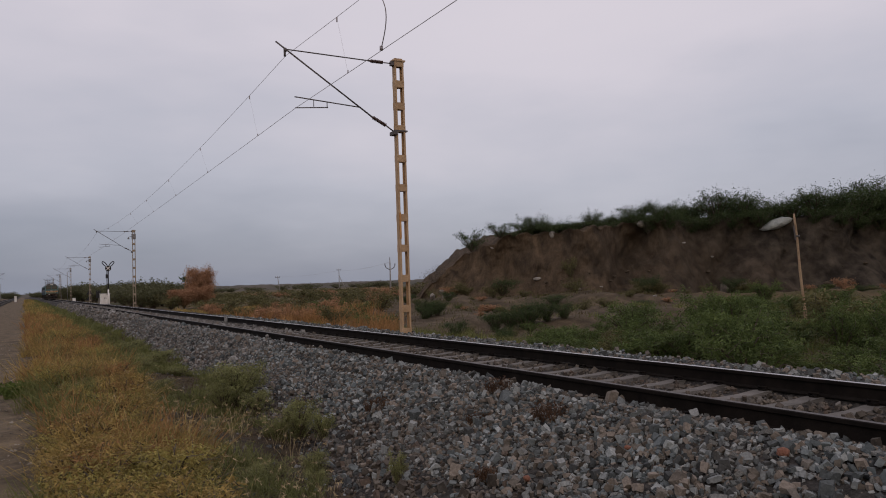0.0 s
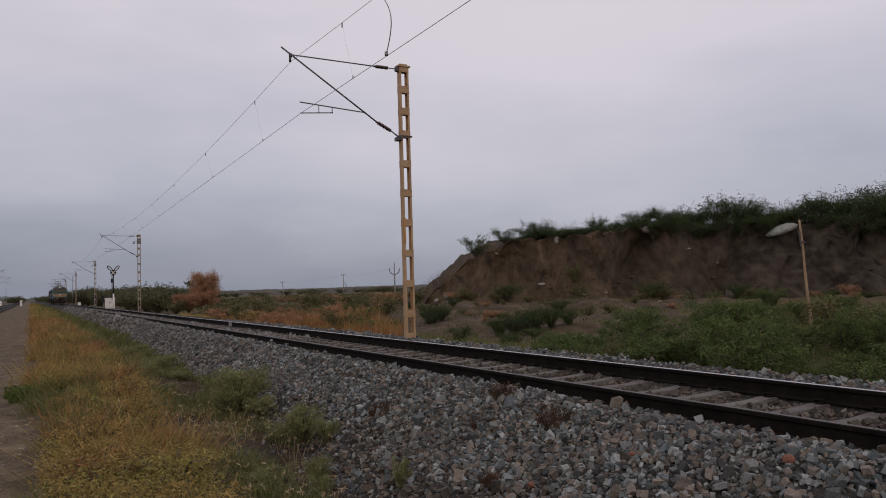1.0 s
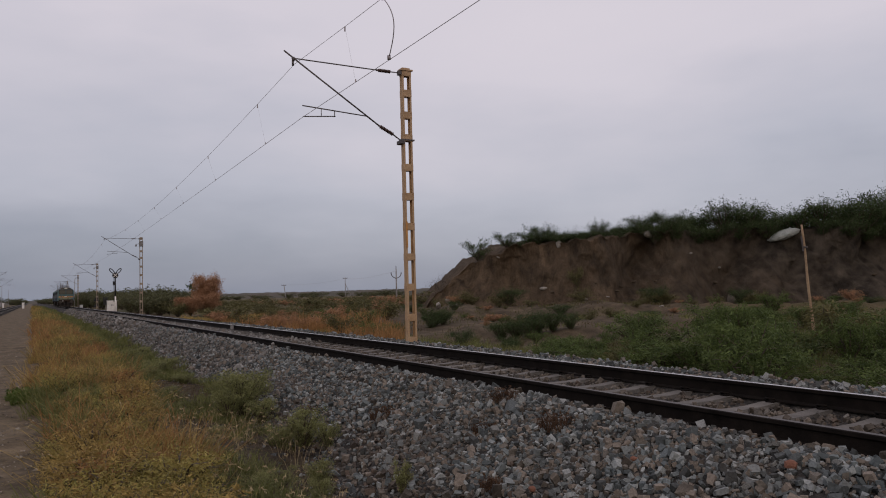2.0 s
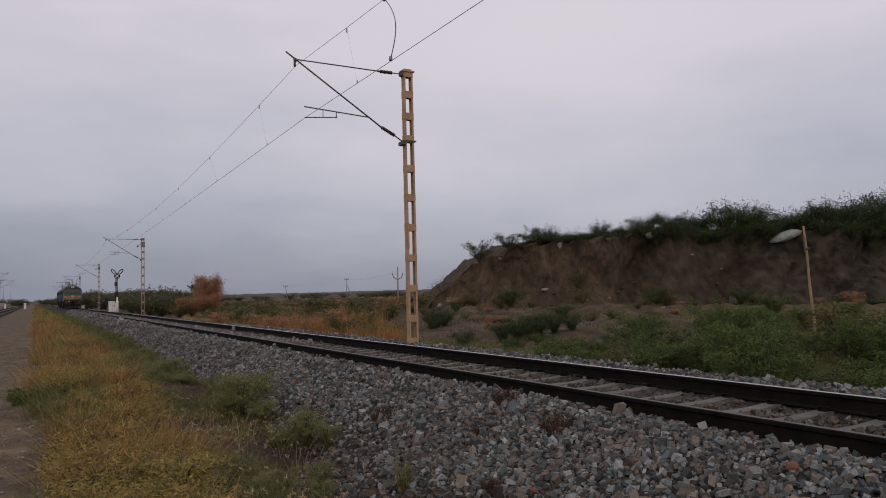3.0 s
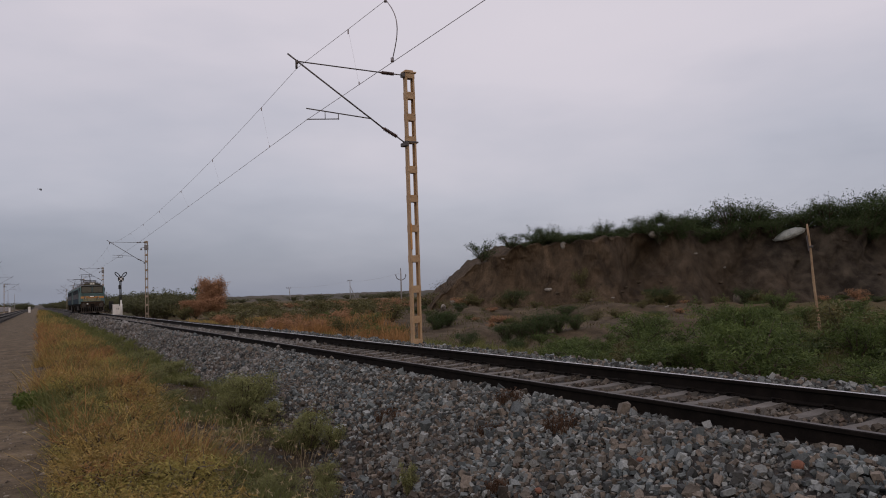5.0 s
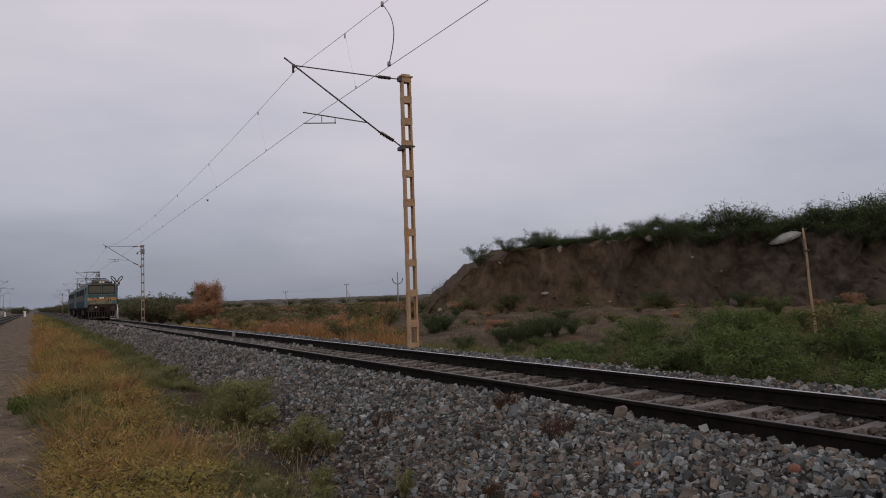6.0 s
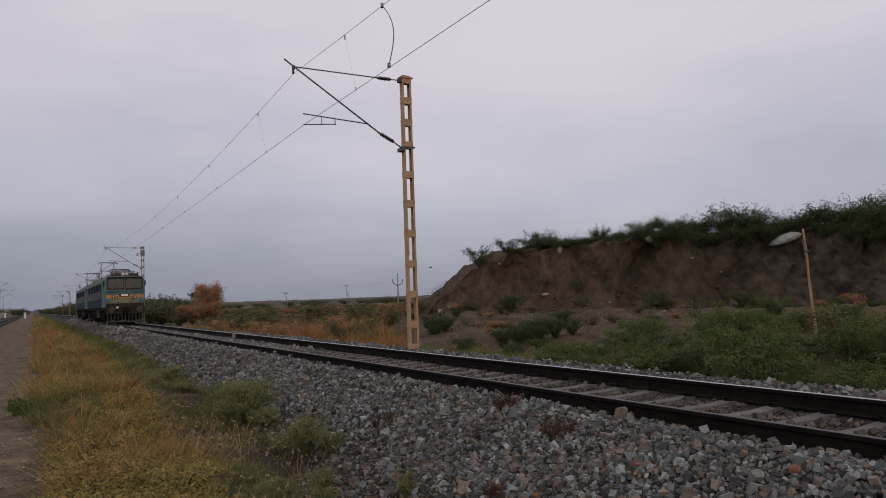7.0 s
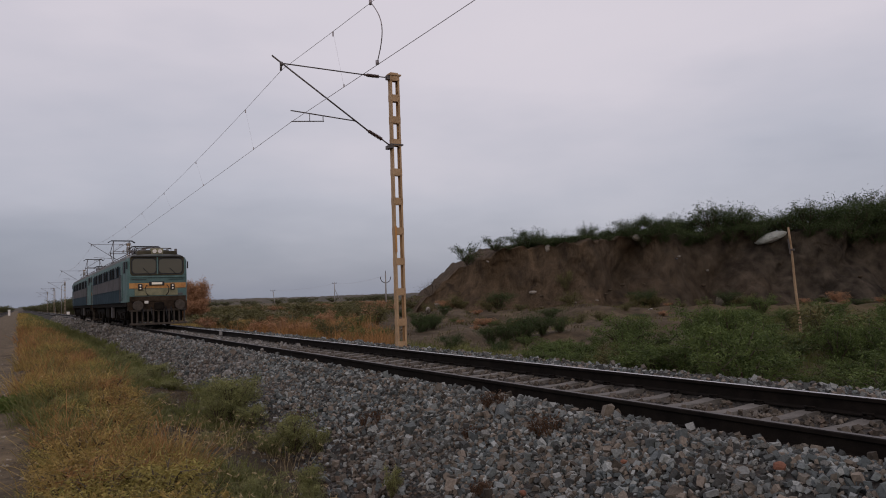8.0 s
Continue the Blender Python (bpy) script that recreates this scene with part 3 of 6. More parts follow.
def make_sleepers():
    me, clip = sleeper_mesh(), clip_mesh()
    track = thing("track", "concrete sleepers with spring clips bedded in ballast", "railway track", kind="structure")
    for k in range(-5, 175):
        ob = new("sleeper", me)
        ob.parent = track
        ob.matrix_basis = pose(TRACK + float(rng.normal(0, 0.01)), 0.05 + 0.6 * k + float(rng.normal(0, 0.012)), float(rng.normal(0, 0.004)), 0, 0, float(rng.normal(0, 0.4)))
        if k < 40:
            for s in (-0.87, 0.87):
                for e in (-0.085, 0.085):
                    c = new("rail_clip", clip)
                    c.parent = track
                    c.matrix_basis = pose(TRACK + s + e, 0.05 + 0.6 * k, 0, 0, 0, 0 if e > 0 else 180)
    vs, fs = [], []
    base = np.array([v.co[:] for v in me.vertices])
    quads = [p.vertices[:] for p in me.polygons if len(p.vertices) == 4]
    n = 0
    for c, k0, k1 in ((TRACK, 175, 900), (TRACK_TWO, 30, 900)):
        for k in range(k0, k1):
            vs.append(base + [c, 0.05 + 0.6 * k, 0])
            fs.append(np.array(quads) + n)
            n += len(base)
    far = mesh_object("far_sleepers", np.concatenate(vs), np.concatenate(fs), M_CONCRETE, track)
    far["kind"] = "stuff"


make_sleepers()


# ---- overhead line ----
MAST_X = 8.916
MASTS = [(18.15, 1), (74.8, 0), (128.4, 0), (184.0, 0), (240.0, 0), (296.0, 0)]
SPAN0 = -38.0
FAR_DROP = 0.3          # the line falls away by this much beyond the first mast


def make_mast(y, near, x=MAST_X, side=-1, centre=TRACK):
    """Two channels joined by batten plates, a stay tube, a bracket tube, a register arm and a steady arm."""
    mast = thing("overhead_line_mast", "ochre-painted steel lattice mast beside the rails" if near else "weathered steel lattice mast with cantilever arm", "railway mast",
                 "masts along the track", at=(x, y, 0 if near or centre != TRACK else -FAR_DROP))
    paint = M_MAST if near else M_FARMAST
    top, foot, hw, hd, fl, th = 7.17, -0.28, 0.135, 0.075, 0.052, 0.010
    for s in (-1, 1):
        bm = bmesh.new()
        prof = [(hw, -hd), (hw, hd), (hw - fl, hd), (hw - fl, hd - th), (hw - th, hd - th), (hw - th, -hd + th), (hw - fl, -hd + th), (hw - fl, -hd)]
        a = [bm.verts.new((s * px, py, foot)) for px, py in prof]
        b = [bm.verts.new((s * px, py, top)) for px, py in prof]
        n = len(prof)
        for i in range(n):
            bm.faces.new((a[i], a[(i + 1) % n], b[(i + 1) % n], b[i]))
        bm.faces.new(a[::-1])
        bm.faces.new(b)
        bmesh.ops.recalc_face_normals(bm, faces=bm.faces[:])
        part("channel", bm, paint, mast)
    levels = [7.07, 6.50, 5.90, 5.28, 4.47, 3.68, 2.87, 2.05, 1.24, 0.43, -0.18]
    for z in levels:
        for s in (-1, 1):
            bm = bmesh.new()
            box(bm, (-hw - 0.004, s * hd - 0.004, z - 0.095), (hw + 0.004, s * hd + 0.006 * s + 0.004, z + 0.095), 0.003)
            for bx in (-0.1, 0.1):
                for bz in (-0.06, 0.06):
                    rod(bm, (bx, s * (hd + 0.004), z + bz), (bx, s * (hd + 0.02), z + bz), 0.012, sides=6)
            part("batten_plate", bm, paint, mast)
    bm = bmesh.new()
    box(bm, (-hw - 0.05, -hd - 0.03, 7.12), (hw + 0.05, hd + 0.03, 7.16), 0.004)
    box(bm, (-hw + 0.02, -hd + 0.02, 7.16), (hw - 0.02, hd - 0.02, 7.21), 0.006)
    part("cap_plate", bm, paint, mast)
    bm = bmesh.new()
    box(bm, (-0.34, -0.34, -0.75), (0.34, 0.34, -0.26), 0.03)
    part("footing", bm, M_POLE, mast, "grey concrete footing")
    d = side

    def at(px, z):          # a point of the arm, px metres from the mast towards the track
        return (d * px, 0.0, z)
    bm = bmesh.new()
    rod(bm, at(0.12, 7.06), at(0.46, 7.06), 0.016)
    box(bm, (min(d * 0.13, d * 0.22), -0.07, 7.0), (max(d * 0.13, d * 0.22), 0.07, 7.12), 0.01)
    rod(bm, at(0.82, 7.06), at(3.18, 7.09), 0.017)
    stay = part("stay_tube", bm, M_TUBE, mast, "thin steel stay tube")
    bm = bmesh.new()
    for k in range(9):
        rod(bm, at(0.46 + 0.04 * k, 7.06), at(0.46 + 0.04 * k + 0.026, 7.06), 0.052, 0.034, 10)
    rod(bm, at(0.44, 7.06), at(0.86, 7.06), 0.026)
    part("insulator", bm, M_INSUL, stay, "brown ribbed porcelain insulator")
    bm = bmesh.new()
    rod(bm, at(0.14, 5.18), at(0.42, 5.36), 0.02)
    rod(bm, at(0.80, 5.55), at(3.38, 7.26), 0.022)
    box(bm, (min(d * 0.12, d * 0.24), -0.14, 5.10), (max(d * 0.12, d * 0.24), 0.14, 5.2), 0.01)
    rod(bm, at(3.14, 7.02), at(3.14, 7.12), 0.04)
    rod(bm, at(3.15, 6.90), at(3.15, 7.1), 0.03)
    arm = part("bracket_tube", bm, M_TUBE, mast, "sloping steel bracket tube")
    bm = bmesh.new()
    for k in range(9):
        a = 0.42 + 0.042 * k
        za = 5.36 + (a - 0.42) * 0.5
        rod(bm, at(a, za), at(a + 0.028, za + 0.014), 0.056, 0.036, 10)
    rod(bm, at(0.4, 5.35), at(0.84, 5.57), 0.028)
    part("insulator", bm, M_INSUL, arm, "brown ribbed porcelain insulator")
    bm = bmesh.new()
    rod(bm, at(1.12, 5.78), at(2.92, 5.90), 0.016)
    rod(bm, at(2.42, 5.86), at(2.42, 5.68), 0.010)
    rod(bm, at(2.06, 5.84), at(2.06, 5.68), 0.012)
    reg = part("register_arm", bm, M_TUBE, mast)
    bm = bmesh.new()
    rod(bm, at(2.04, 5.70), at(2.91, 5.62), 0.014)
    part("steady_arm", bm, M_TUBE, reg)
    if near:
        bm = bmesh.new()
        box(bm, (-hw - 0.05, -hd - 0.02, 5.20), (hw + 0.06, hd + 0.02, 5.24), 0.004)
        part("clamp_band", bm, M_TUBE, mast)
        bm = bmesh.new()
        box(bm, (-hw + 0.004, -hd - 0.035, 2.3), (-hw + 0.05, -hd - 0.010, 3.0), 0.003)
        part("number_strip", bm, M_ORANGE, mast, "small faded orange strip with illegible marks")
    else:
        bm = bmesh.new()
        box(bm, (-0.17, -0.16, 6.35), (0.17, 0.16, 6.85), 0.02)
        rod(bm, (d * 0.17, 0, 6.6), (d * 0.45, 0, 6.55), 0.02)
        rod(bm, (d * 0.45, 0, 6.35), (d * 0.45, 0, 6.55), 0.10, 0.04)
        part("fitting_box", bm, M_GALV, mast, "grey steel fitting on the mast")
    return mast


for y, near in MASTS:
    make_mast(y, near)
for y in (62.0, 116.0, 170.0, 224.0):
    make_mast(y, 0, x=TRACK_TWO - 2.75, side=1, centre=TRACK_TWO)

HANG = [SPAN0] + [y for y, n in MASTS] + [352.0, 408.0]


def wire_points(kind, centre, ys, sign=1):
    """Contact wire at 5.6 m with stagger; messenger wire at 6.95 m with sag."""
    pts = []
    for j, (a, b) in enumerate(zip(ys, ys[1:])):
        for k in range(16):
            u = k / 16
            y = a + (b - a) * u
            s0, s1 = ((-0.16, 0.16) if j % 2 else (0.16, -0.16))
            fall = FAR_DROP * min(max((y - 18.15) / 56.65, 0.0), 1.0) if centre == TRACK else 0.0
            if kind == "contact":
                pts.append((centre + sign * (s0 + (s1 - s0) * u), y, 5.60 - fall - 0.10 * 4 * u * (1 - u) * 0.5))
            else:
                pts.append((centre - sign * 0.36, y, 6.93 - fall - 0.74 * 4 * u * (1 - u)))
    return pts


def make_wires(centre, ys, sign):
    for kind, r, word in (("contact", 0.0065, "thin contact wire above the track"), ("messenger", 0.0055, "sagging messenger wire above the track")):
        bm = bmesh.new()
        tube_path(bm, wire_points(kind, centre, ys, sign), r, 5)
        tagged(part(kind + "_wire", bm, M_WIRE), word, "overhead wire", "overhead wires")
    up, low = wire_points("messenger", centre, ys, sign), wire_points("contact", centre, ys, sign)
    for i in range(1, min(len(up), 90), 2):
        bm = bmesh.new()
        rod(bm, low[i], up[i], 0.0015, sides=5)
        rod(bm, up[i], (up[i][0], up[i][1], up[i][2] - 0.10), 0.016, sides=6)
        rod(bm, low[i], (low[i][0], low[i][1], low[i][2] + 0.06), 0.014, sides=6)
        tagged(part("dropper_wire", bm, M_WIRE), "thin dropper wire with clips between overhead wires", "dropper wire", "droppers of the overhead line")


make_wires(TRACK, HANG, 1)
make_wires(TRACK_TWO, [5.0, 62.0, 116.0, 170.0, 224.0, 280.0], -1)


def make_jumper():
    bm = bmesh.new()
    pts = []
    for k in range(13):
        u = k / 12
        pts.append((5.80 + 0.20 * u, 12.7 + 0.2 * u - 0.36 * math.sin(math.pi * u), 6.69 - 1.08 * u))
    tube_path(bm, pts, 0.010, 6)
    rod(bm, (5.80, 12.7, 6.64), (5.80, 12.7, 6.73), 0.03)
    rod(bm, (6.00, 12.9, 5.57), (6.00, 12.9, 5.65), 0.035)
    tagged(part("jumper_cable", bm, M_WIRE), "curved jumper cable linking the overhead wires", "cable")


make_jumper()


# ---- locomotives ----
def shell(bm, stations, mat_of):
    """Skin through mirrored outlines (y, half outline); mat_of gives a face's material by its middle."""
    rows = []
    for y, half in stations:
        loop = [(x, z) for x, z in half] + [(-x, z) for x, z in half[::-1][1:]]
        rows.append([bm.verts.new((x, y, z)) for x, z in loop])
    n = len(rows[0])
    for a, b in zip(rows, rows[1:]):
        for i in range(n - 1):
            f = bm.faces.new((a[i], b[i], b[i + 1], a[i + 1]))
            f.material_index = mat_of(f.calc_center_median())
        f = bm.faces.new((a[n - 1], b[n - 1], b[0], a[0]))
        f.material_index = 4
    f = bm.faces.new(rows[0])
    f.material_index = 0
    f = bm.faces.new(rows[-1][::-1])
    f.material_index = 0
    bmesh.ops.recalc_face_normals(bm, faces=bm.faces[:])


LENGTH = 20.6
WHEELS = []


def rounded_plate(bm, x0, x1, z0, z1, r, ya, yb):
    """A round-cornered plate in the plane of the cab face, between ya and yb."""
    ring = []
    for cx, cz, a0 in ((x1 - r, z1 - r, 0), (x0 + r, z1 - r, 90), (x0 + r, z0 + r, 180), (x1 - r, z0 + r, 270)):
        for k in range(6):
            t = radians(a0 + 18 * k)
            ring.append((cx + r * math.cos(t), cz + r * math.sin(t)))
    extrude_profile(bm, ring, ya, yb)


def make_pantograph(loco, y, raised):
    z0 = 4.02
    bm = bmesh.new()
    for sx in (-0.55, 0.55):
        for sy in (-0.7, 0.7):
            for k in range(4):
                rod(bm, (sx, y + sy, z0 - 0.22 + 0.05 * k), (sx, y + sy, z0 - 0.19 + 0.05 * k), 0.07, 0.045, 8)
    box(bm, (-0.62, y - 0.78, z0 - 0.02), (-0.52, y + 0.78, z0 + 0.05))
    box(bm, (0.52, y - 0.78, z0 - 0.02), (0.62, y + 0.78, z0 + 0.05))
    box(bm, (-0.62, y - 0.78, z0 - 0.02), (0.62, y - 0.68, z0 + 0.05))
    box(bm, (-0.62, y + 0.68, z0 - 0.02), (0.62, y + 0.78, z0 + 0.05))
    panto = part("pantograph", bm, M_TUBE, loco, "raised diamond pantograph" if raised else "folded pantograph")
    top = 5.52 if raised else 4.32
    knee = (1.35, 4.75) if raised else (1.5, 4.2)
    bm = bmesh.new()
    for sx in (-1, 1):
        for sy in (-1, 1):
            rod(bm, (0.5 * sx, y + 0.25 * sy, z0 + 0.05), (0.62 * sx, y + knee[0] * 0.75 * sy, knee[1]), 0.026, sides=6)
            rod(bm, (0.62 * sx, y + knee[0] * 0.75 * sy, knee[1]), (0.5 * sx, y + 0.12 * sy, top), 0.02, sides=6)
    for sy in (-1, 1):
        rod(bm, (-0.62, y + knee[0] * 0.75 * sy, knee[1]), (0.62, y + knee[0] * 0.75 * sy, knee[1]), 0.02, sides=6)
        rod(bm, (-0.62, y + knee[0] * 0.75 * sy, knee[1]), (0.5, y + 0.12 * sy, top), 0.014, sides=6)
    part("frame", bm, M_TUBE, panto)
    bm = bmesh.new()
    for e in (-0.16, 0.16):
        tube_path(bm, [(-0.85, y + e, top - 0.10), (-0.66, y + e, top + 0.04), (0.66, y + e, top + 0.04), (0.85, y + e, top - 0.10)], 0.026, 6)
    rod(bm, (-0.5, y - 0.16, top), (-0.5, y + 0.16, top), 0.018)
    rod(bm, (0.5, y - 0.16, top), (0.5, y + 0.16, top), 0.018)
    part("pan_head", bm, M_BLACK, panto)


def make_loco(raised_rear):
    loco = thing("electric_locomotive", "teal electric locomotive with orange front stripe running on the track", "locomotive", "coupled locomotives")
    # body: sections rise to the roof; the ends lean back above the waist
    def half(w, z1=3.40, roof=3.80, z0=1.28):
        return [(w, z0), (w, 1.62), (w, 1.95), (w, 2.25), (w, 2.62), (w, 3.12), (w, z1), (w - 0.06, z1 + 0.13), (w - 0.28, z1 + 0.27), (w * 0.5, roof - 0.03), (0.0, roof)]

    def tone(c):
        if c.z > 3.46:
            return 3
        if abs(c.x) < 1.2:
            return 0
        if c.y < 2.0 or c.y > LENGTH - 2.0:
            return 0
        if c.z > 3.15:
            return 0
        if c.z > 2.62:
            return 2
        if c.z > 1.95:
            return 1
        return 2
    st = [(0.0, half(1.36, 3.32, 3.62)), (0.10, half(1.42, 3.36, 3.70)), (0.5, half(1.46)), (2.0, half(1.52)), (LENGTH - 2.0, half(1.52)), (LENGTH - 0.5, half(1.46)),
          (LENGTH - 0.1, half(1.42, 3.36, 3.70)), (LENGTH, half(1.36, 3.32, 3.62))]
    bm = bmesh.new()
    shell(bm, st, tone)
    body = part("body", bm, [M_TEAL, M_CREAM, M_BLUE, M_ROOF, M_GRIME], loco, "teal, grey and blue painted body shell")
    for end, sgn in ((0.0, -1), (LENGTH, 1)):
        def yy(v):          # outward by v metres from the end face
            return end + sgn * v
        # waist band, grimy panel and sill
        bm = bmesh.new()
        box(bm, (-1.35, yy(0.0), 1.96), (1.35, yy(0.022), 2.22), 0.006)
        part("stripe", bm, M_ORANGE, body, "faded orange waist stripe")
        bm = bmesh.new()
        box(bm, (-1.10, yy(0.0), 1.60), (0.95, yy(0.03), 1.94), 0.008)
        part("front_panel", bm, M_OLIVE, body, "grimy olive lower front panel")
        bm = bmesh.new()
        box(bm, (-1.30, yy(0.0), 2.50), (1.30, yy(0.06), 2.56), 0.01)
        part("ledge", bm, M_TEAL, body)
        bm = bmesh.new()
        rounded_plate(bm, -1.30, 1.27, 2.60, 3.60, 0.16, end, yy(0.014))
        part("window_surround", bm, M_OLIVE_DARK, body, "grimy dark olive surround of the windscreens")
        for a, b in ((-1.20, -0.10), (0.06, 1.17)):
            bm = bmesh.new()
            rounded_plate(bm, a - 0.05, b + 0.05, 2.66, 3.49, 0.20, end, yy(0.024))
            w = part("windscreen", bm, M_BLACK, body, "windscreen in a black rubber frame")
            bm = bmesh.new()
            rounded_plate(bm, a, b, 2.71, 3.44, 0.17, end, yy(0.034))
            part("pane", bm, M_GLASS, w, "olive-brown glass with the sky's reflection in its colour")
            bm = bmesh.new()
            rod(bm, ((a + b) / 2 + 0.30, yy(0.05), 2.64), ((a + b) / 2 - 0.05, yy(0.05), 2.98), 0.012, sides=6)
            part("wiper", bm, M_BLACK, w)
        bm = bmesh.new()
        box(bm, (-0.055, yy(0.0), 2.66), (0.015, yy(0.05), 3.56), 0.012)
        part("centre_pillar", bm, M_TEAL, body, "pale teal centre pillar")
        bm = bmesh.new()
        box(bm, (-1.25, yy(-0.35), 3.53), (1.22, yy(0.10), 3.575), 0.012)
        part("sun_visor", bm, M_BLACK, body)
        bm = bmesh.new()
        box(bm, (-0.95, yy(-1.0), 3.60), (0.95, yy(-0.12), 3.86), 0.07)
        part("roof_box", bm, M_OLIVE_DARK, body, "dark grimy equipment box over the cab")
        # number box, lamps, hoses, handrails
        bm = bmesh.new()
        box(bm, (-0.42, yy(0.0), 2.09), (0.30, yy(0.07), 2.29), 0.015)
        nb = part("number_box", bm, M_BLACK, body)
        bm = bmesh.new()
        box(bm, (-0.30, yy(0.0), 2.14), (0.20, yy(0.085), 2.25), 0.01)
        part("number_glass", bm, M_LAMP, nb, "pale lit panel with illegible marks")
        for hx in (-0.84, 0.70):
            bm = bmesh.new()
            box(bm, (hx - 0.10, yy(0.0), 1.86), (hx + 0.10, yy(0.09), 2.18), 0.02)
            h = part("headlamp", bm, M_BLACK, body, "twin lamp in a black housing")
            for hz in (1.95, 2.09):
                bm = bmesh.new()
                rod(bm, (hx, yy(0.05), hz), (hx, yy(0.12), hz), 0.040, sides=12)
                part("lens", bm, M_LAMP, h)
        for hx in (-0.52, 0.42):
            bm = bmesh.new()
            tube_path(bm, [(hx, yy(0.05), 2.12), (hx * 1.18, yy(0.18), 2.0), (hx * 1.15, yy(0.2), 1.75), (hx * 0.9, yy(0.08), 1.60)], 0.022, 6)
            part("hose", bm, M_BLACK, body)
        bm = bmesh.new()
        for sx in (-1, 1):
            tube_path(bm, [(sx * 0.55, yy(0.02), 2.40), (sx * 0.55, yy(0.09), 2.40), (sx * 1.22, yy(0.09), 2.40), (sx * 1.22, yy(0.02), 2.40)], 0.014, 6)
        part("handrail", bm, M_BLACK, body)
        bm = bmesh.new()
        box(bm, (0.60, yy(0.0), 1.60), (1.20, yy(0.02), 1.70), 0.004)
        part("plate", bm, M_CREAM, body, "pale plate with illegible marks")
        # roof headlamp
        bm = bmesh.new()
        box(bm, (-0.30, yy(-0.55), 3.66), (0.30, yy(-0.10), 3.98), 0.05)
        rl = part("roof_lamp", bm, M_OLIVE, body)
        bm = bmesh.new()
        for hx in (-0.13, 0.13):
            rod(bm, (hx, yy(-0.12), 3.83), (hx, yy(-0.06), 3.83), 0.10, sides=14)
        part("lens", bm, M_WHITE, rl)
        # buffer beam, buffers, coupler, plough
        bm = bmesh.new()
        box(bm, (-1.40, yy(-0.35), 0.86), (1.40, yy(0.06), 1.30), 0.02)
        box(bm, (-1.34, yy(0.0), 1.30), (1.34, yy(0.10), 1.56), 0.02)
        beam = part("buffer_beam", bm, M_BROWN, loco, "rust-brown buffer beam")
        for bx in (-1.0, 0.98):
            bm = bmesh.new()
            rod(bm, (bx, yy(0.05), 1.10), (bx, yy(0.45), 1.10), 0.13, sides=14)
            box(bm, (bx - 0.2, yy(0.05), 0.9), (bx + 0.2, yy(0.09), 1.3), 0.01)
            b = part("buffer", bm, M_GRIME, beam)
            bm = bmesh.new()
            rod(bm, (bx, yy(0.42), 1.10), (bx, yy(0.50), 1.10), 0.25, 0.24, 18)
            b2 = part("buffer_head", bm, M_GREASE, beam, "round greasy buffer head")
        bm = bmesh.new()
        box(bm, (-0.16, yy(0.05), 0.92), (0.16, yy(0.48), 1.2), 0.04)
        box(bm, (-0.24, yy(0.38), 0.86), (0.20, yy(0.62), 1.24), 0.06)
        part("coupler", bm, M_GRIME, beam)
        bm = bmesh.new()
        box(bm, (-0.66, yy(0.06), 1.19), (-0.48, yy(0.2), 1.33), 0.02)
        part("marker_lamp", bm, M_WHITE, beam, "white marker lamp")
        bm = bmesh.new()
        for k in range(11):
            px = -1.25 + 0.25 * k
            box(bm, (px - 0.04, yy(0.06), 0.20), (px + 0.04, yy(0.14 + 0.06 * (1 - abs(px))), 0.90), 0.01)
        box(bm, (-1.35, yy(0.05), 0.13), (1.35, yy(0.2), 0.23), 0.01)
        box(bm, (-1.35, yy(0.05), 0.80), (1.35, yy(0.12), 0.90), 0.01)
        part("rail_guard", bm, M_GREASE, loco, "barred dirty steel rail guard")
        bm = bmesh.new()
        box(bm, (-1.18, yy(-0.25), 0.30), (1.18, yy(-0.05), 0.90), 0.02)
        part("draught_plate", bm, M_GRIME, loco)
        bm = bmesh.new()
        for px in (-0.75, -0.35, 0.35, 0.6):
            tube_path(bm, [(px, yy(0.10), 1.0), (px, yy(0.24), 0.8), (px + 0.05, yy(0.26), 0.45), (px + 0.02, yy(0.2), 0.35)], 0.03, 6)
        part("brake_hoses", bm, M_BLACK, loco)
        # mirrors and cab side windows and doors
        for sx in (-1, 1):
            bm = bmesh.new()
            box(bm, (sx * 1.462, yy(-0.60), 2.75), (sx * 1.50, yy(-1.25), 3.32), 0.006)
            part("cab_window", bm, M_SIDEGLASS, body, "dark cab side window")
            bm = bmesh.new()
            box(bm, (sx * 1.49, yy(-1.45), 1.40), (sx * 1.525, yy(-2.0), 3.30), 0.008)
            part("cab_door", bm, M_TEAL, body, "teal cab door")
            bm = bmesh.new()
            for hy in (1.40, 2.06):
                rod(bm, (sx * 1.57, yy(-hy), 1.35), (sx * 1.57, yy(-hy), 2.7), 0.017, sides=6)
            part("door_handrail", bm, M_CREAM, body)
            bm = bmesh.new()
            box(bm, (sx * 1.44, yy(-0.10), 2.95), (sx * 1.50, yy(-0.04), 3.30), 0.01)
            part("mirror", bm, M_BLACK, body)
            bm = bmesh.new()
            for z in (0.45, 0.75, 1.05):
                box(bm, (sx * 1.30, yy(-1.45), z), (sx * 1.5, yy(-2.0), z + 0.04))
            box(bm, (sx * 1.30, yy(-1.45), 0.4), (sx * 1.33, yy(-1.50), 1.3))
            box(bm, (sx * 1.30, yy(-1.95), 0.4), (sx * 1.33, yy(-2.0), 1.3))
            part("step", bm, M_GRIME, loco)
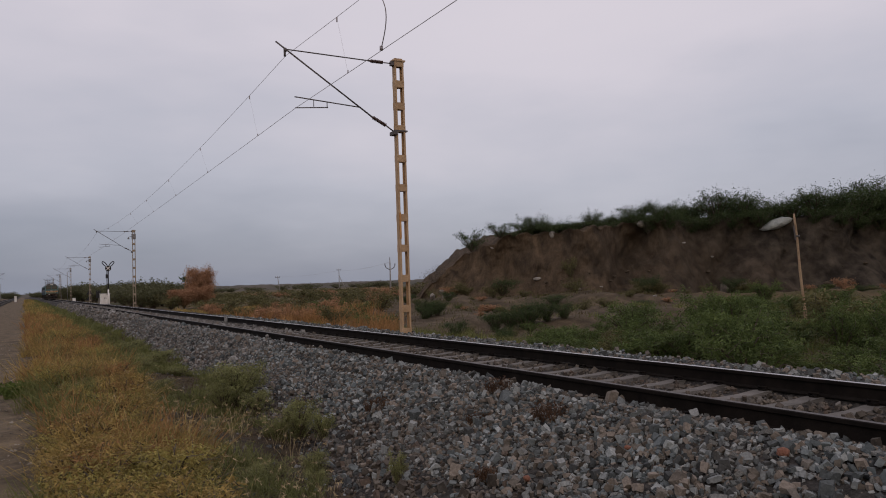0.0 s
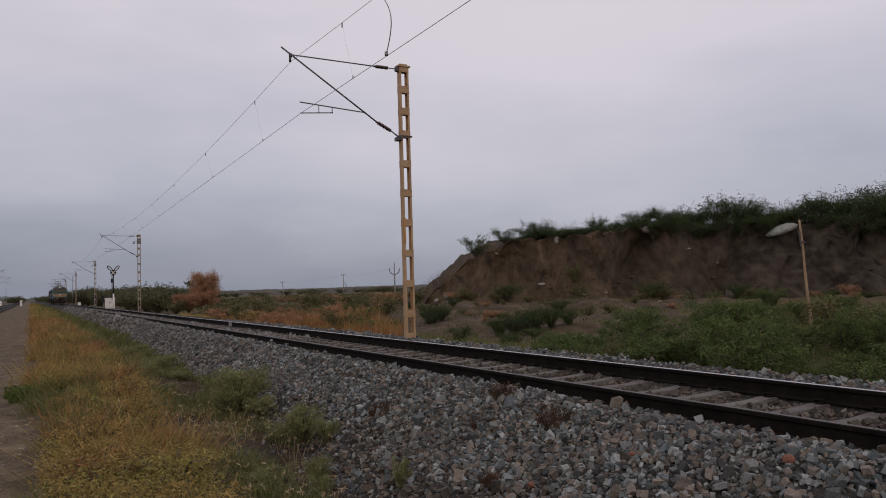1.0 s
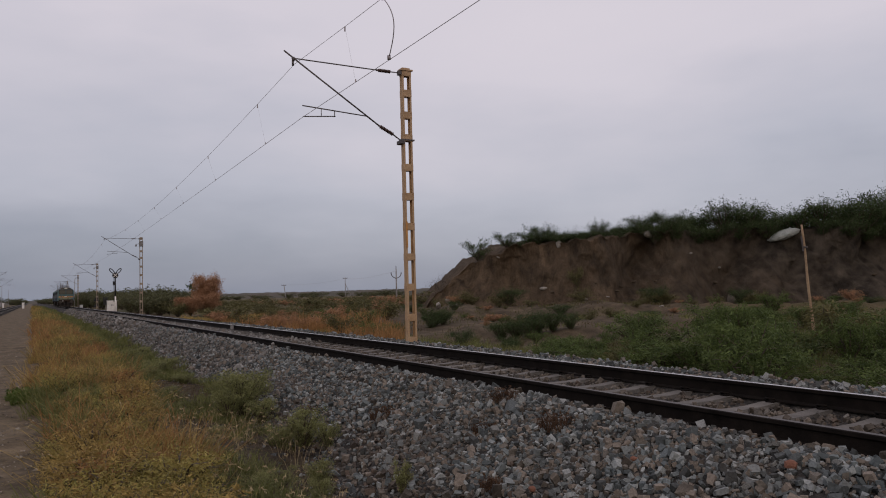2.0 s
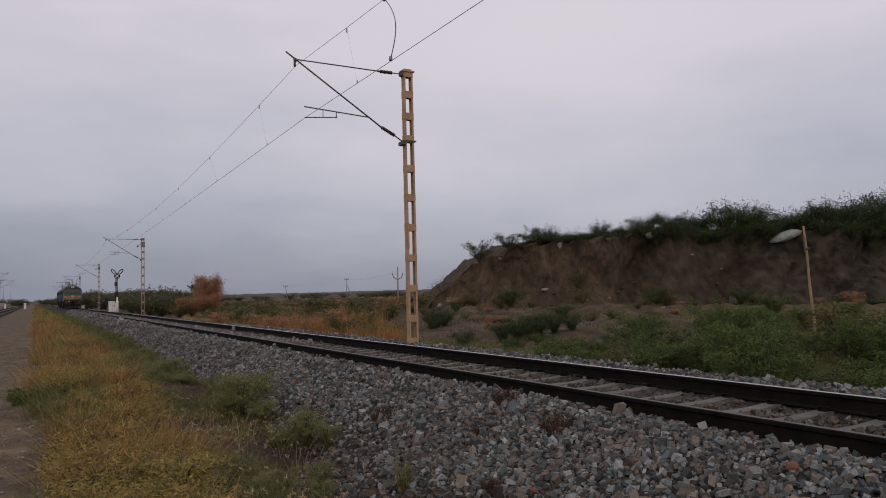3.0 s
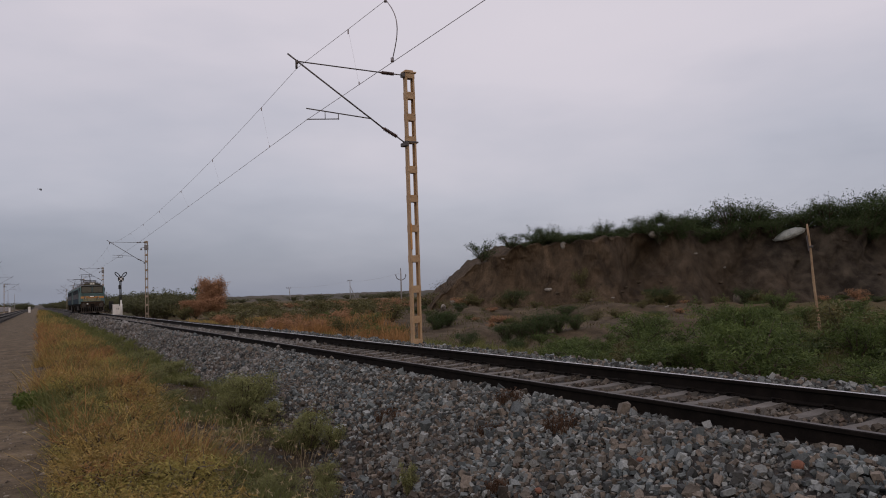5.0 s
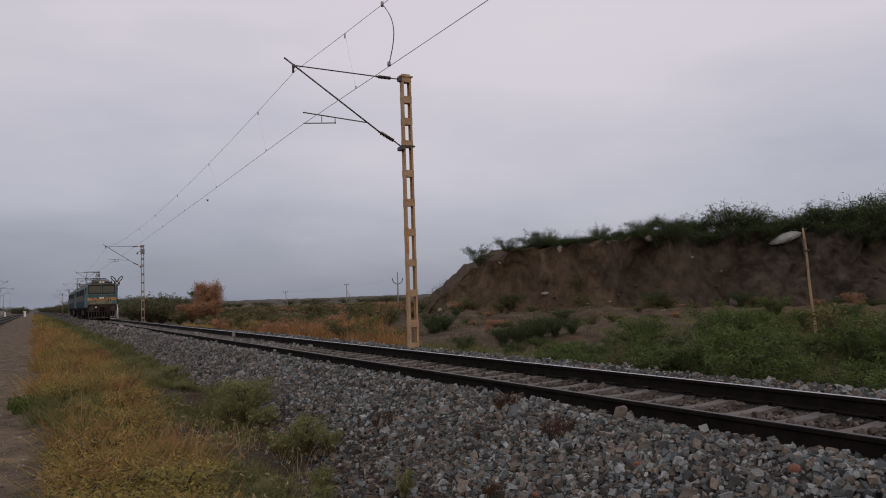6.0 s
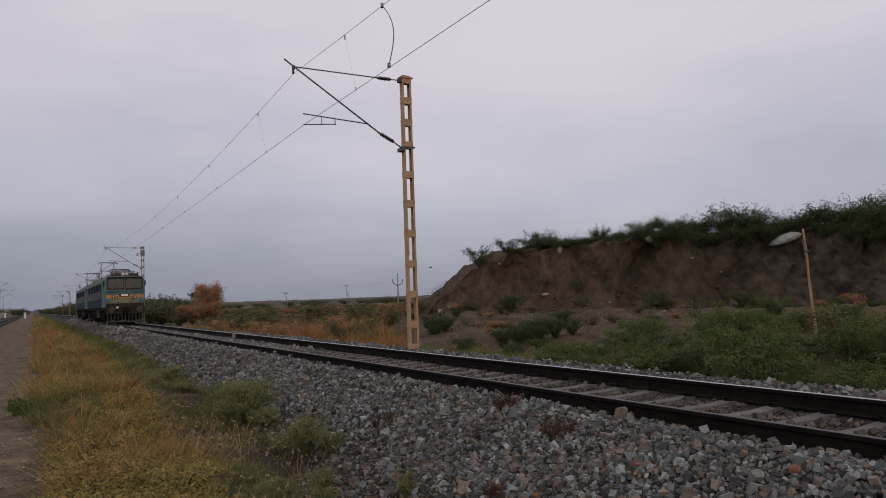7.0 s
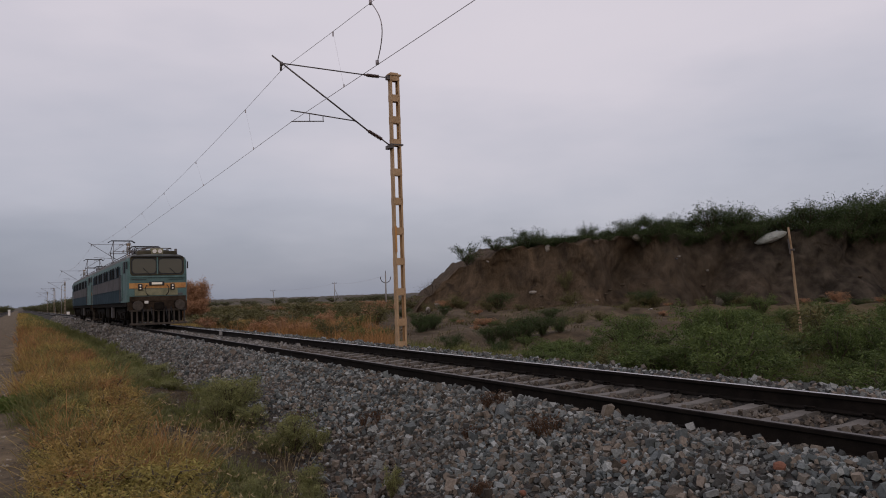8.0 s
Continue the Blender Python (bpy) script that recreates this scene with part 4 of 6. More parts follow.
    # side louvres and windows
    for sx in (-1, 1):
        for k in range(13):
            y = 2.9 + 1.14 * k
            bm = bmesh.new()
            if k % 3 == 1:
                box(bm, (sx * 1.518, y, 2.62), (sx * 1.532, y + 0.62, 3.22), 0.004)
                part("side_window", bm, M_SIDEGLASS, body, "dark dusty side window")
            else:
                box(bm, (sx * 1.51, y, 2.62), (sx * 1.526, y + 0.72, 3.22), 0.004)
                for j in range(8):
                    box(bm, (sx * 1.52, y + 0.03, 2.65 + 0.07 * j), (sx * 1.545, y + 0.69, 2.675 + 0.07 * j))
                part("louvre", bm, M_GRIME, body, "dark slatted air intake")
        bm = bmesh.new()
        for z in (1.95, 2.62, 3.13):
            box(bm, (sx * 1.515, 2.05, z - 0.012), (sx * 1.533, LENGTH - 2.05, z + 0.012))
        part("body_rib", bm, M_BLUE, body)
    # underframe, tanks, bogies
    bm = bmesh.new()
    box(bm, (-1.45, 0.3, 1.05), (1.45, LENGTH - 0.3, 1.29), 0.02)
    part("underframe", bm, M_GRIME, loco)
    for a, b, w in ((7.6, 9.2, 1.25), (9.4, 11.4, 1.35), (11.6, 13.0, 1.2)):
        bm = bmesh.new()
        box(bm, (-w, a, 0.42), (w, b, 1.06), 0.06)
        part("equipment_case", bm, M_GRIME, loco)
    bm = bmesh.new()
    box(bm, (-1.44, 6.9, 0.45), (-1.30, 7.4, 1.2), 0.02)
    part("sand_box", bm, M_CREAM, loco, "pale grey box below the sill")
    for c in (4.3, LENGTH - 4.3):
        bm = bmesh.new()
        for sx in (-1, 1):
            box(bm, (sx * 1.10, c - 2.7, 0.60), (sx * 1.24, c + 2.7, 0.98), 0.04)
            for j in (-1.95, 0, 1.95):
                box(bm, (sx * 1.06, c + j - 0.24, 0.36), (sx * 1.30, c + j + 0.24, 0.78), 0.04)
                for q in (-0.42, 0.42):
                    rod(bm, (sx * 1.17, c + j + q, 0.42), (sx * 1.17, c + j + q, 0.70), 0.09, sides=10)
        box(bm, (-1.15, c - 0.3, 0.6), (1.15, c + 0.3, 0.95), 0.03)
        part("bogie_frame", bm, M_GRIME, loco)
        for j in (-1.95, 0, 1.95):
            bm = bmesh.new()
            for sx in (-1, 1):
                rod(bm, (sx * 0.80, 0, 0), (sx * 0.93, 0, 0), 0.545, sides=24)
                rod(bm, (sx * 0.78, 0, 0), (sx * 0.81, 0, 0), 0.575, sides=24)
                for q in range(3):
                    a = 2.1 * q
                    rod(bm, (sx * 0.93, 0.3 * math.cos(a), 0.3 * math.sin(a)), (sx * 0.945, 0.3 * math.cos(a), 0.3 * math.sin(a)), 0.06, sides=8)
            rod(bm, (-0.8, 0, 0), (0.8, 0, 0), 0.09, sides=10)
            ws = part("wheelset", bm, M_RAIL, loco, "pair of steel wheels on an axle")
            ws.matrix_basis = pose(0, c + j, 0.546)
            WHEELS.append((ws, c + j))
    # roof gear
    bm = bmesh.new()
    for y in (1.1, 6.6, 8.4, 12.0, LENGTH - 1.6):
        box(bm, (-0.75, y, 3.70), (0.75, y + 1.1, 3.98), 0.06)
    part("roof_hatch", bm, M_ROOF, loco)
    bm = bmesh.new()
    for k in range(14):
        y = 2.2 + 1.2 * k
        for j in range(3):
            rod(bm, (-0.95, y, 3.66 + 0.07 * j), (-0.95, y, 3.71 + 0.07 * j), 0.065, 0.04, 8)
    tube_path(bm, [(-0.95, 2.0, 3.92), (-0.95, 8.0, 3.93), (-0.95, 18.2, 3.92)], 0.022, 6)
    part("roof_busbar", bm, M_INSUL, loco, "row of brown roof insulators with a bar")
    bm = bmesh.new()
    for sx in (-0.85, 0.75):
        tube_path(bm, [(sx, 0.55, 3.62), (sx, 0.6, 4.02), (sx, 2.0, 4.05), (sx, 2.1, 3.7)], 0.022, 6)
    tube_path(bm, [(-0.85, 0.6, 4.02), (0.75, 0.6, 4.02)], 0.022, 6)
    rod(bm, (0.95, 0.4, 3.6), (0.95, 0.4, 3.98), 0.07, sides=10)
    rod(bm, (-0.55, 0.8, 3.7), (-0.55, 0.8, 4.05), 0.13, 0.1, 10)
    part("roof_rail", bm, M_TUBE, loco)
    make_pantograph(loco, 4.2, not raised_rear)
    make_pantograph(loco, LENGTH - 5.4, raised_rear)
    return loco


lead_loco = make_loco(True)
WHEELS_LEAD = list(WHEELS)
WHEELS.clear()
trail_loco = make_loco(True)
WHEELS_TRAIL = list(WHEELS)
trail_loco["label"] = "second teal locomotive coupled close behind the first"


# ---- earth bank (an old borrow pit's face) ----
AX = Vector((0.8766, -0.4812, 0))     # along the bank
AD = Vector((0.4812, 0.8766, 0))      # away from the railway
BANK_S = [-4, -1.75, -0.5, 2.0, 3.8, 5.7, 7.2, 10, 13.2, 16, 20, 24, 28, 31, 36, 42, 60, 75]
BANK_Z = [-1.05, 0.0, 1.1, 3.2, 4.15, 4.85, 5.0, 4.85, 5.35, 5.6, 5.7, 5.9, 5.5, 5.6, 5.2, 5.4, 5.3, 4.0]


def bank_foot(s):
    return 60.5 - 0.05 * s + 1.3 * np.sin(0.33 * s + 0.6) + 0.7 * np.sin(0.9 * s)


def ridged(q):
    return 1 - np.abs(np.sin(q))


def bank_point(s, u):
    """s along the bank, u 0..1 up the face, 1..3 back over the top."""
    zt = np.interp(s, BANK_S, BANK_Z)
    face = np.clip(u, 0, 1)
    back = np.maximum(u - 1, 0)
    q = s + 5.5 * (1 - face) * np.clip((s - 7) / 6, 0, 1)      # the gullies run aslant
    gully = 1.7 * ridged(0.31 * q + 0.9 + 0.5 * np.sin(0.23 * q)) ** 1.6 + 0.55 * ridged(0.83 * q + 1.4 * np.sin(0.37 * q)) ** 1.3 * (0.6 + 0.4 * np.sin(0.6 * q + 2)) + 0.14 * ridged(2.3 * q + 1.5 * np.sin(0.7 * q + 2 * face)) * (0.5 + 0.5 * np.sin(0.45 * q))
    lean = 4.6 + 1.2 * np.sin(0.21 * s + 2) + 1.6 * np.exp(-((s - 15.5) / 2.2) ** 2)
    d = bank_foot(s) - 1.0 + lean * (1 - (1 - face) ** 1.7) + gully * np.sin(math.pi * face ** 0.8) ** 0.7 + back * 14
    z = -1.05 + (zt + 1.05) * (0.8 * face + 0.2 * np.sin(face * math.pi / 2)) + 0.10 * np.sin(3.7 * s + 5 * u) + 0.06 * np.sin(8.3 * s + 13 * u) + back * 0.9
    z = z - 0.35 * ridged(0.40 * s + 0.9 + 0.5 * np.sin(0.23 * s)) ** 2 * face * np.exp(-back * 6)
    z = np.where(u > 2.6, z - (u - 2.6) * 8, z)
    return d, z


def make_bank():
    ss = np.linspace(-4, 75, 560)
    us = np.concatenate([np.linspace(0, 1, 60), np.linspace(1.05, 3.2, 14)])
    S, U = np.meshgrid(ss, us)
    d, z = bank_point(S, U)
    rough = np.array([noise.fractal(Vector((s * 0.55, u * 3.0, 1.7)), 0.9, 2.1, 5) for s, u in zip(S.ravel(), U.ravel())]).reshape(S.shape)
    spur = np.array([noise.noise(Vector((s * 0.22 + u * 0.9, u * 0.5, 4.2))) for s, u in zip(S.ravel(), U.ravel())]).reshape(S.shape)
    on_face = np.sin(math.pi * np.clip(U, 0, 1)) ** 0.6
    d = d + (0.55 * rough + 0.9 * spur) * on_face
    z = np.where(U == 0, -1.6, z + 0.16 * rough) + rng.normal(0, 0.025, S.shape) * (U > 0)
    X = S * AX.x + d * AD.x
    Y = S * AX.y + d * AD.y
    v = np.stack([X, Y, z], -1).reshape(-1, 3)
    nx, ny = len(ss), len(us)
    i = np.arange(ny - 1)[:, None] * nx + np.arange(nx - 1)[None, :]
    f = np.stack([i, i + 1, i + nx + 1, i + nx], -1).reshape(-1, 4)
    ob = mesh_object("earth_bank", v, f, M_EARTH, smooth=True)
    tagged(ob, "steep brown eroded earth bank with scrub along its top", "earth bank", kind="structure")


make_bank()


def on_bank(s, u):
    d, z = bank_point(np.array(float(s)), np.array(float(u)))
    return (float(s * AX.x + d * AD.x), float(s * AX.y + d * AD.y), float(z))


def rock(size, seed, flat=1.0):
    r = np.random.default_rng(seed)
    bm = bmesh.new()
    bmesh.ops.create_icosphere(bm, subdivisions=2, radius=1.0)
    for v in bm.verts:
        k = 1 + 0.22 * noise.noise(v.co * 1.3 + Vector((seed, 0, 0))) + 0.1 * noise.noise(v.co * 3.1 + Vector((0, seed, 0)))
        v.co = Vector((v.co.x * size[0] * k, v.co.y * size[1] * k, v.co.z * size[2] * k * flat))
    return bm


def make_rock(name, at, size, seed, mat, label, turn=(0, 0, 0)):
    ob = part(name, rock(size, seed), mat)
    ob.matrix_basis = pose(*at, *turn)
    return tagged(ob, label, "rock")


p = (38.6, 50.25, 4.68)
make_rock("rock", (p[0], p[1], p[2] + 0.10), (0.27, 0.24, 0.33), 3, M_ROCK, "pale boulder on the lip of the earth bank")
p = (46.1, 47.3, 5.42)
make_rock("rock", (p[0], p[1], p[2] + 0.08), (0.8, 0.4, 0.32), 5, M_ROCK, "weathered boulder on top of the bank")
make_rock("stone_slab", (55.7, 41.75, 5.12), (1.3, 0.9, 0.42), 8, M_SLAB, "large pale grey-green slab jutting from the bank", (0, -17, -28))
for k, (x, y, z, w, mat) in enumerate(((36.8, 50.15, 1.05, 0.30, M_ROCK), (37.8, 46.2, 0.09, 0.30, M_DULLROCK), (33.4, 40.2, -0.43, 0.26, M_ROCK), (33.0, 39.7, -0.43, 0.20, M_ROCK), (29.05, 51.6, -0.09, 0.34, M_ROCK),
                                       (28.6, 50.4, -0.12, 0.18, M_ROCK), (50.28, 40.65, -0.38, 0.62, M_DULLROCK), (50.0, 42.3, -0.37, 0.70, M_DULLROCK), (35.24, 54.4, 3.87, 0.14, M_ROCK), (48.9, 45.65, 3.73, 0.16, M_ROCK),
                                       (51.08, 44.6, 2.47, 0.15, M_ROCK), (36.9, 37.2, -0.35, 0.18, M_ROCK), (39.5, 45.5, 0.3, 0.14, M_ROCK), (44.0, 44.0, 0.5, 0.16, M_ROCK))):
    make_rock("rock", (x, y, z + 0.25 * w), (w * (0.75 if mat is M_DULLROCK else 1.25), w * 0.8, w * (1.0 if w > 0.5 else 0.5)), 20 + k, mat, "pale stone lying on the slope of the bank" if mat is M_ROCK else "dull brown boulder at the foot of the bank", (0, 10 * (k % 3), 40 * k))
# clods fallen from the face
rc = np.random.default_rng(5)
for k in range(34):
    x, y, z = on_bank(rc.uniform(0, 36), rc.uniform(0.02, 0.35))
    x, y = x - 0.5 * AD.x, y - 0.5 * AD.y
    w = float(rc.uniform(0.07, 0.2))
    make_rock("clod", (x, y, max(z, float(ground_height(np.array(x), np.array(y)))) + 0.2 * w), (w * 1.3, w, w * 0.7), 60 + k, M_CLOD, "clod of earth fallen from the bank", (0, 0, 50 * k))


# ---- plants ----
def leaves(points, size, r, droop=0.3, slim=False):
    """Small leaf blades, one quad each, at points."""
    n = len(points)
    a = r.normal(size=(n, 3))
    a[:, 2] *= 0.6
    a /= np.linalg.norm(a, axis=1)[:, None] + 1e-6
    b = np.cross(a, r.normal(size=(n, 3)))
    b /= np.linalg.norm(b, axis=1)[:, None] + 1e-6
    ln = size * r.uniform(0.6, 1.4, (n, 1))
    wd = ln * (r.uniform(0.11, 0.19, (n, 1)) if slim else r.uniform(0.28, 0.45, (n, 1)))
    p = np.asarray(points)
    tip = p + a * ln
    tip[:, 2] -= droop * ln[:, 0] * 0.4
    mid = (p + tip) / 2
    if slim:
        v = np.stack([p + b * wd, tip, p - b * wd], 1).reshape(-1, 3)
        return v, np.arange(3 * n).reshape(-1, 3)
    v = np.stack([p, mid + b * wd, tip, mid - b * wd], 1).reshape(-1, 3)
    f = np.arange(4 * n).reshape(-1, 4)
    return v, f


def stick(bm, pts, r):
    """A thin three-sided tapering stem, without caps."""
    rows = []
    for i, q in enumerate(pts):
        k = r * (1 - 0.8 * i / (len(pts) - 1))
        rows.append([bm.verts.new(q + k * Vector((math.cos(a), math.sin(a), 0.2 * math.sin(a)))) for a in (0.0, 2.1, 4.2)])
    for a, b in zip(rows, rows[1:]):
        for j in range(3):
            bm.faces.new((a[j], a[(j + 1) % 3], b[(j + 1) % 3], b[j]))


def shrub_shape(seed, width, height, limbs, count, leaf, spread=1.0, sparse=0.13, flat=0.0, twigs=4):
    """Arching limbs from one root, twigs off them, leaf blades round the twigs."""
    r = np.random.default_rng(seed)
    bm = bmesh.new()
    pts = []
    for k in range(limbs):
        az = 2 * math.pi * (k + r.uniform(-0.4, 0.4)) / limbs
        reach = width * 0.5 * r.uniform(0.45, 1.05) * spread
        hi = height * r.uniform(0.55, 1.0) * (1.0 if flat == 0 else 1 - flat * 0.2)
        line = []
        bend = r.uniform(-0.5, 0.5)
        for j in range(7):
            u = j / 6
            ang = az + bend * u
            rad = reach * u ** (1.1 if flat == 0 else 0.8)
            z = hi * (1 - (1 - u) ** 1.7) - (0.10 * height * max(0, u - 0.75) * 4 if flat == 0 else 0)
            line.append(Vector((rad * math.cos(ang), rad * math.sin(ang), z)))
        rad0 = 0.018 * width * r.uniform(0.5, 1.0) + 0.008
        stick(bm, [line[0], line[2], line[4], line[6]], rad0)
        for t in range(11):
            u = r.uniform(0.14, 1.0)
            j = min(int(u * 6), 5)
            base = line[j].lerp(line[j + 1], u * 6 - j)
            tw = Vector(r.normal(size=3))
            tw.z = abs(tw.z) * (0.9 if flat == 0 else 0.35)
            tw = tw.normalized() * width * 0.16 * r.uniform(0.5, 1.3)
            if t < twigs:
                stick(bm, [base, base + tw], rad0 * 0.3)
            m = max(2, count // (limbs * 11))
            s = r.uniform(0.1, 1.12, (m, 1))
            c = np.array(base)[None, :] + np.array(tw)[None, :] * s
            pts.append(c + r.normal(0, width * sparse * 0.33, (m, 3)) * [1, 1, 0.7 if flat == 0 else 0.4])
    pts = np.concatenate(pts)
    pts = pts[pts[:, 2] > 0.02]
    v, f = leaves(pts, leaf, r, 0.8, True)
    return bm, v, f


def make_shrub(name, label, category, leaf_mat, group, **shape):
    root = thing(name, label, category, group)
    bm, v, f = shrub_shape(**shape)
    part("trunk", bm, M_BARK, root, "thin branching stems")
    mesh_object("crown", v, f, leaf_mat, root)
    return root


def place(root, at, scale, turn, first=[]):
    m = pose(*at, 0, 0, turn)
    if root.name in first:
        ob = copy_thing(root, m)
    else:
        first.append(root.name)
        ob = root
        ob.matrix_basis = m
    ob.scale = scale if isinstance(scale, tuple) else (scale, scale, scale)
    return ob


def gz(x, y):
    return float(ground_height(np.array(float(x)), np.array(float(y)))) - 0.03


TOPS = [make_shrub("thorn_bush", "dark green thorn bush on top of the earth bank", "bush", M_LEAF, "bushes on the bank", seed=40 + k, width=4.4, height=2.2, limbs=17, count=6000, leaf=0.14, sparse=0.11, twigs=4) for k in range(4)]
FRESH = [make_shrub("green_shrub", "yellowish green feathery shrub in the hollow beside the track", "shrub", M_LEAF_FRESH, "shrubs beside the track", seed=50 + k, width=2.6, height=1.5, limbs=19, count=4400, leaf=0.105, sparse=0.075, twigs=3) for k in range(4)]
RUSSET = [make_shrub("dry_shrub", "russet dry shrub in the scrubland", "shrub", M_LEAF_DRY, "dry shrubs in the scrub", seed=60 + k, width=2.6, height=1.5, limbs=10, count=1600, leaf=0.165, sparse=0.15, twigs=2) for k in range(2)]
OLIVES = [make_shrub("scrub_bush", "olive-green scrub bush in the dry fields", "bush", M_LEAF_OLIVE, "bushes in the scrub", seed=70 + k, width=3.0, height=1.6, limbs=10, count=1600, leaf=0.185, sparse=0.15, twigs=2) for k in range(2)]
TREES = [make_shrub("mesquite_tree", "low spreading dull green tree beyond the railway", "tree", M_LEAF_TREE, "trees beyond the railway", seed=80 + k, width=7.0, height=4.2, limbs=10, count=2000, leaf=0.38, sparse=0.12, twigs=1) for k in range(2)]
FLATTREE = make_shrub("flat_topped_tree", "flat-topped thorn tree standing above the scrub", "tree", M_LEAF, "trees beyond the railway", seed=91, width=4.4, height=3.4, limbs=12, count=1800, leaf=0.34, sparse=0.12, flat=1.0)
SPARSE = make_shrub("sparse_thorn_tree", "sparse flat-branched thorn tree on the end of the bank", "tree", M_LEAF, "bushes on the bank", seed=93, width=3.2, height=1.9, limbs=13, count=1300, leaf=0.17, sparse=0.18, twigs=8, flat=1.0)
BARE = make_shrub("bare_bush", "grey leafless thorn bush at the foot of the bank", "bush", M_BARK, "bushes on the bank", seed=95, width=3.0, height=1.9, limbs=14, twigs=11, count=300, leaf=0.10, sparse=0.2)

r2 = np.random.default_rng(11)
# along the top of the bank: s, height, width
for k, (s, hgt, wd) in enumerate(((6.4, 1.0, 0.55), (7.6, 1.6, 0.7), (8.8, 2.2, 0.75), (10.0, 1.9, 0.7), (11.2, 1.1, 0.6), (13.3, 2.0, 0.5), (14.6, 1.0, 0.55), (16.2, 1.5, 0.7), (17.6, 2.1, 0.85),
                                  (19.2, 2.2, 0.9), (20.8, 1.6, 0.7), (23.2, 2.2, 0.9), (24.6, 2.9, 1.25), (26.6, 2.7, 1.1), (28.6, 2.3, 1.0), (30.4, 2.6, 1.2), (32.0, 3.0, 1.2), (33.6, 3.1, 1.3),
                                  (35.4, 3.4, 1.3), (37.0, 3.9, 1.4), (39.0, 4.2, 1.5), (41.5, 4.2, 1.5), (45, 4.2, 1.6), (49, 4.0, 1.6))):
    x, y, z = on_bank(s, 1.07 + 0.06 * (k % 3))
    place(TOPS[k % 4], (x, y, z - 0.55), (wd, wd, hgt / 2.5), float(r2.uniform(0, 360)))
for k in range(26):
    s = r2.uniform(8, 52)
    x, y, z = on_bank(s, r2.uniform(1.2, 1.5))
    q = r2.uniform(0.8, 1.2)
    place(TOPS[k % 3], (x, y, z - 0.5), (q, q, q * (0.4 if s < 20 else 0.8)), float(r2.uniform(0, 360)))
for k in range(9):
    x, y, z = on_bank(r2.uniform(15.5, 25), r2.uniform(1.12, 1.3))
    place(TOPS[k % 4], (x, y, z - 0.9), (0.75, 0.75, float(r2.uniform(0.5, 0.75))), float(r2.uniform(0, 360)))
for s, u, q in ((17.9, 0.95, 0.7), (19.6, 0.96, 0.6), (22.0, 0.92, 0.9), (23.6, 0.93, 0.9), (25.5, 0.97, 0.7), (27.6, 0.98, 0.6), (31.5, 0.97, 0.7), (33.2, 0.95, 0.8), (35.2, 0.96, 0.8), (37.5, 0.95, 0.9), (40, 0.95, 0.9)):
    x, y, z = on_bank(s, u)
    place(TOPS[int(s) % 3], (x, y, z - 0.8), (q, q, 0.75), float(r2.uniform(0, 360)))
place(SPARSE, on_bank(3.0, 1.03), (0.95, 0.95, 1.25), 20)
place(SPARSE, on_bank(5.4, 1.05), 0.85, 130)
place(BARE, (32.0, 58.6, 0.0), (1.1, 1.1, 1.3), 0)
place(BARE, (33.0, 58.6, 0.5), (0.8, 0.8, 1.0), 110)
x, y, z = 38.05, 47.5, 1.25
place(OLIVES[0], (x, y - 0.1, z - 0.1), (0.5, 0.5, 0.95), 40)
for k in range(20):
    s = r2.uniform(-1, 38)
    x, y, z = on_bank(s, r2.uniform(0.0, 0.06))
    place((OLIVES + [RUSSET[0], TOPS[0]])[(0, 1, 3, 0, 1, 2)[k % 6]], (x - 0.8, y - 1.5, gz(x - 0.8, y - 1.5)), float(r2.uniform(0.35, 0.7)), float(r2.uniform(0, 360)))


def free_of_view_path(x, y):
    """The pale bare strip that runs from the mast towards the bank stays clear."""
    return abs((x - 11) * 0.88 - (y - 19) * 0.48) > 0.8 or x > 15


# green hollow beside the track: dense, with lower growth in front of the wooden pole
def hollow_shrubs():
    spots = []
    for k in range(900):
        x = float(r2.uniform(12.0, 34))
        y = float(r2.uniform(0.36 * x, min(0.36 * x + 6 + 0.42 * (x - 11), 0.90 * x + 2)))
        gap = 0.85 if x < 20 else 1.15
        if not free_of_view_path(x, y) or math.hypot(x - 27.1, y - 19.3) < 1.3 or any(abs(x - a) < gap and abs(y - b) < gap for a, b in spots):
            continue
        spots.append((x, y))
        if len(spots) > 100:
            break
    for k in range(46):
        x = float(r2.uniform(11.4, 18.5))
        y = float(r2.uniform(0.80 * x, 1.42 * x))
        if math.hypot(x, y) < 29:
            spots.append((x, y))
    for k, (x, y) in enumerate(spots):
        bearing = math.degrees(math.atan2(x, y))
        h = float(r2.uniform(0.34, 1.10))
        h *= 0.28 if 52.6 < bearing < 56.0 and x < 27 else 0.42 if bearing < 43 else 0.7 if bearing < 47 else 1.0
        if x > 20:
            h *= 0.85
        w = float(r2.uniform(0.55, 0.95)) * (0.75 if 52.2 < bearing < 56.2 else 0.6 if bearing < 43 else 1.0)
        pick = float(r2.random())
        kind = FRESH[k % 4] if pick < 0.86 or y < 0.45 * x else OLIVES[k % 2]
        place(kind, (x, y, gz(x, y)), (w, w, h), float(r2.uniform(0, 360)))


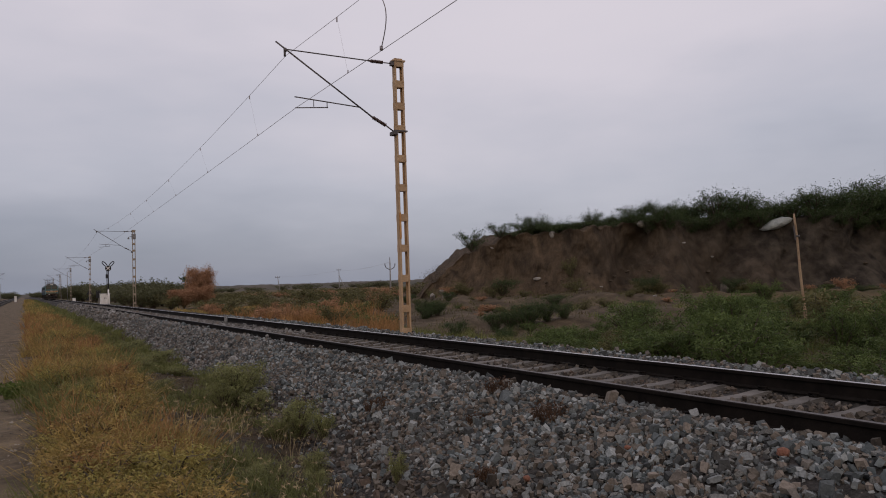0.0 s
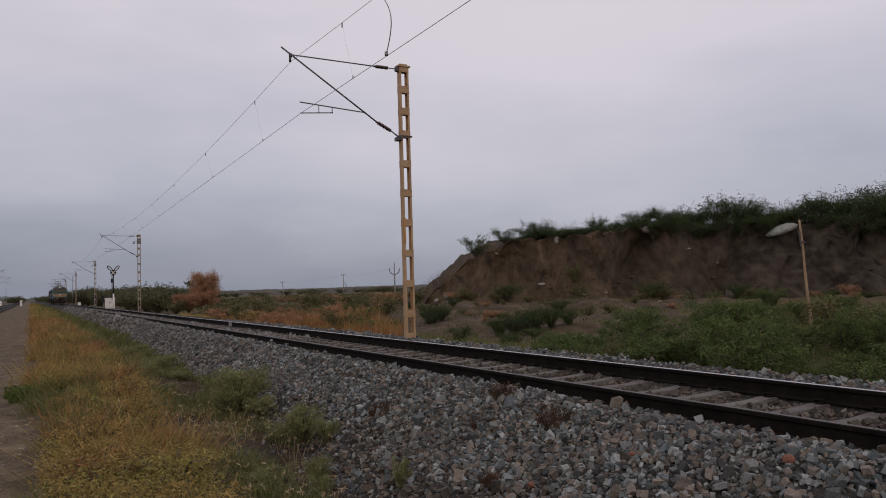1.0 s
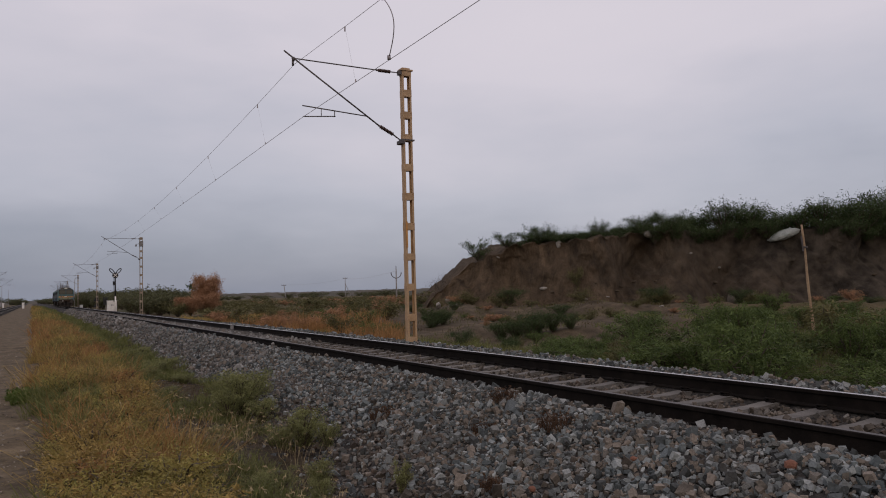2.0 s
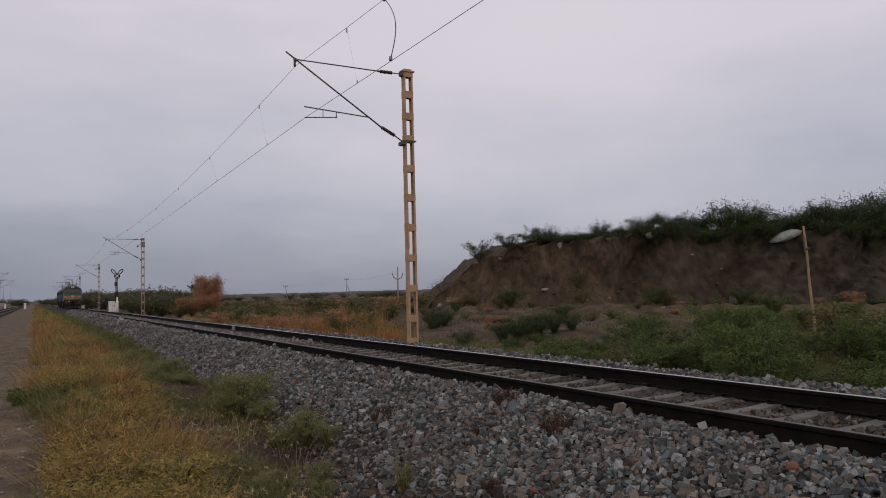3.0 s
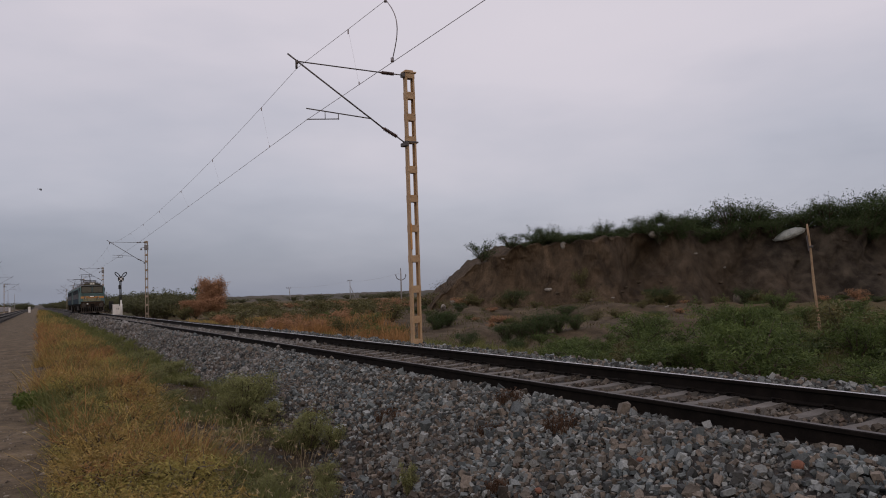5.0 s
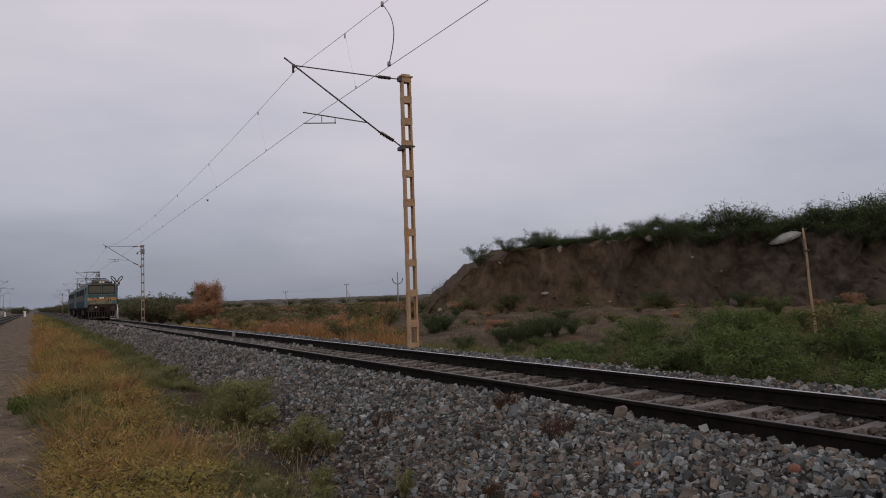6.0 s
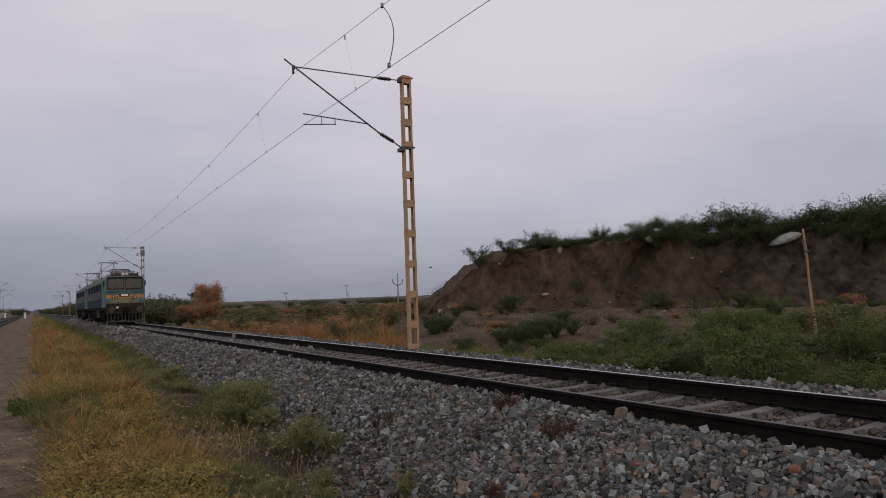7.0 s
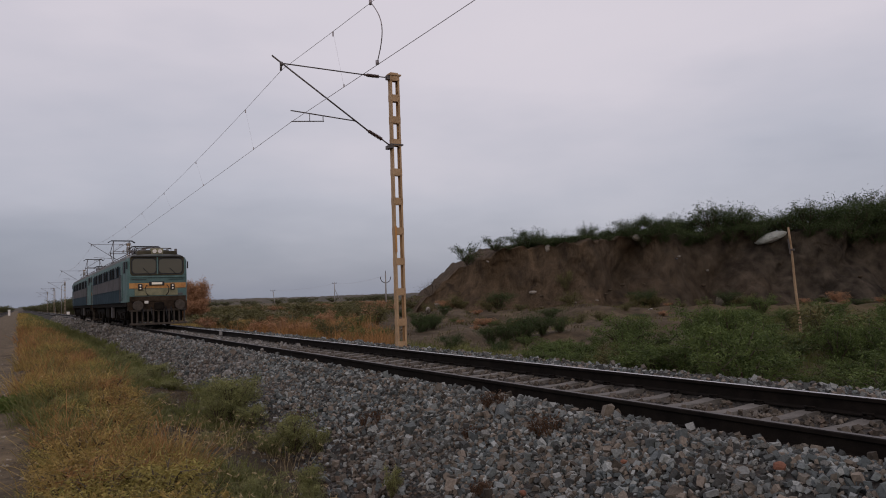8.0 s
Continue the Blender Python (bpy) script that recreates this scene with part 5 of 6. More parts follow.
hollow_shrubs()
for x, y, q in ((19.8, 27.7, 0.42), (18.5, 28.6, 0.34), (21.2, 27.0, 0.30), (26.0, 46.0, 0.3), (14.2, 24.6, 0.28), (18.6, 35.0, 0.42), (19.4, 35.6, 0.36), (18.0, 34.4, 0.3), (20.2, 28.2, 0.40), (19.3, 27.4, 0.36), (20.7, 27.6, 0.34), (19.0, 28.1, 0.38), (14.9, 22.4, 0.2), (15.6, 23.5, 0.22)):
    place(TOPS[int(y) % 3], (x, y, gz(x, y) - 0.1), (q, q, q * 1.15), 53 * x)
for x, y, a, l in ((29.4, 52.6, 20, 0.75), (30.2, 52.0, -35, 0.4), (27.2, 50.6, 60, 0.6)):
    make_rock("pale_boulder", (x, y, gz(x, y) + 0.35), (l, 0.2, 0.22), int(x * 7), M_ROCK, "pale broken rock lying below the bank", (0, 14, a))
# low scrub and dead brush on the rough terrace below the bank
for k in range(110):
    a, b = float(r2.uniform(-4, 40)), float(r2.uniform(44, 59))
    x, y = a * AX.x + b * AD.x, a * AX.y + b * AD.y
    q = float(r2.uniform(0.25, 0.6))
    if a < 14 and k % 3:
        continue
    kind = (OLIVES[0], RUSSET[0], TOPS[1], OLIVES[1], BARE, RUSSET[1], FRESH[0])[k % 7]
    place(kind, (x, y, gz(x, y)), (q, q, q * float(r2.uniform(0.4, 0.8))), float(r2.uniform(0, 360)))
# dry scrub further along
for k in range(150):
    y = r2.uniform(24, 62)
    x = r2.uniform(11.6, 17.0 + 0.62 * (y - 20))
    low = x > 0.50 * y - 1.5
    if low and r2.random() < 0.45 or bare_earth(x, y) and r2.random() < 0.7:
        continue
    if not free_of_view_path(x, y):
        continue
    pick = r2.random()
    kind = RUSSET[k % 2] if pick < (0.62 if x < 15 else 0.22) else OLIVES[k % 2] if pick < 0.78 else FRESH[k % 3]
    q = float(r2.uniform(0.2, 0.4)) if low else float(r2.uniform(0.45, 0.95))
    place(kind, (x, y, gz(x, y)), (q, q, q * float(r2.uniform(0.6, 0.95))), float(r2.uniform(0, 360)))
for k in range(130):
    y = r2.uniform(62, 230)
    x = r2.uniform(14.6 + 0.06 * (y - 60), 14 + 0.52 * y)
    pick = r2.random()
    kind = RUSSET[k % 2] if pick < 0.25 else OLIVES[k % 2]
    q = float(r2.uniform(0.8, 1.5))
    place(kind, (x, y, gz(x, y)), (q * 1.3, q * 1.3, q * 0.72), float(r2.uniform(0, 360)))
# the big russet bush and its neighbours
BIGDRY = make_shrub("dry_bush", "tall rounded russet bush with dead foliage", "bush", M_LEAF_DRY, "dry shrubs in the scrub", seed=66, width=4.6, height=4.3, limbs=34, count=17000, leaf=0.22, sparse=0.18)
place(BIGDRY, (18.4, 93.0, -1.05), (0.74, 0.74, 1.14), 15)
place(BIGDRY, (16.2, 91.0, -1.05), (0.7, 0.7, 0.55), 70)
place(BIGDRY, (18.2, 91.8, -1.3), (0.68, 0.68, 0.7), 200)
place(OLIVES[0], (14.6, 90.0, -1.05), (1.2, 1.2, 1.1), 160)
# dark trees beyond the masts
for k in range(74):
    y = 100 + 330 * r2.uniform(0, 1) ** 1.4
    x = 12.6 + r2.uniform(0.5, 13) + 0.02 * (y - 100)
    q = float(r2.uniform(0.75, 1.2)) * (1.0 if y < 200 else 1.25)
    if y < 190 and x > 0.155 * y:
        x = 12.6 + (0.155 * y - 12.6) * float(r2.uniform(0.1, 1))
    place(TREES[k % 2], (x, y, -1.1), (q, q, q * 0.78), float(r2.uniform(0, 360)))
for k in range(26):
    y = float(r2.uniform(190, 620))
    q = float(r2.uniform(0.95, 1.4))
    place(TREES[k % 2], (float(r2.uniform(12.2, 16.5)) + 0.012 * (y - 190), y, -1.2), (q, q, q * 0.95), float(r2.uniform(0, 360)))
place(FLATTREE, (26.5, 140.0, -1.1), (1.35, 1.35, 1.7), 0)
for k in range(26):
    y = r2.uniform(380, 900)
    x = r2.uniform(14, 48)
    q = float(r2.uniform(1.1, 1.7))
    place(TREES[k % 2], (x, y, -1.5), (q * 1.3, q * 1.3, q * 0.9), float(r2.uniform(0, 360)))
for k in range(60):
    y = r2.uniform(330, 800)
    x = r2.uniform(9 + 0.02 * y, 0.62 * y)
    q = float(r2.uniform(1.0, 1.9))
    place(TREES[k % 2], (x, y, -1.5), (q * 1.5, q * 1.5, q * 0.62), float(r2.uniform(0, 360)))

for k in range(24):
    y = float(r2.uniform(500, 1100))
    x = float(r2.choice([-1, 1])) * float(r2.uniform(6, 22)) + 1.0
    q = float(r2.uniform(0.9, 1.5))
    place(TREES[k % 2], (x, y, -1.6), (q * 1.4, q * 1.4, q), float(r2.uniform(0, 360)))


def make_ridge():
    """Low wooded rise along the horizon."""
    az = np.linspace(-12, 75, 500)
    v, f = [], []
    for i, a in enumerate(az):
        h1 = 6.2 + 0.5 * math.sin(a * 0.21 + 1) + 0.2 * math.sin(a * 0.9) + 0.15 * math.sin(a * 3.7) + rng.uniform(-0.3, 0.4)
        h1 *= min(1.0, 0.45 + max(0, a) / 22)
        for d, z in ((900, -6.0), (960, h1 * 0.75), (1020, h1), (1300, -6.0)):
            v.append((d * math.sin(radians(a)), d * math.cos(radians(a)), z))
    for i in range(len(az) - 1):
        for j in range(3):
            q = i * 4 + j
            f.append((q, q + 4, q + 5, q + 1))
    tagged(mesh_object("far_ridge", v, f, M_RIDGE, smooth=True), "low scrub-covered ridge along the horizon", "ridge", kind="structure")


make_ridge()


# ---- grass ----
def blades(base, hgt, wid, r, lean=0.35):
    """Grass blades in two bent pieces each, as triangles."""
    n = len(base)
    az = r.uniform(0, 2 * math.pi, n)
    ln = hgt * r.uniform(0.1, 1.0, n) * lean * 2
    dx, dy = np.cos(az), np.sin(az)
    az2 = r.uniform(0, 2 * math.pi, n)
    sx, sy = np.cos(az2) * wid, np.sin(az2) * wid
    b = np.asarray(base)
    mid = b + np.stack([dx * ln * 0.35, dy * ln * 0.35, hgt * 0.62], 1)
    tip = b + np.stack([dx * ln, dy * ln, hgt * (1 - 0.25 * (ln / hgt))], 1)
    s = np.stack([sx, sy, 0 * sx], 1)
    v = np.stack([b - s, b + s, mid + s * 0.8, mid - s * 0.8, tip], 1).reshape(-1, 3)
    o = np.arange(n)[:, None] * 5
    f = np.concatenate([o + [[0, 1, 2]], o + [[0, 2, 3]], o + [[3, 2, 4]]], 0)
    return v, f


def tufts(n_tufts, per, area, spread, h, w, r, lean=0.35, keep=None):
    c = np.stack([r.uniform(area[0], area[1], n_tufts), r.uniform(0, 1, n_tufts)], 1)
    c[:, 1] = area[2] + (area[3] - area[2]) * c[:, 1] ** 1.5
    if keep is not None:
        c = c[keep(c[:, 0], c[:, 1])]
    size = r.uniform(0.6, 1.3, len(c))
    xy = np.repeat(c, per, 0) + r.normal(0, spread, (len(c) * per, 2)) * np.repeat(size, per)[:, None]
    base = np.column_stack([xy, ground_height(xy[:, 0], xy[:, 1]) - 0.01])
    hh = h * np.repeat(size, per) * r.uniform(0.45, 1.15, len(xy))
    return base, hh


def join(parts_):
    vs, fs, n = [], [], 0
    for v, f in parts_:
        vs.append(v)
        fs.append(f + n)
        n += len(v)
    return np.concatenate(vs), np.concatenate(fs)


def bunches(centres, per, rad, h, wid, r, lean=0.9):
    """Bunch grass: blades rise from each centre and arch outwards to all sides, as triangles."""
    n = len(centres) * per
    size = np.repeat(0.45 + 0.95 * r.uniform(0, 1, len(centres)) ** 1.6, per)
    az = r.uniform(0, 2 * math.pi, n)
    out = np.sqrt(r.uniform(0, 1, n))
    xy = np.repeat(np.asarray(centres), per, 0) + np.stack([np.cos(az), np.sin(az)], 1) * (out * rad * size)[:, None]
    b = np.column_stack([xy, ground_height(xy[:, 0], xy[:, 1]) - 0.01])
    hh = h * size * r.uniform(0.35, 1.1, n) * (1.1 - 0.35 * out)
    az = az + r.normal(0, 1.3, n)
    ln = hh * lean * (0.25 + 0.9 * out) * r.uniform(0.4, 1.5, n)
    az2 = r.uniform(0, 2 * math.pi, n)
    w = wid if np.isscalar(wid) else wid(b)
    s = np.stack([np.cos(az2) * w, np.sin(az2) * w, np.zeros(n)], 1)
    d = np.stack([np.cos(az), np.sin(az)], 1)
    m1 = b + np.column_stack([d * (ln * 0.22)[:, None], hh * 0.50])
    m2 = b + np.column_stack([d * (ln * 0.60)[:, None], hh * 0.86])
    tip = b + np.column_stack([d * (ln * 1.15)[:, None], hh * (0.98 - 0.28 * r.uniform(0, 1, n))])
    v = np.stack([b - s, b + s, m1 + s, m1 - s, m2 + 0.8 * s, m2 - 0.8 * s, tip], 1).reshape(-1, 3)
    o = np.arange(n)[:, None] * 7
    f = np.concatenate([o + [[0, 1, 2]], o + [[0, 2, 3]], o + [[3, 2, 4]], o + [[3, 4, 5]], o + [[5, 4, 6]]], 0)
    return v, f, tip, d


def plumes(root, d, length, r):
    """Pale bristly seed heads that nod over from the tips of stalks."""
    n = len(root)
    vs = []
    ln = length * r.uniform(0.6, 1.3, n)
    for k in range(9):
        u = k / 8
        p = root + np.column_stack([d * (ln * u)[:, None], ln * (0.55 * u - 0.9 * u * u)])
        w = r.normal(0, 1, (n, 3)) * 0.016
        w[:, :2] += d * 0.012
        q = np.cross(w, r.normal(0, 1, (n, 3)))
        q = q / (np.linalg.norm(q, axis=1)[:, None] + 1e-6) * 0.0045
        vs.append(np.stack([p - q, p + q, p + w], 1))
    v = np.concatenate(vs, 0).reshape(-1, 3)
    return v, np.arange(len(v)).reshape(-1, 3)


def make_grass():
    r = np.random.default_rng(21)

    def verge(x, y):
        left = 0.20 + 0.14 * np.sin(0.7 * y + 1) + 0.09 * np.sin(1.9 * y)
        right = np.interp(y, [3, 9, 14, 21, 35, 60], [1.05, 1.15, 1.50, 1.95, 1.95, 1.7]) + 0.14 * np.sin(1.1 * y) + 0.08 * np.sin(2.7 * y)
        return (x > left) & (x < right)

    def spots(n, y0, y1, power=1.0, keep=verge, xs=(-0.3, 2.5)):
        c = np.stack([r.uniform(*xs, n), y0 + (y1 - y0) * r.uniform(0, 1, n) ** power], 1)
        return c[keep(c[:, 0], c[:, 1])]

    def width(a, b):
        return lambda p: a + b * p[:, 1]

    def patch(x, y):
        return np.sin(1.4 * x + 0.9 * y) + np.sin(2.3 * x - 1.3 * y + 1) + 0.6 * np.sin(0.45 * y)
    near = spots(400, 4.0, 16, keep=lambda x, y: verge(x, y) & (patch(x, y) > -0.5))
    v, f, tip, d = bunches(near, 54, 0.24, 0.50, width(0.0014, 0.00017), r, 1.4)
    pick = r.random(len(tip)) < 0.018
    pv, pf = plumes(tip[pick], d[pick], 0.10, r)
    tagged(mesh_object("dry_grass", v, f, M_GRASS_DRY), "knee-high golden dry bunch grass along the dirt track", "grass", kind="stuff")
    tagged(mesh_object("seed_heads", pv, pf, M_SEED), "pale nodding seed heads on the dry grass", "grass", kind="stuff")
    v, f, tip, d = bunches(spots(800, 15, 75, 1.3, keep=lambda x, y: verge(x, y) & (patch(x, y) > -0.4)), 46, 0.32, 0.50, width(0.0016, 0.00020), r, 0.9)
    tagged(mesh_object("dry_grass", v, f, M_GRASS_DRY), "golden dry grass further along the dirt track", "grass", kind="stuff")
    v, f, tip, d = bunches(spots(520, 4.2, 15, keep=lambda x, y: verge(x, y) & (patch(x, y) < 0.9)), 70, 0.20, 0.40, width(0.0022, 0.00016), r, 1.0)
    tagged(mesh_object("green_grass", v, f, M_GRASS_GREEN), "green grass among the dry bunches", "grass", kind="stuff")
    v, f, tip, d = bunches(spots(1100, 14, 80, 1.3, keep=lambda x, y: verge(x - 0.35, y) & (patch(x, 0.3 * y) < 1.2), xs=(0.0, 2.9)), 44, 0.28, 0.46, width(0.002, 0.00020), r, 0.9)
    tagged(mesh_object("green_grass", v, f, M_GRASS_GREEN), "olive-green grass in the verge further along", "grass", kind="stuff")
    v, f, tip, d = bunches(spots(800, 6.5, 60, 1.2, keep=lambda x, y: verge(x, y) & (np.sin(0.8 * y + 1.5 * x) + np.sin(0.37 * y + 2) > -0.3)), 46, 0.26, 0.55, width(0.0018, 0.00020), r, 0.9)
    tagged(mesh_object("russet_grass", v, f, M_GRASS_RUSSET), "patches of russet dried grass along the dirt track", "grass", kind="stuff")

    for mat, nm, word, x0, x1, n_t in ((M_GRASS_DRY, "far_dry_grass", "dry grass far along the dirt track", 0.3, 2.2, 420), (M_GRASS_GREEN, "far_green_grass", "green grass far along the dirt track", 0.8, 3.6, 520)):
        c = np.stack([r.uniform(x0, x1, n_t), 60 + 260 * r.uniform(0, 1, n_t) ** 1.3], 1)
        v, f, tip, d = bunches(c, 26, 0.5, 0.55, width(0.004, 0.00022), r, 0.8)
        tagged(mesh_object(nm, v, f, mat), word, "grass", kind="stuff")

    def ditch(x, y):
        k = np.sin(2.1 * x + 0.75 * y) + np.sin(1.3 * y - 2.4 * x + 2) * 0.8 + 0.5 * np.sin(3.3 * y)
        return (k > 0.1) & (x < toe_x(y) + 0.15) & ~verge(x + 0.1, y)
    v, f, tip, d = bunches(spots(1500, 5.0, 22, keep=ditch, xs=(0.9, 3.9)), 30, 0.13, 0.20, width(0.0022, 0.00016), r, 1.1)
    tagged(mesh_object("ditch_grass", v, f, M_GRASS_GREEN), "short patchy green grass in the drain beside the ballast", "grass", kind="stuff")
    v, f, tip, d = bunches(spots(1300, 20, 150, 1.6, keep=lambda x, y: (x > 0.5) & (x < toe_x(y)) & ~verge(x + 0.2, y), xs=(0.5, 4.2)), 32, 0.22, 0.30, width(0.003, 0.00024), r, 0.9)
    tagged(mesh_object("far_ditch_grass", v, f, M_GRASS_GREEN), "rough grass further along the drain", "grass", kind="stuff")
    b, hh = tufts(1700, 22, (0.8, 3.9, 4.6, 40), 0.16, 0.09, 0.003, r, keep=lambda x, y: x < toe_x(y) + 0.1)
    v, f = blades(b, hh, 0.0028 + 0.00015 * b[:, 1], r, 1.6)
    tagged(mesh_object("withered_grass", v, f, M_LITTER), "withered straw lying in the drain", "grass", kind="stuff")
    v, f, tip, d = bunches(spots(120, 4.8, 12, keep=lambda x, y: (x > 1.0) & (x < toe_x(y)), xs=(0.9, 2.8)), 5, 0.08, 0.34, width(0.0009, 0.00008), r, 0.8)
    pv, pf = plumes(tip[::2], d[::2], 0.04, r)
    v, f = join([(v, f), (pv, pf)])
    tagged(mesh_object("seed_stalks", v, f, M_SEED), "thin pale seed stalks standing in the drain", "grass", kind="stuff")
    # dark dead stems and leaves inside the dry bunches
    v, f, tip, d = bunches(spots(260, 4.5, 20), 30, 0.22, 0.34, width(0.0022, 0.00016), r, 0.9)
    tagged(mesh_object("dead_stems", v, f, M_DEAD), "dark dead stems inside the dry grass", "grass", kind="stuff")
    b, hh = tufts(160, 30, (0.2, 2.4, -8.0, 4.0), 0.14, 0.30, 0.0035, r)
    v, f = blades(b, hh, np.full(len(b), 0.003), r, 0.9)
    tagged(mesh_object("verge_grass", v, f, M_GRASS_DRY), "dry grass on the verge of the dirt track", "grass", kind="stuff")

    def thin_far(x, y):
        return (y < 30) | (r.random(len(x)) < 0.25)
    # rough field between the shoulder and the bank
    for n_t, mat, nm, word, hgt in ((2600, M_LEAF_OLIVE, "field_grass", "low olive scrub grass on rough ground below the bank", 0.30), (1500, M_LITTER, "field_straw", "dry straw on rough ground below the bank", 0.26), (2300, M_GRASS_GREEN, "hollow_grass", "green grass in the hollow beside the track", 0.34)):
        if nm == "hollow_grass":
            b, hh = tufts(n_t, 20, (10.6, 34, 4.0, 34), 0.25, hgt, 0.004, r, keep=lambda x, y: (y > 0.3 * x - 1) & (~bare_earth(x, y) | (r.random(len(x)) < 0.1)) & (np.sin(0.9 * x) + np.sin(0.7 * y + x * 0.3) > -0.6))
        else:
            b, hh = tufts(n_t, 20, (12.5, 46, 14.0, 66), 0.28, hgt, 0.004, r, keep=lambda x, y: (x < 0.9 * y + 4) & (~bare_earth(x, y) | (r.random(len(x)) < 0.16)) & (0.48 * x + 0.877 * y < 61) & (np.sin(0.5 * x + 0.3 * y) + np.sin(0.33 * y - 0.2 * x + 1) > -0.7))
        dist = np.hypot(b[:, 0], b[:, 1])
        v, f = blades(b, hh, 0.003 + 0.00028 * dist, r, 0.8)
        tagged(mesh_object(nm, v, f, mat), word, "grass", kind="stuff")
    b, hh = tufts(260, 34, (11.0, 16.0, 23.0, 50), 0.20, 0.95, 0.004, r, keep=lambda x, y: (np.sin(0.8 * x + 0.4 * y) + np.sin(0.55 * y) > -0.3) & (x < 0.5 * y - 0.8))
    v, f = blades(b, hh, 0.009 + 0.0001 * b[:, 1], r, 0.5)
    tagged(mesh_object("plume_grass", v, f, M_GRASS_RUSSET), "tall russet plume grass beyond the far shoulder", "grass", kind="stuff")
    # grass along the outer shoulder
    b, hh = tufts(1500, 26, (10.0, 14.5, 6.0, 70), 0.2, 0.34, 0.004, r, keep=thin_far)
    v, f = blades(b, hh, 0.006 + 0.00012 * b[:, 1], r, 0.6)
    tagged(mesh_object("shoulder_grass", v, f, M_GRASS_GREEN), "rough green grass beyond the far ballast shoulder", "grass", kind="stuff")
    b, hh = tufts(900, 26, (10.6, 24, 24.0, 80), 0.25, 0.40, 0.004, r, keep=lambda x, y: (x < 0.46 * y - 0.5) & ((x > 13.2) | (y < 48)))
    v, f = blades(b, hh, 0.008 + 0.00012 * b[:, 1], r, 0.6)
    tagged(mesh_object("scrub_grass", v, f, M_GRASS_DRY), "dry grass between the shrubs", "grass", kind="stuff")


make_grass()


def make_clump(name, label, at, radius, h, mat, seed, n=420, w=0.0035, leaf=0.03):
    r = np.random.default_rng(seed)
    a, q = r.uniform(0, 2 * math.pi, n), radius * np.sqrt(r.uniform(0, 1, n))
    b = np.column_stack([q * np.cos(a), q * np.sin(a), np.zeros(n)])
    v, f = blades(b, h * r.uniform(0.4, 1.1, n) * (1.1 - 0.4 * q / radius), np.full(n, w), r, 0.6)
    lv, lf = leaves(b[: n // 2] + np.column_stack([np.zeros(n // 2), np.zeros(n // 2), h * r.uniform(0.2, 0.85, n // 2)]), leaf, r)
    tri = np.concatenate([lf[:, [0, 1, 2]], lf[:, [0, 2, 3]]], 0)
    v, f = join([(v, f), (lv, tri)])
    ob = mesh_object(name, v, f, mat)
    ob.matrix_basis = pose(*at)
    return tagged(ob, label, "weed", "weeds beside the track")


for k, (x, y, rad, h, dry) in enumerate(((0.02, 13.9, 0.32, 0.30, 1), (-0.12, 14.6, 0.25, 0.24, 1), (1.28, 8.8, 0.22, 0.20, 1), (1.9, 18.8, 0.4, 0.3, 1), (4.75, 7.3, 0.16, 0.20, 0), (4.46, 5.95, 0.17, 0.22, 0),
                                         (3.9, 8.8, 0.18, 0.2, 0), (3.5, 10.5, 0.2, 0.16, 0), (3.32, 5.35, 0.09, 0.14, 0), (4.1, 6.7, 0.14, 0.13, 0))):
    z = float(bed_height(np.array(x), np.array(y))) if x > toe_x(y) + 0.05 else gz(x, y)
    mat, word = ((M_DEAD, "dead brown weed growing in the ballast"), (M_GRASS_WEED, "low bright green leafy weed beside the dirt track"))[dry]
    make_clump("weed", word, (x, y, z - 0.01), rad, h, mat, 300 + k, 900 if dry else 190, 0.0035, 0.055 if dry else 0.03)

DRY_WEEDS = [make_shrub("dry_weed", word, "weed", mat, "dry weeds along the dirt track", seed=140 + k, width=0.9, height=0.62, limbs=26, count=2900, leaf=0.042, sparse=0.12, twigs=4)
             for k, (mat, word) in enumerate(((M_GRASS_DRY, "bushy golden dry weed beside the dirt track"), (M_GRASS_RUSSET, "bushy russet dry weed beside the dirt track"), (M_LEAF_VERGE, "bushy yellow-green weed beside the dirt track")))]
for k in range(125):
    y = 5.0 + 27 * float(r2.uniform(0, 1)) ** 2.0
    lo, hi = 0.30, float(np.interp(y, [3, 9, 14, 21, 35], [1.0, 1.1, 1.45, 1.9, 1.9]))
    x, q = float(r2.uniform(lo, hi)), float(r2.uniform(0.45, 0.95))
    pick = float(r2.random())
    kind = DRY_WEEDS[0] if pick < 0.55 else DRY_WEEDS[1] if pick < (0.66 if y < 11 else 0.82) else DRY_WEEDS[2]
    place(kind, (x, y, gz(x, y)), (q, q, q * float(r2.uniform(0.75, 1.05))), float(r2.uniform(0, 360)))

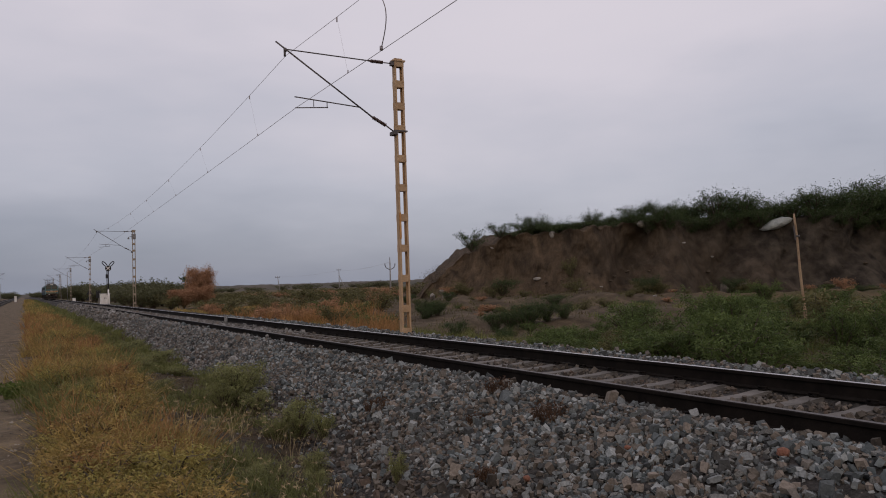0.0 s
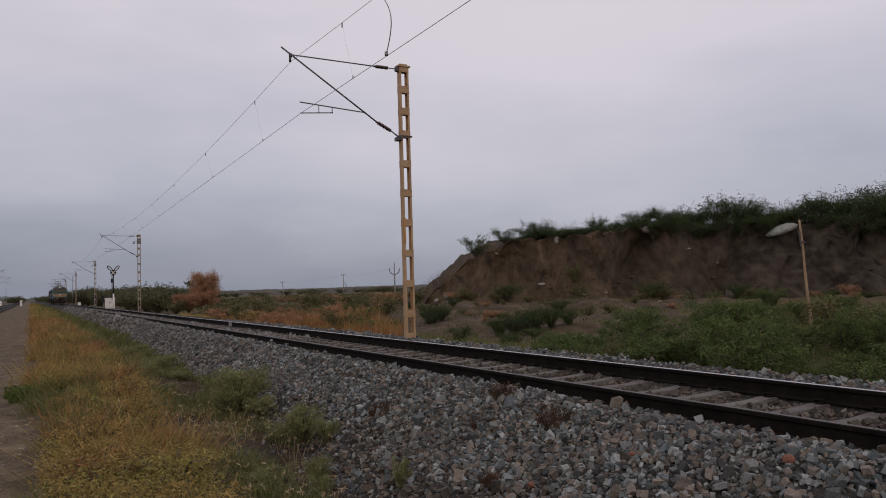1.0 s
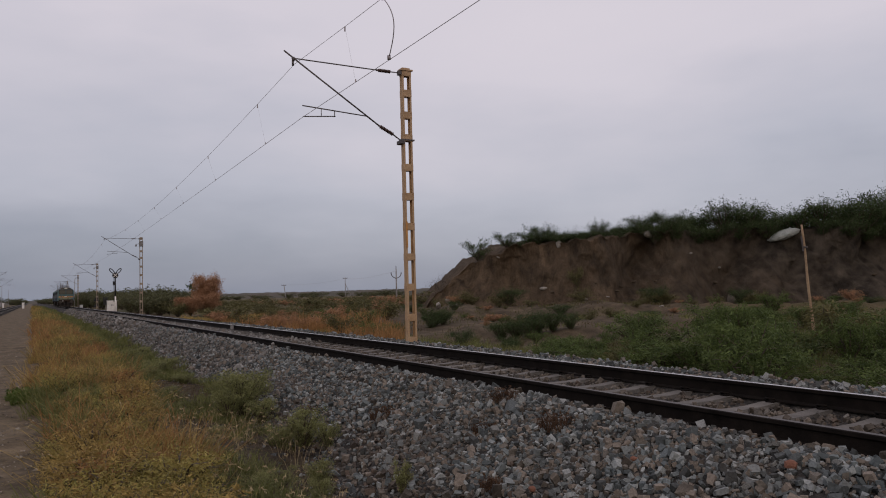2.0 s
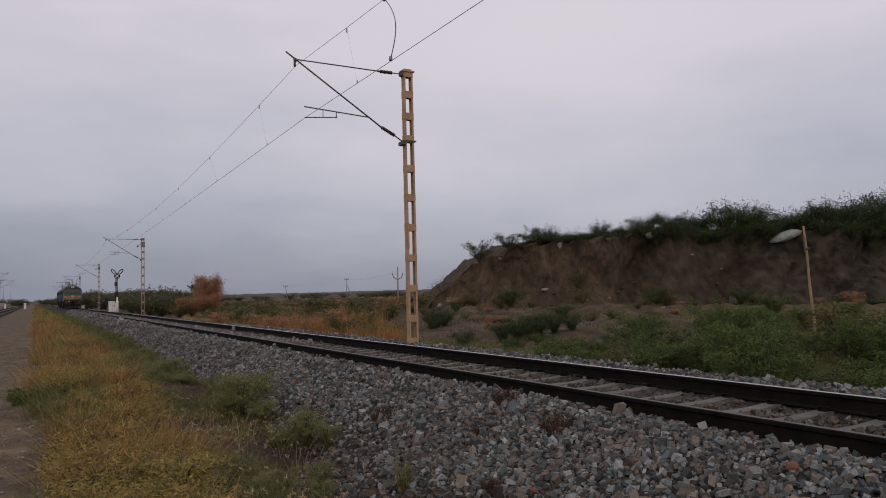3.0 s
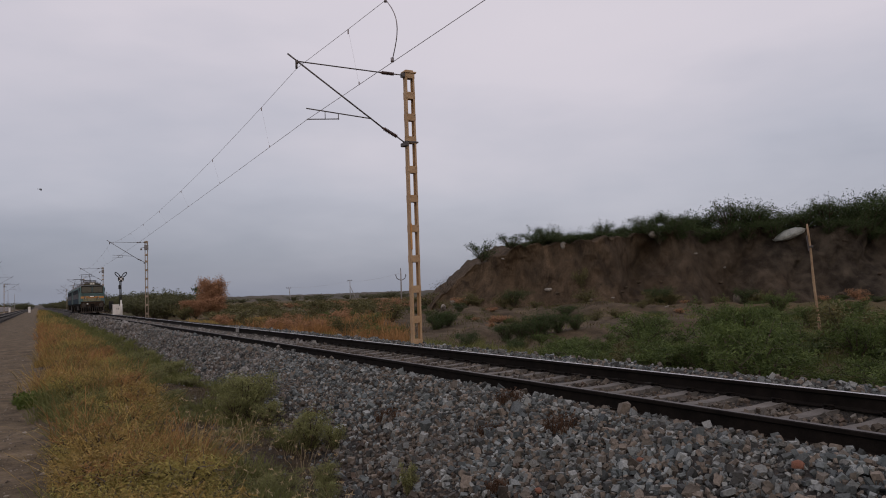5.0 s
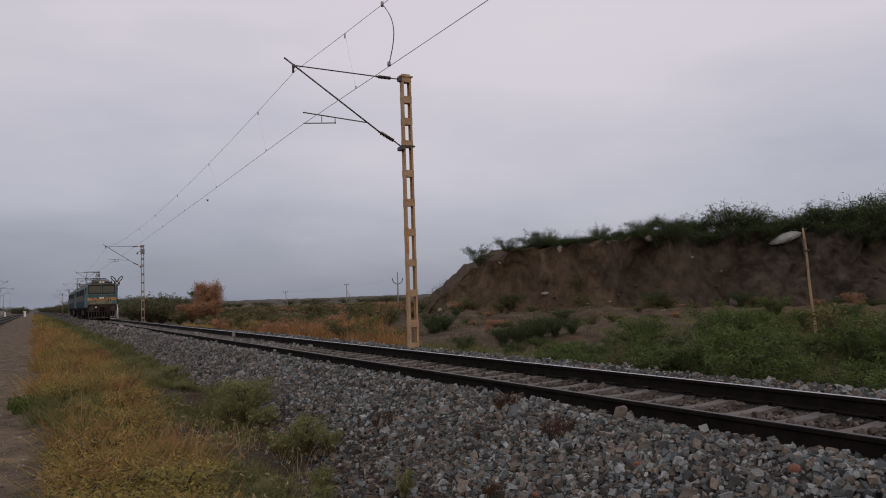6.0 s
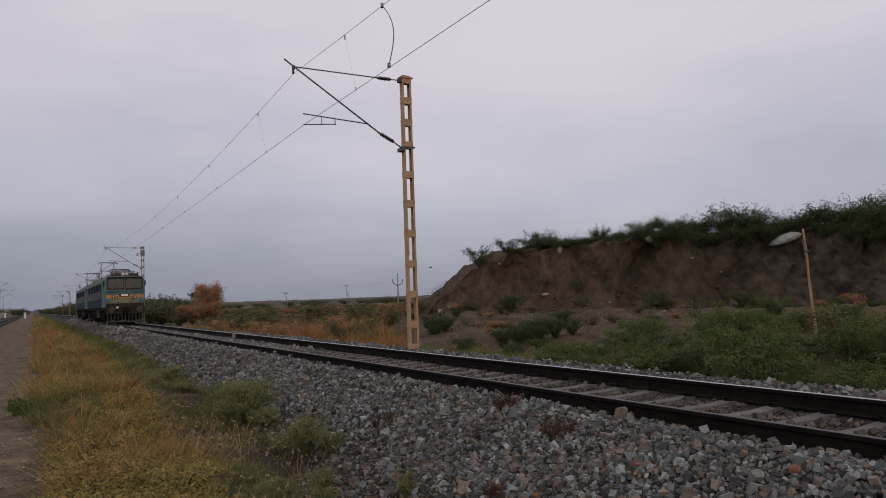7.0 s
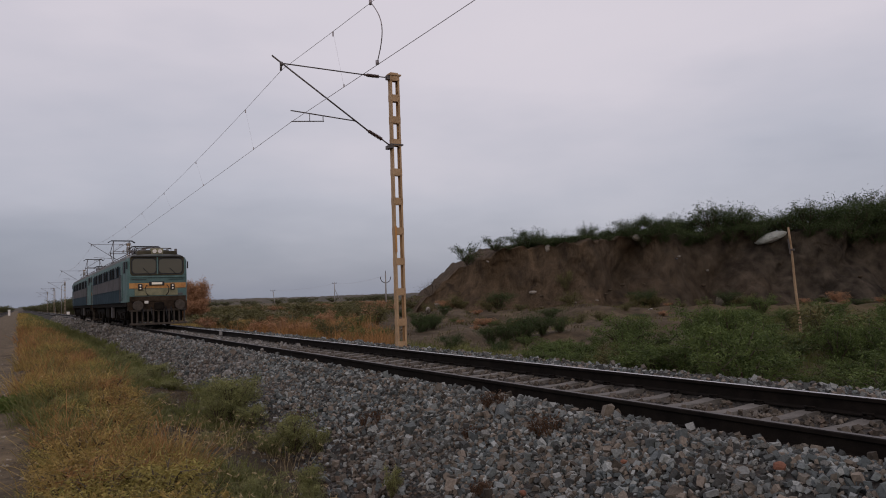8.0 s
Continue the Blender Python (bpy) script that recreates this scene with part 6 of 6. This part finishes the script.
WEEDS = [make_shrub("weed", "feathery green weed at the foot of the ballast", "weed", M_LEAF_WEED, "weeds beside the track", seed=120 + k, width=1.0, height=0.8, limbs=30, count=5600, leaf=0.045, sparse=0.10, twigs=3) for k in range(3)]
for k, (x, y, w, h) in enumerate(((2.90, 12.0, 0.95, 0.95), (2.62, 11.7, 0.60, 0.72), (3.18, 12.5, 0.70, 0.80), (3.0, 11.2, 0.55, 0.50), (2.92, 9.0, 0.62, 0.66), (2.72, 9.2, 0.42, 0.42), (3.08, 8.6, 0.36, 0.45), (2.42, 7.0, 0.34, 0.40),
                                  (2.0, 7.0, 0.44, 0.34), (1.72, 6.7, 0.40, 0.30), (1.4, 7.0, 0.36, 0.24), (2.85, 6.05, 0.20, 0.42), (2.25, 6.5, 0.30, 0.28), (2.40, 18.8, 0.75, 0.45), (2.75, 20.2, 0.8, 0.5), (3.3, 22.0, 0.9, 0.42),
                                  (2.95, 17.6, 0.6, 0.32), (2.6, 25.0, 1.0, 0.5), (3.2, 27.5, 1.0, 0.45), (2.3, 15.2, 0.5, 0.28), (2.0, 13.0, 0.4, 0.22), (2.2, 10.6, 0.36, 0.20), (3.4, 15.6, 0.5, 0.35), (1.85, 9.4, 0.30, 0.16))):
    z = max(float(bed_height(np.array(x), np.array(y))), gz(x, y))
    place(WEEDS[k % 3], (x, y, z - 0.02), (w, w, h), float(r2.uniform(0, 360)))


# ---- loose stones ----
def stone_base(seed, chips=3):
    r = np.random.default_rng(seed)
    bm = bmesh.new()
    bmesh.ops.create_cube(bm, size=1.7)
    for q in bm.verts:
        q.co *= float(r.uniform(0.78, 1.12))
        q.co += Vector(r.uniform(-0.22, 0.22, 3))
    bm.verts.ensure_lookup_table()
    if chips:
        bmesh.ops.bevel(bm, geom=[bm.verts[i] for i in r.choice(8, chips, replace=False)], offset=0.45, affect="VERTICES")
    bmesh.ops.triangulate(bm, faces=bm.faces[:])
    bm.verts.index_update()
    v = np.array([q.co[:] for q in bm.verts])
    f = np.array([[q.index for q in t.verts] for t in bm.faces])
    bm.free()
    v = v * [1.0, r.uniform(0.6, 0.95), r.uniform(0.45, 0.75)]
    return v, f


STONES = [stone_base(900 + k) for k in range(14)]
FAR_STONES = [stone_base(940 + k, 0) for k in range(10)]


def scatter(n, area, size, r, power=1.0, height=bed_height, keep=None, lift=0.75, shapes=STONES):
    x = r.uniform(area[0], area[1], n)
    y = area[2] + (area[3] - area[2]) * r.uniform(0, 1, n) ** power
    if keep is not None:
        m = keep(x, y)
        x, y = x[m], y[m]
    n = len(x)
    s = size * np.exp(r.normal(0, 0.32, n))
    z = height(x, y) + s * lift * r.uniform(-0.5, 1.4, n)
    a, b, c = r.uniform(0, 6.28, (3, n))
    R = np.zeros((n, 3, 3))
    ca, sa, cb, sb, cc, sc = np.cos(a), np.sin(a), np.cos(b), np.sin(b), np.cos(c * 0.5), np.sin(c * 0.5)
    R[:, 0, 0], R[:, 0, 1], R[:, 0, 2] = ca * cb, ca * sb * sc - sa * cc, ca * sb * cc + sa * sc
    R[:, 1, 0], R[:, 1, 1], R[:, 1, 2] = sa * cb, sa * sb * sc + ca * cc, sa * sb * cc - ca * sc
    R[:, 2, 0], R[:, 2, 1], R[:, 2, 2] = -sb, cb * sc, cb * cc
    vs, fs, o = [], [], 0
    which = r.integers(0, len(shapes), n)
    for k, (bv, bf) in enumerate(shapes):
        i = np.nonzero(which == k)[0]
        v = np.einsum("nij,vj->nvi", R[i], bv) * s[i][:, None, None] + np.stack([x[i], y[i], z[i]], 1)[:, None, :]
        f = bf[None] + (np.arange(len(i)) * len(bv))[:, None, None] + o
        vs.append(v.reshape(-1, 3))
        fs.append(f.reshape(-1, 3))
        o += v.shape[0] * v.shape[1]
    return np.concatenate(vs), np.concatenate(fs)


def make_stones():
    r = np.random.default_rng(33)

    def slope(x, y):
        return (x > toe_x(y) - 0.1 + r.normal(0, 0.14, len(x))) & (x < 5.19)

    def bay(x, y):
        k = np.abs(((y - 0.05) / 0.6 + 0.5) % 1 - 0.5) * 0.6
        return (k > 0.10) & (np.abs(np.abs(x - TRACK) - 0.87) > 0.08)
    def low(x, y):
        return slope(x, y) & (x < toe_x(y) + np.maximum(0.45, 1.25 - 0.05 * y) + 0.28 * np.sin(0.9 * y + 2) + r.normal(0, 0.2, len(x)))

    def upper(x, y):
        return slope(x, y) & ((x > toe_x(y) + np.maximum(0.25, 1.15 - 0.06 * y) + 0.2 * np.sin(1.7 * y)) | (r.random(len(x)) < 0.2))
    far = FAR_STONES
    sets = [(scatter(7500, (2.1, 4.9, 1.0, 17), 0.023, r, 1.0, keep=low), M_STONE_DIRT), (scatter(3500, (3.0, 5.0, 15, 60), 0.030, r, 1.3, keep=low, shapes=far), M_STONE_DIRT),
            (scatter(14500, (2.1, 5.2, 1.6, 9), 0.0245, r, 1.0, keep=upper), M_STONE), (scatter(11500, (2.4, 5.2, 9, 17), 0.0235, r, 1.0, keep=upper), M_STONE),
            (scatter(7000, (2.1, 5.2, -6, 1.7), 0.026, r, 1.0, keep=upper, shapes=far), M_STONE), (scatter(3000, (2.1, 5.2, -6, 1.7), 0.026, r, 1.0, keep=low, shapes=far), M_STONE_DIRT),
            (scatter(4200, (2.1, 5.2, 1.6, 17), 0.0245, r, 1.0, keep=slope), M_STONE_RUST),
            (scatter(6500, (3.0, 5.2, 17, 42), 0.028, r, 1.2, keep=slope, shapes=far), M_STONE), (scatter(6500, (3.0, 5.2, 17, 42), 0.028, r, 1.2, keep=slope, shapes=far), M_STONE_SHEEN), (scatter(5000, (3.4, 5.2, 40, 130), 0.055, r, 1.3, keep=slope, shapes=far), M_STONE_SHEEN),
            (scatter(5200, (5.25, 7.0, 1.0, 20), 0.023, r, 1.2, keep=bay, shapes=far), M_STONE_RUST), (scatter(2200, (5.25, 7.0, 1.0, 20), 0.024, r, 1.2, keep=bay, shapes=far), M_STONE_DIRT),
            (scatter(4500, (5.25, 7.0, 20, 90), 0.036, r, 1.3, keep=bay, shapes=far), M_STONE_SHEEN),
            (scatter(11500, (7.12, 9.9, 1.5, 40), 0.027, r, 1.4, shapes=far), M_STONE)]
    for (v, f), mat in sets:
        ob = mesh_object("loose_ballast", v, f, mat, bed)
        ob["kind"] = "stuff"
    # scattered grit and pebbles on the dirt track and in the drain
    def earth(x, y):
        return ground_height(x, y)
    v, f = scatter(2600, (-2.4, 0.7, 4, 30), 0.012, r, 1.6, height=earth, lift=0.1, shapes=FAR_STONES)
    tagged(mesh_object("pebbles", v, f, M_PEBBLE), "small pebbles on the dirt track", "pebbles", kind="stuff")
    v, f = scatter(1100, (1.5, 3.7, 4, 30), 0.018, r, 1.5, height=earth, lift=0.1, shapes=FAR_STONES)
    tagged(mesh_object("drain_stones", v, f, M_STONE), "strayed stones in the drain", "stones", kind="stuff")
    # the stones nearest the foot of the view, one by one
    meshes = []
    for k, (bv, bf) in enumerate(STONES):
        me = bpy.data.meshes.new("ballast_stone")
        me.from_pydata([tuple(q) for q in bv], [], [tuple(int(i) for i in t) for t in bf])
        me.materials.append(M_STONE_ONE)
        meshes.append(me)
    for k in range(290):
        x, y = float(r.uniform(2.8, 5.1)), float(r.uniform(2.4, 8.5))
        if x < toe_x(y):
            x = float(toe_x(y)) + 0.2
        s = 0.023 * float(np.exp(r.normal(0, 0.3)))
        ob = new("ballast_stone", meshes[k % len(meshes)])
        ob.parent = bed
        ob.matrix_basis = pose(x, y, float(bed_height(np.array(x), np.array(y))) + s * 0.9, float(r.uniform(-40, 40)), float(r.uniform(-40, 40)), float(r.uniform(0, 360))) @ Matrix.Scale(s, 4)


make_stones()
for x, y, a, q in ((4.62, 3.5, 30, 0.062), (3.44, 4.93, 70, 0.042), (4.2, 4.6, 10, 0.036)):
    make_rock("brick_piece", (x, y, float(bed_height(np.array(x), np.array(y))) + 0.045), (q, q * 0.7, q * 0.6), int(51 + 10 * x), M_BRICK, "broken red brick lying on the ballast", (5, 8, a))
make_rock("white_stone", (3.5, 22.1, -0.76), (0.09, 0.08, 0.08), 52, M_ROCK, "white stone in the drain beside the ballast")
for x, y, q in ((0.28, 8.1, 0.035), (0.12, 8.3, 0.03), (-0.15, 11.0, 0.03), (1.75, 16.2, 0.06), (1.95, 15.4, 0.05), (-0.1, 9.2, 0.025)):
    make_rock("pale_stone", (x, y, gz(x, y) + 0.04), (q, q * 0.8, q * 0.6), int(100 * y), M_ROCK, "small pale stone lying on the earth", (0, 0, 90 * x))


# ---- lineside things ----
def make_signal():
    """A post with a white cross board, two arms in a V and a white cabinet beside it."""
    sig = thing("signal_post", "black and white post with a V-shaped lamp board and white cross", "railway signal", at=(9.25, 103.2, 0))
    bm = bmesh.new()
    rod(bm, (0, 0, -0.6), (0, 0, 1.6), 0.09, sides=12)
    part("post", bm, M_WHITE, sig, "white lower post")
    bm = bmesh.new()
    rod(bm, (0, 0, 1.6), (0, 0, 4.1), 0.075, sides=12)
    rod(bm, (-0.16, 0, 0.9), (-0.16, 0, 4.0), 0.04, sides=8)
    box(bm, (-0.30, -0.06, 3.0), (-0.05, 0.06, 3.5), 0.02)
    part("upper_post", bm, M_BLACK, sig)
    for s in (-1, 1):
        bm = bmesh.new()
        a = radians(48)
        u = Vector((s * math.cos(a), 0, math.sin(a)))
        n = Vector((-u.z, 0, u.x))
        c0 = Vector((0, -0.03, 4.35))
        ring = []
        for k in range(20):
            t = 2 * math.pi * k / 20
            ring.append(c0 + u * (0.60 + 0.40 * math.cos(t)) + n * (0.15 * math.sin(t)))
        tube_path(bm, ring + ring[:1], 0.055, 6)
        part("lamp_arm", bm, M_BLACK, sig)
    bm = bmesh.new()
    rod(bm, (0, 0.03, 4.25), (0, -0.03, 4.25), 0.36, sides=20)
    board = part("disc", bm, M_BLACK, sig)
    bm = bmesh.new()
    for s in (-1, 1):
        rod(bm, (-0.22, -0.05, 4.25 - 0.22 * s), (0.22, -0.05, 4.25 + 0.22 * s), 0.05, sides=6)
    part("cross", bm, M_WHITE, board, "white cross")
    cab = thing("equipment_cabinet", "white-painted lineside equipment cabinet on a plinth", "cabinet", at=(8.95, 104.6, 0))
    bm = bmesh.new()
    box(bm, (-0.56, -0.4, -0.55), (0.56, 0.4, 1.02), 0.03)
    body = part("body", bm, M_WHITE, cab)
    bm = bmesh.new()
    box(bm, (-0.62, -0.46, 1.02), (0.62, 0.46, 1.09), 0.02)
    part("lid", bm, M_WHITE, cab)
    for a, b in ((-0.52, -0.02), (0.02, 0.52)):
        bm = bmesh.new()
        box(bm, (a, -0.425, -0.1), (b, -0.40, 0.94), 0.006)
        dr = part("door", bm, M_WHITE, cab)
        bm = bmesh.new()
        box(bm, (b - 0.1 if a < 0 else a + 0.05, -0.45, 0.4), (b - 0.05 if a < 0 else a + 0.1, -0.425, 0.6), 0.006)
        part("handle", bm, M_BLACK, dr)
    bm = bmesh.new()
    box(bm, (-0.8, -0.5, -0.8), (0.8, 0.5, -0.5), 0.02)
    part("plinth", bm, M_POLE, cab)


make_signal()
marker = thing("lineside_box", "small white marker block beside the far rails", "marker block", at=(9.3, 184.0 - 5, 0))
bm = bmesh.new()
box(bm, (-0.3, -0.25, -0.6), (0.3, 0.25, 0.28), 0.03)
part("block", bm, M_WHITE, marker)
bm = bmesh.new()
box(bm, (-0.33, -0.28, 0.28), (0.33, 0.28, 0.34), 0.02)
part("lid", bm, M_WHITE, marker)

# dark warning boards beyond the track
hut = thing("lineside_board", "dark triangular warning boards on posts beyond the track", "warning board", at=(11.2, 150.0, -1.0))
for k, (hx, hz) in enumerate(((-0.9, 2.0), (-0.9, 0.9), (0.6, 1.7))):
    bm = bmesh.new()
    if k < 2:
        v = [bm.verts.new(q) for q in ((hx - 0.55, -0.05, hz), (hx + 0.55, -0.05, hz), (hx, -0.05, hz + 0.95), (hx - 0.55, 0.05, hz), (hx + 0.55, 0.05, hz), (hx, 0.05, hz + 0.95))]
        for q in ((0, 1, 2), (5, 4, 3), (0, 3, 4, 1), (1, 4, 5, 2), (2, 5, 3, 0)):
            bm.faces.new([v[i] for i in q])
    else:
        box(bm, (hx - 0.4, -0.05, hz - 0.4), (hx + 0.4, 0.05, hz + 1.0), 0.02)
    part("board", bm, M_BLACK, hut)
for hx, t in ((-0.9, 2.4), (0.6, 2.2)):
    bm = bmesh.new()
    rod(bm, (hx, 0.1, -0.1), (hx, 0.1, t), 0.05)
    part("post", bm, M_POLE, hut)


def make_wood_pole():
    pole = thing("wooden_pole", "slender leaning bare wooden pole among the shrubs", "pole")
    bm = bmesh.new()
    a, b = Vector((27.36, 19.35, -1.1)), Vector((26.93, 19.32, 3.38))
    pts = [a.lerp(b, k / 8) + Vector((0.02 * math.sin(k * 1.3), 0, 0)) for k in range(9)]
    rings = []
    for k, q in enumerate(pts):
        rad = 0.062 - 0.0025 * k + 0.004 * math.sin(2.1 * k)
        rings.append([bm.verts.new((q.x + rad * math.cos(2 * math.pi * j / 10), q.y + rad * math.sin(2 * math.pi * j / 10), q.z)) for j in range(10)])
    for a1, b1 in zip(rings, rings[1:]):
        for j in range(10):
            bm.faces.new((a1[j], a1[(j + 1) % 10], b1[(j + 1) % 10], b1[j])).smooth = True
    bm.faces.new(rings[-1])
    part("shaft", bm, M_WOOD, pole)
    bm = bmesh.new()
    rod(bm, pts[6] + Vector((0, 0, 0.18)), pts[6] + Vector((0, 0, 0.26)), 0.10, sides=10)
    rod(bm, pts[7] + Vector((-0.12, 0, 0.1)), pts[7] + Vector((-0.04, 0, -0.5)), 0.03, sides=6)
    part("wire_band", bm, M_TUBE, pole)


make_wood_pole()


def make_power_pole(at, height, style, lean=0.0):
    pole = thing("power_pole", ("leaning concrete power pole with a short crossarm", "concrete power pole with a sloping strut", "power pole with a V-shaped crossarm")[style], "power pole", "power poles across the fields", at=at)
    bm = bmesh.new()
    rod(bm, (0, 0, -0.3), (lean, 0, height), 0.17, 0.10, 8)
    part("shaft", bm, M_POLE, pole)
    bm = bmesh.new()
    if style == 2:
        tube_path(bm, [(-0.95, 0, height - 0.9), (-0.75, 0, height - 1.35), (0, 0, height - 1.75), (0.75, 0, height - 1.35), (0.95, 0, height - 0.9)], 0.07, 6)
        rod(bm, (0, 0, height - 0.2), (0, 0, height + 0.45), 0.06)
        for e in (-0.95, 0.95):
            rod(bm, (e, 0, height - 0.95), (e, 0, height - 0.6), 0.09, 0.06)
    else:
        box(bm, (lean - 0.8, -0.06, height - 0.5), (lean + 0.8, 0.06, height - 0.38))
        for e in (-0.7, 0, 0.7):
            rod(bm, (lean + e, 0, height - 0.4), (lean + e, 0, height - 0.05), 0.07, 0.05)
    part("crossarm", bm, M_TUBE, pole)
    if style == 1:
        bm = bmesh.new()
        rod(bm, (2.9, 0, -0.3), (0.1, 0, height - 2.4), 0.13, 0.10, 8)
        part("strut", bm, M_POLE, pole)


make_power_pole((74.4, 245.0, -1.2), 6.2, 0, -0.85)
make_power_pole((91.5, 235.3, -1.2), 8.0, 1)
make_power_pole((55.35, 118.1, -1.1), 6.4, 2)
for a, b in (((91.5, 235.3, 6.3), (55.35, 118.1, 4.9)), ((74.4, 245.0, 4.7), (91.5, 235.3, 6.3))):
    bm = bmesh.new()
    pts = [Vector(a).lerp(Vector(b), k / 10) - Vector((0, 0, 1.6 * 4 * (k / 10) * (1 - k / 10) * 0.35)) for k in range(11)]
    tube_path(bm, pts, 0.012, 5)
    tagged(part("power_line", bm, M_WIRE), "thin sagging power line between poles", "power line", "power lines")


def make_left_side():
    """Boundary wall, thin poles and a white post beyond the second track."""
    wall = thing("boundary_wall", "long low pale boundary wall beyond the second track", "wall", kind="structure")
    for k in range(30):
        bm = bmesh.new()
        box(bm, (-15.2, 150 + 12 * k, -1.2), (-14.9, 161.7 + 12 * k, 1.35 + 0.05 * (k % 3)), 0.02)
        part("wall_panel", bm, M_WALL, wall)
        bm = bmesh.new()
        box(bm, (-15.25, 161.7 + 12 * k, -1.2), (-14.85, 162.0 + 12 * k, 1.55), 0.02)
        part("pillar", bm, M_WALL, wall)
    for y, x in ((236, 10.6), (300, 11.5), (330, -10), (420, -10)):
        bm = bmesh.new()
        rod(bm, (0, 0, -1.2), (0, 0, 7.5), 0.10, 0.07, 8)
        ob = part("lineside_pole", bm, M_POLE)
        ob.matrix_basis = pose(x, y, 0)
        tagged(ob, "thin grey pole far along the railway", "pole", "far poles")
    for x, y in ((-2.2, 250.0), (-9.5, 330.0)):
        bm = bmesh.new()
        box(bm, (-0.3, -0.2, -0.9), (0.3, 0.2, 1.0), 0.03)
        box(bm, (-0.4, -0.25, 1.0), (0.4, 0.25, 1.15), 0.03)
        ob = part("marker_post", bm, M_WHITE)
        ob.matrix_basis = pose(x, y, 0)
        tagged(ob, "white-painted marker post beside the far line", "marker post")


make_left_side()


def make_bird():
    """A small bird: body with beak, fanned tail and two wings that beat."""
    ob = thing("bird", "small dark bird flying low over the railway", "bird")
    bm = bmesh.new()
    bmesh.ops.create_uvsphere(bm, u_segments=10, v_segments=8, radius=1.0)
    for v in bm.verts:
        k = 1 - 0.35 * max(0.0, -v.co.x)
        v.co = Vector((v.co.x * 0.10, v.co.y * 0.040 * k, v.co.z * 0.040 * k))
    rod(bm, (0.09, 0, 0.01), (0.125, 0, 0.005), 0.010, 0.002, 6)
    part("body", bm, M_BLACK, ob)
    bm = bmesh.new()
    tail = [bm.verts.new(q) for q in ((-0.08, -0.015, 0.0), (-0.08, 0.015, 0.0), (-0.20, 0.04, 0.004), (-0.20, -0.04, 0.004), (-0.08, -0.015, 0.008), (-0.08, 0.015, 0.008), (-0.20, 0.04, 0.009), (-0.20, -0.04, 0.009))]
    for q in ((0, 3, 2, 1), (4, 5, 6, 7), (0, 1, 5, 4), (1, 2, 6, 5), (2, 3, 7, 6), (3, 0, 4, 7)):
        bm.faces.new([tail[i] for i in q])
    part("tail", bm, M_BLACK, ob)
    wings = []
    for side in (-1, 1):
        bm = bmesh.new()
        low = [(0.06, 0.0), (0.075, 0.10), (0.03, 0.22), (-0.03, 0.20), (-0.05, 0.09), (-0.05, 0.0)]
        a = [bm.verts.new((x, side * y, -0.003)) for x, y in low]
        b = [bm.verts.new((x, side * y, 0.004)) for x, y in low]
        for i in range(6):
            bm.faces.new((a[i], a[(i + 1) % 6], b[(i + 1) % 6], b[i]))
        bm.faces.new(a[::-1])
        bm.faces.new(b)
        bmesh.ops.recalc_face_normals(bm, faces=bm.faces[:])
        wing = part("wing", bm, M_BLACK, ob)
        wing.matrix_basis = pose(0, side * 0.03, 0.015)
        wings.append((wing, side))
    return ob, wings


bird, BIRD_WINGS = make_bird()
bird.scale = (0.75, 0.75, 0.75)


# ---- what moves ----
FRONT_END, SPEED = 40.2, 22.16      # lead cab face at 8 s; metres a second


def motions():
    for loco, wheels, back in ((lead_loco, WHEELS_LEAD, 0.0), (trail_loco, WHEELS_TRAIL, LENGTH + 1.25)):
        walk(loco, [(t, pose(TRACK, FRONT_END + SPEED * (8.0 - t) + back, 0)) for t in (0.0, 2.0, 4.0, 6.0, 8.0)])
        for ws, y in wheels:
            walk(ws, [(k / 30, pose(0, y, 0.546, math.degrees(SPEED * k / 30 / 0.546) % 360)) for k in range(241)])

    flight = [(0.0, -34.0, 52.0, 8.0), (4.7, -4.0, 45.0, 7.4), (5.8, 7.98, 43.88, 7.09), (6.0, 8.7, 43.74, 7.09), (6.2, 10.64, 43.37, 6.67), (6.4, 12.92, 42.83, 5.98), (6.6, 15.3, 42.15, 4.9),
              (6.8, 17.9, 41.2, 3.55), (7.0, 20.9, 39.9, 3.0), (8.0, 33.0, 31.0, 2.8)]
    walk(bird, [(t, pose(x, y, z, 0, 0, -12 if t < 7.5 else -35)) for t, x, y, z in flight])
    for wing, side in BIRD_WINGS:
        walk(wing, [(k / 10, pose(0, side * 0.03, 0.015, side * (34 if k % 2 else -26))) for k in range(81)])


motions()
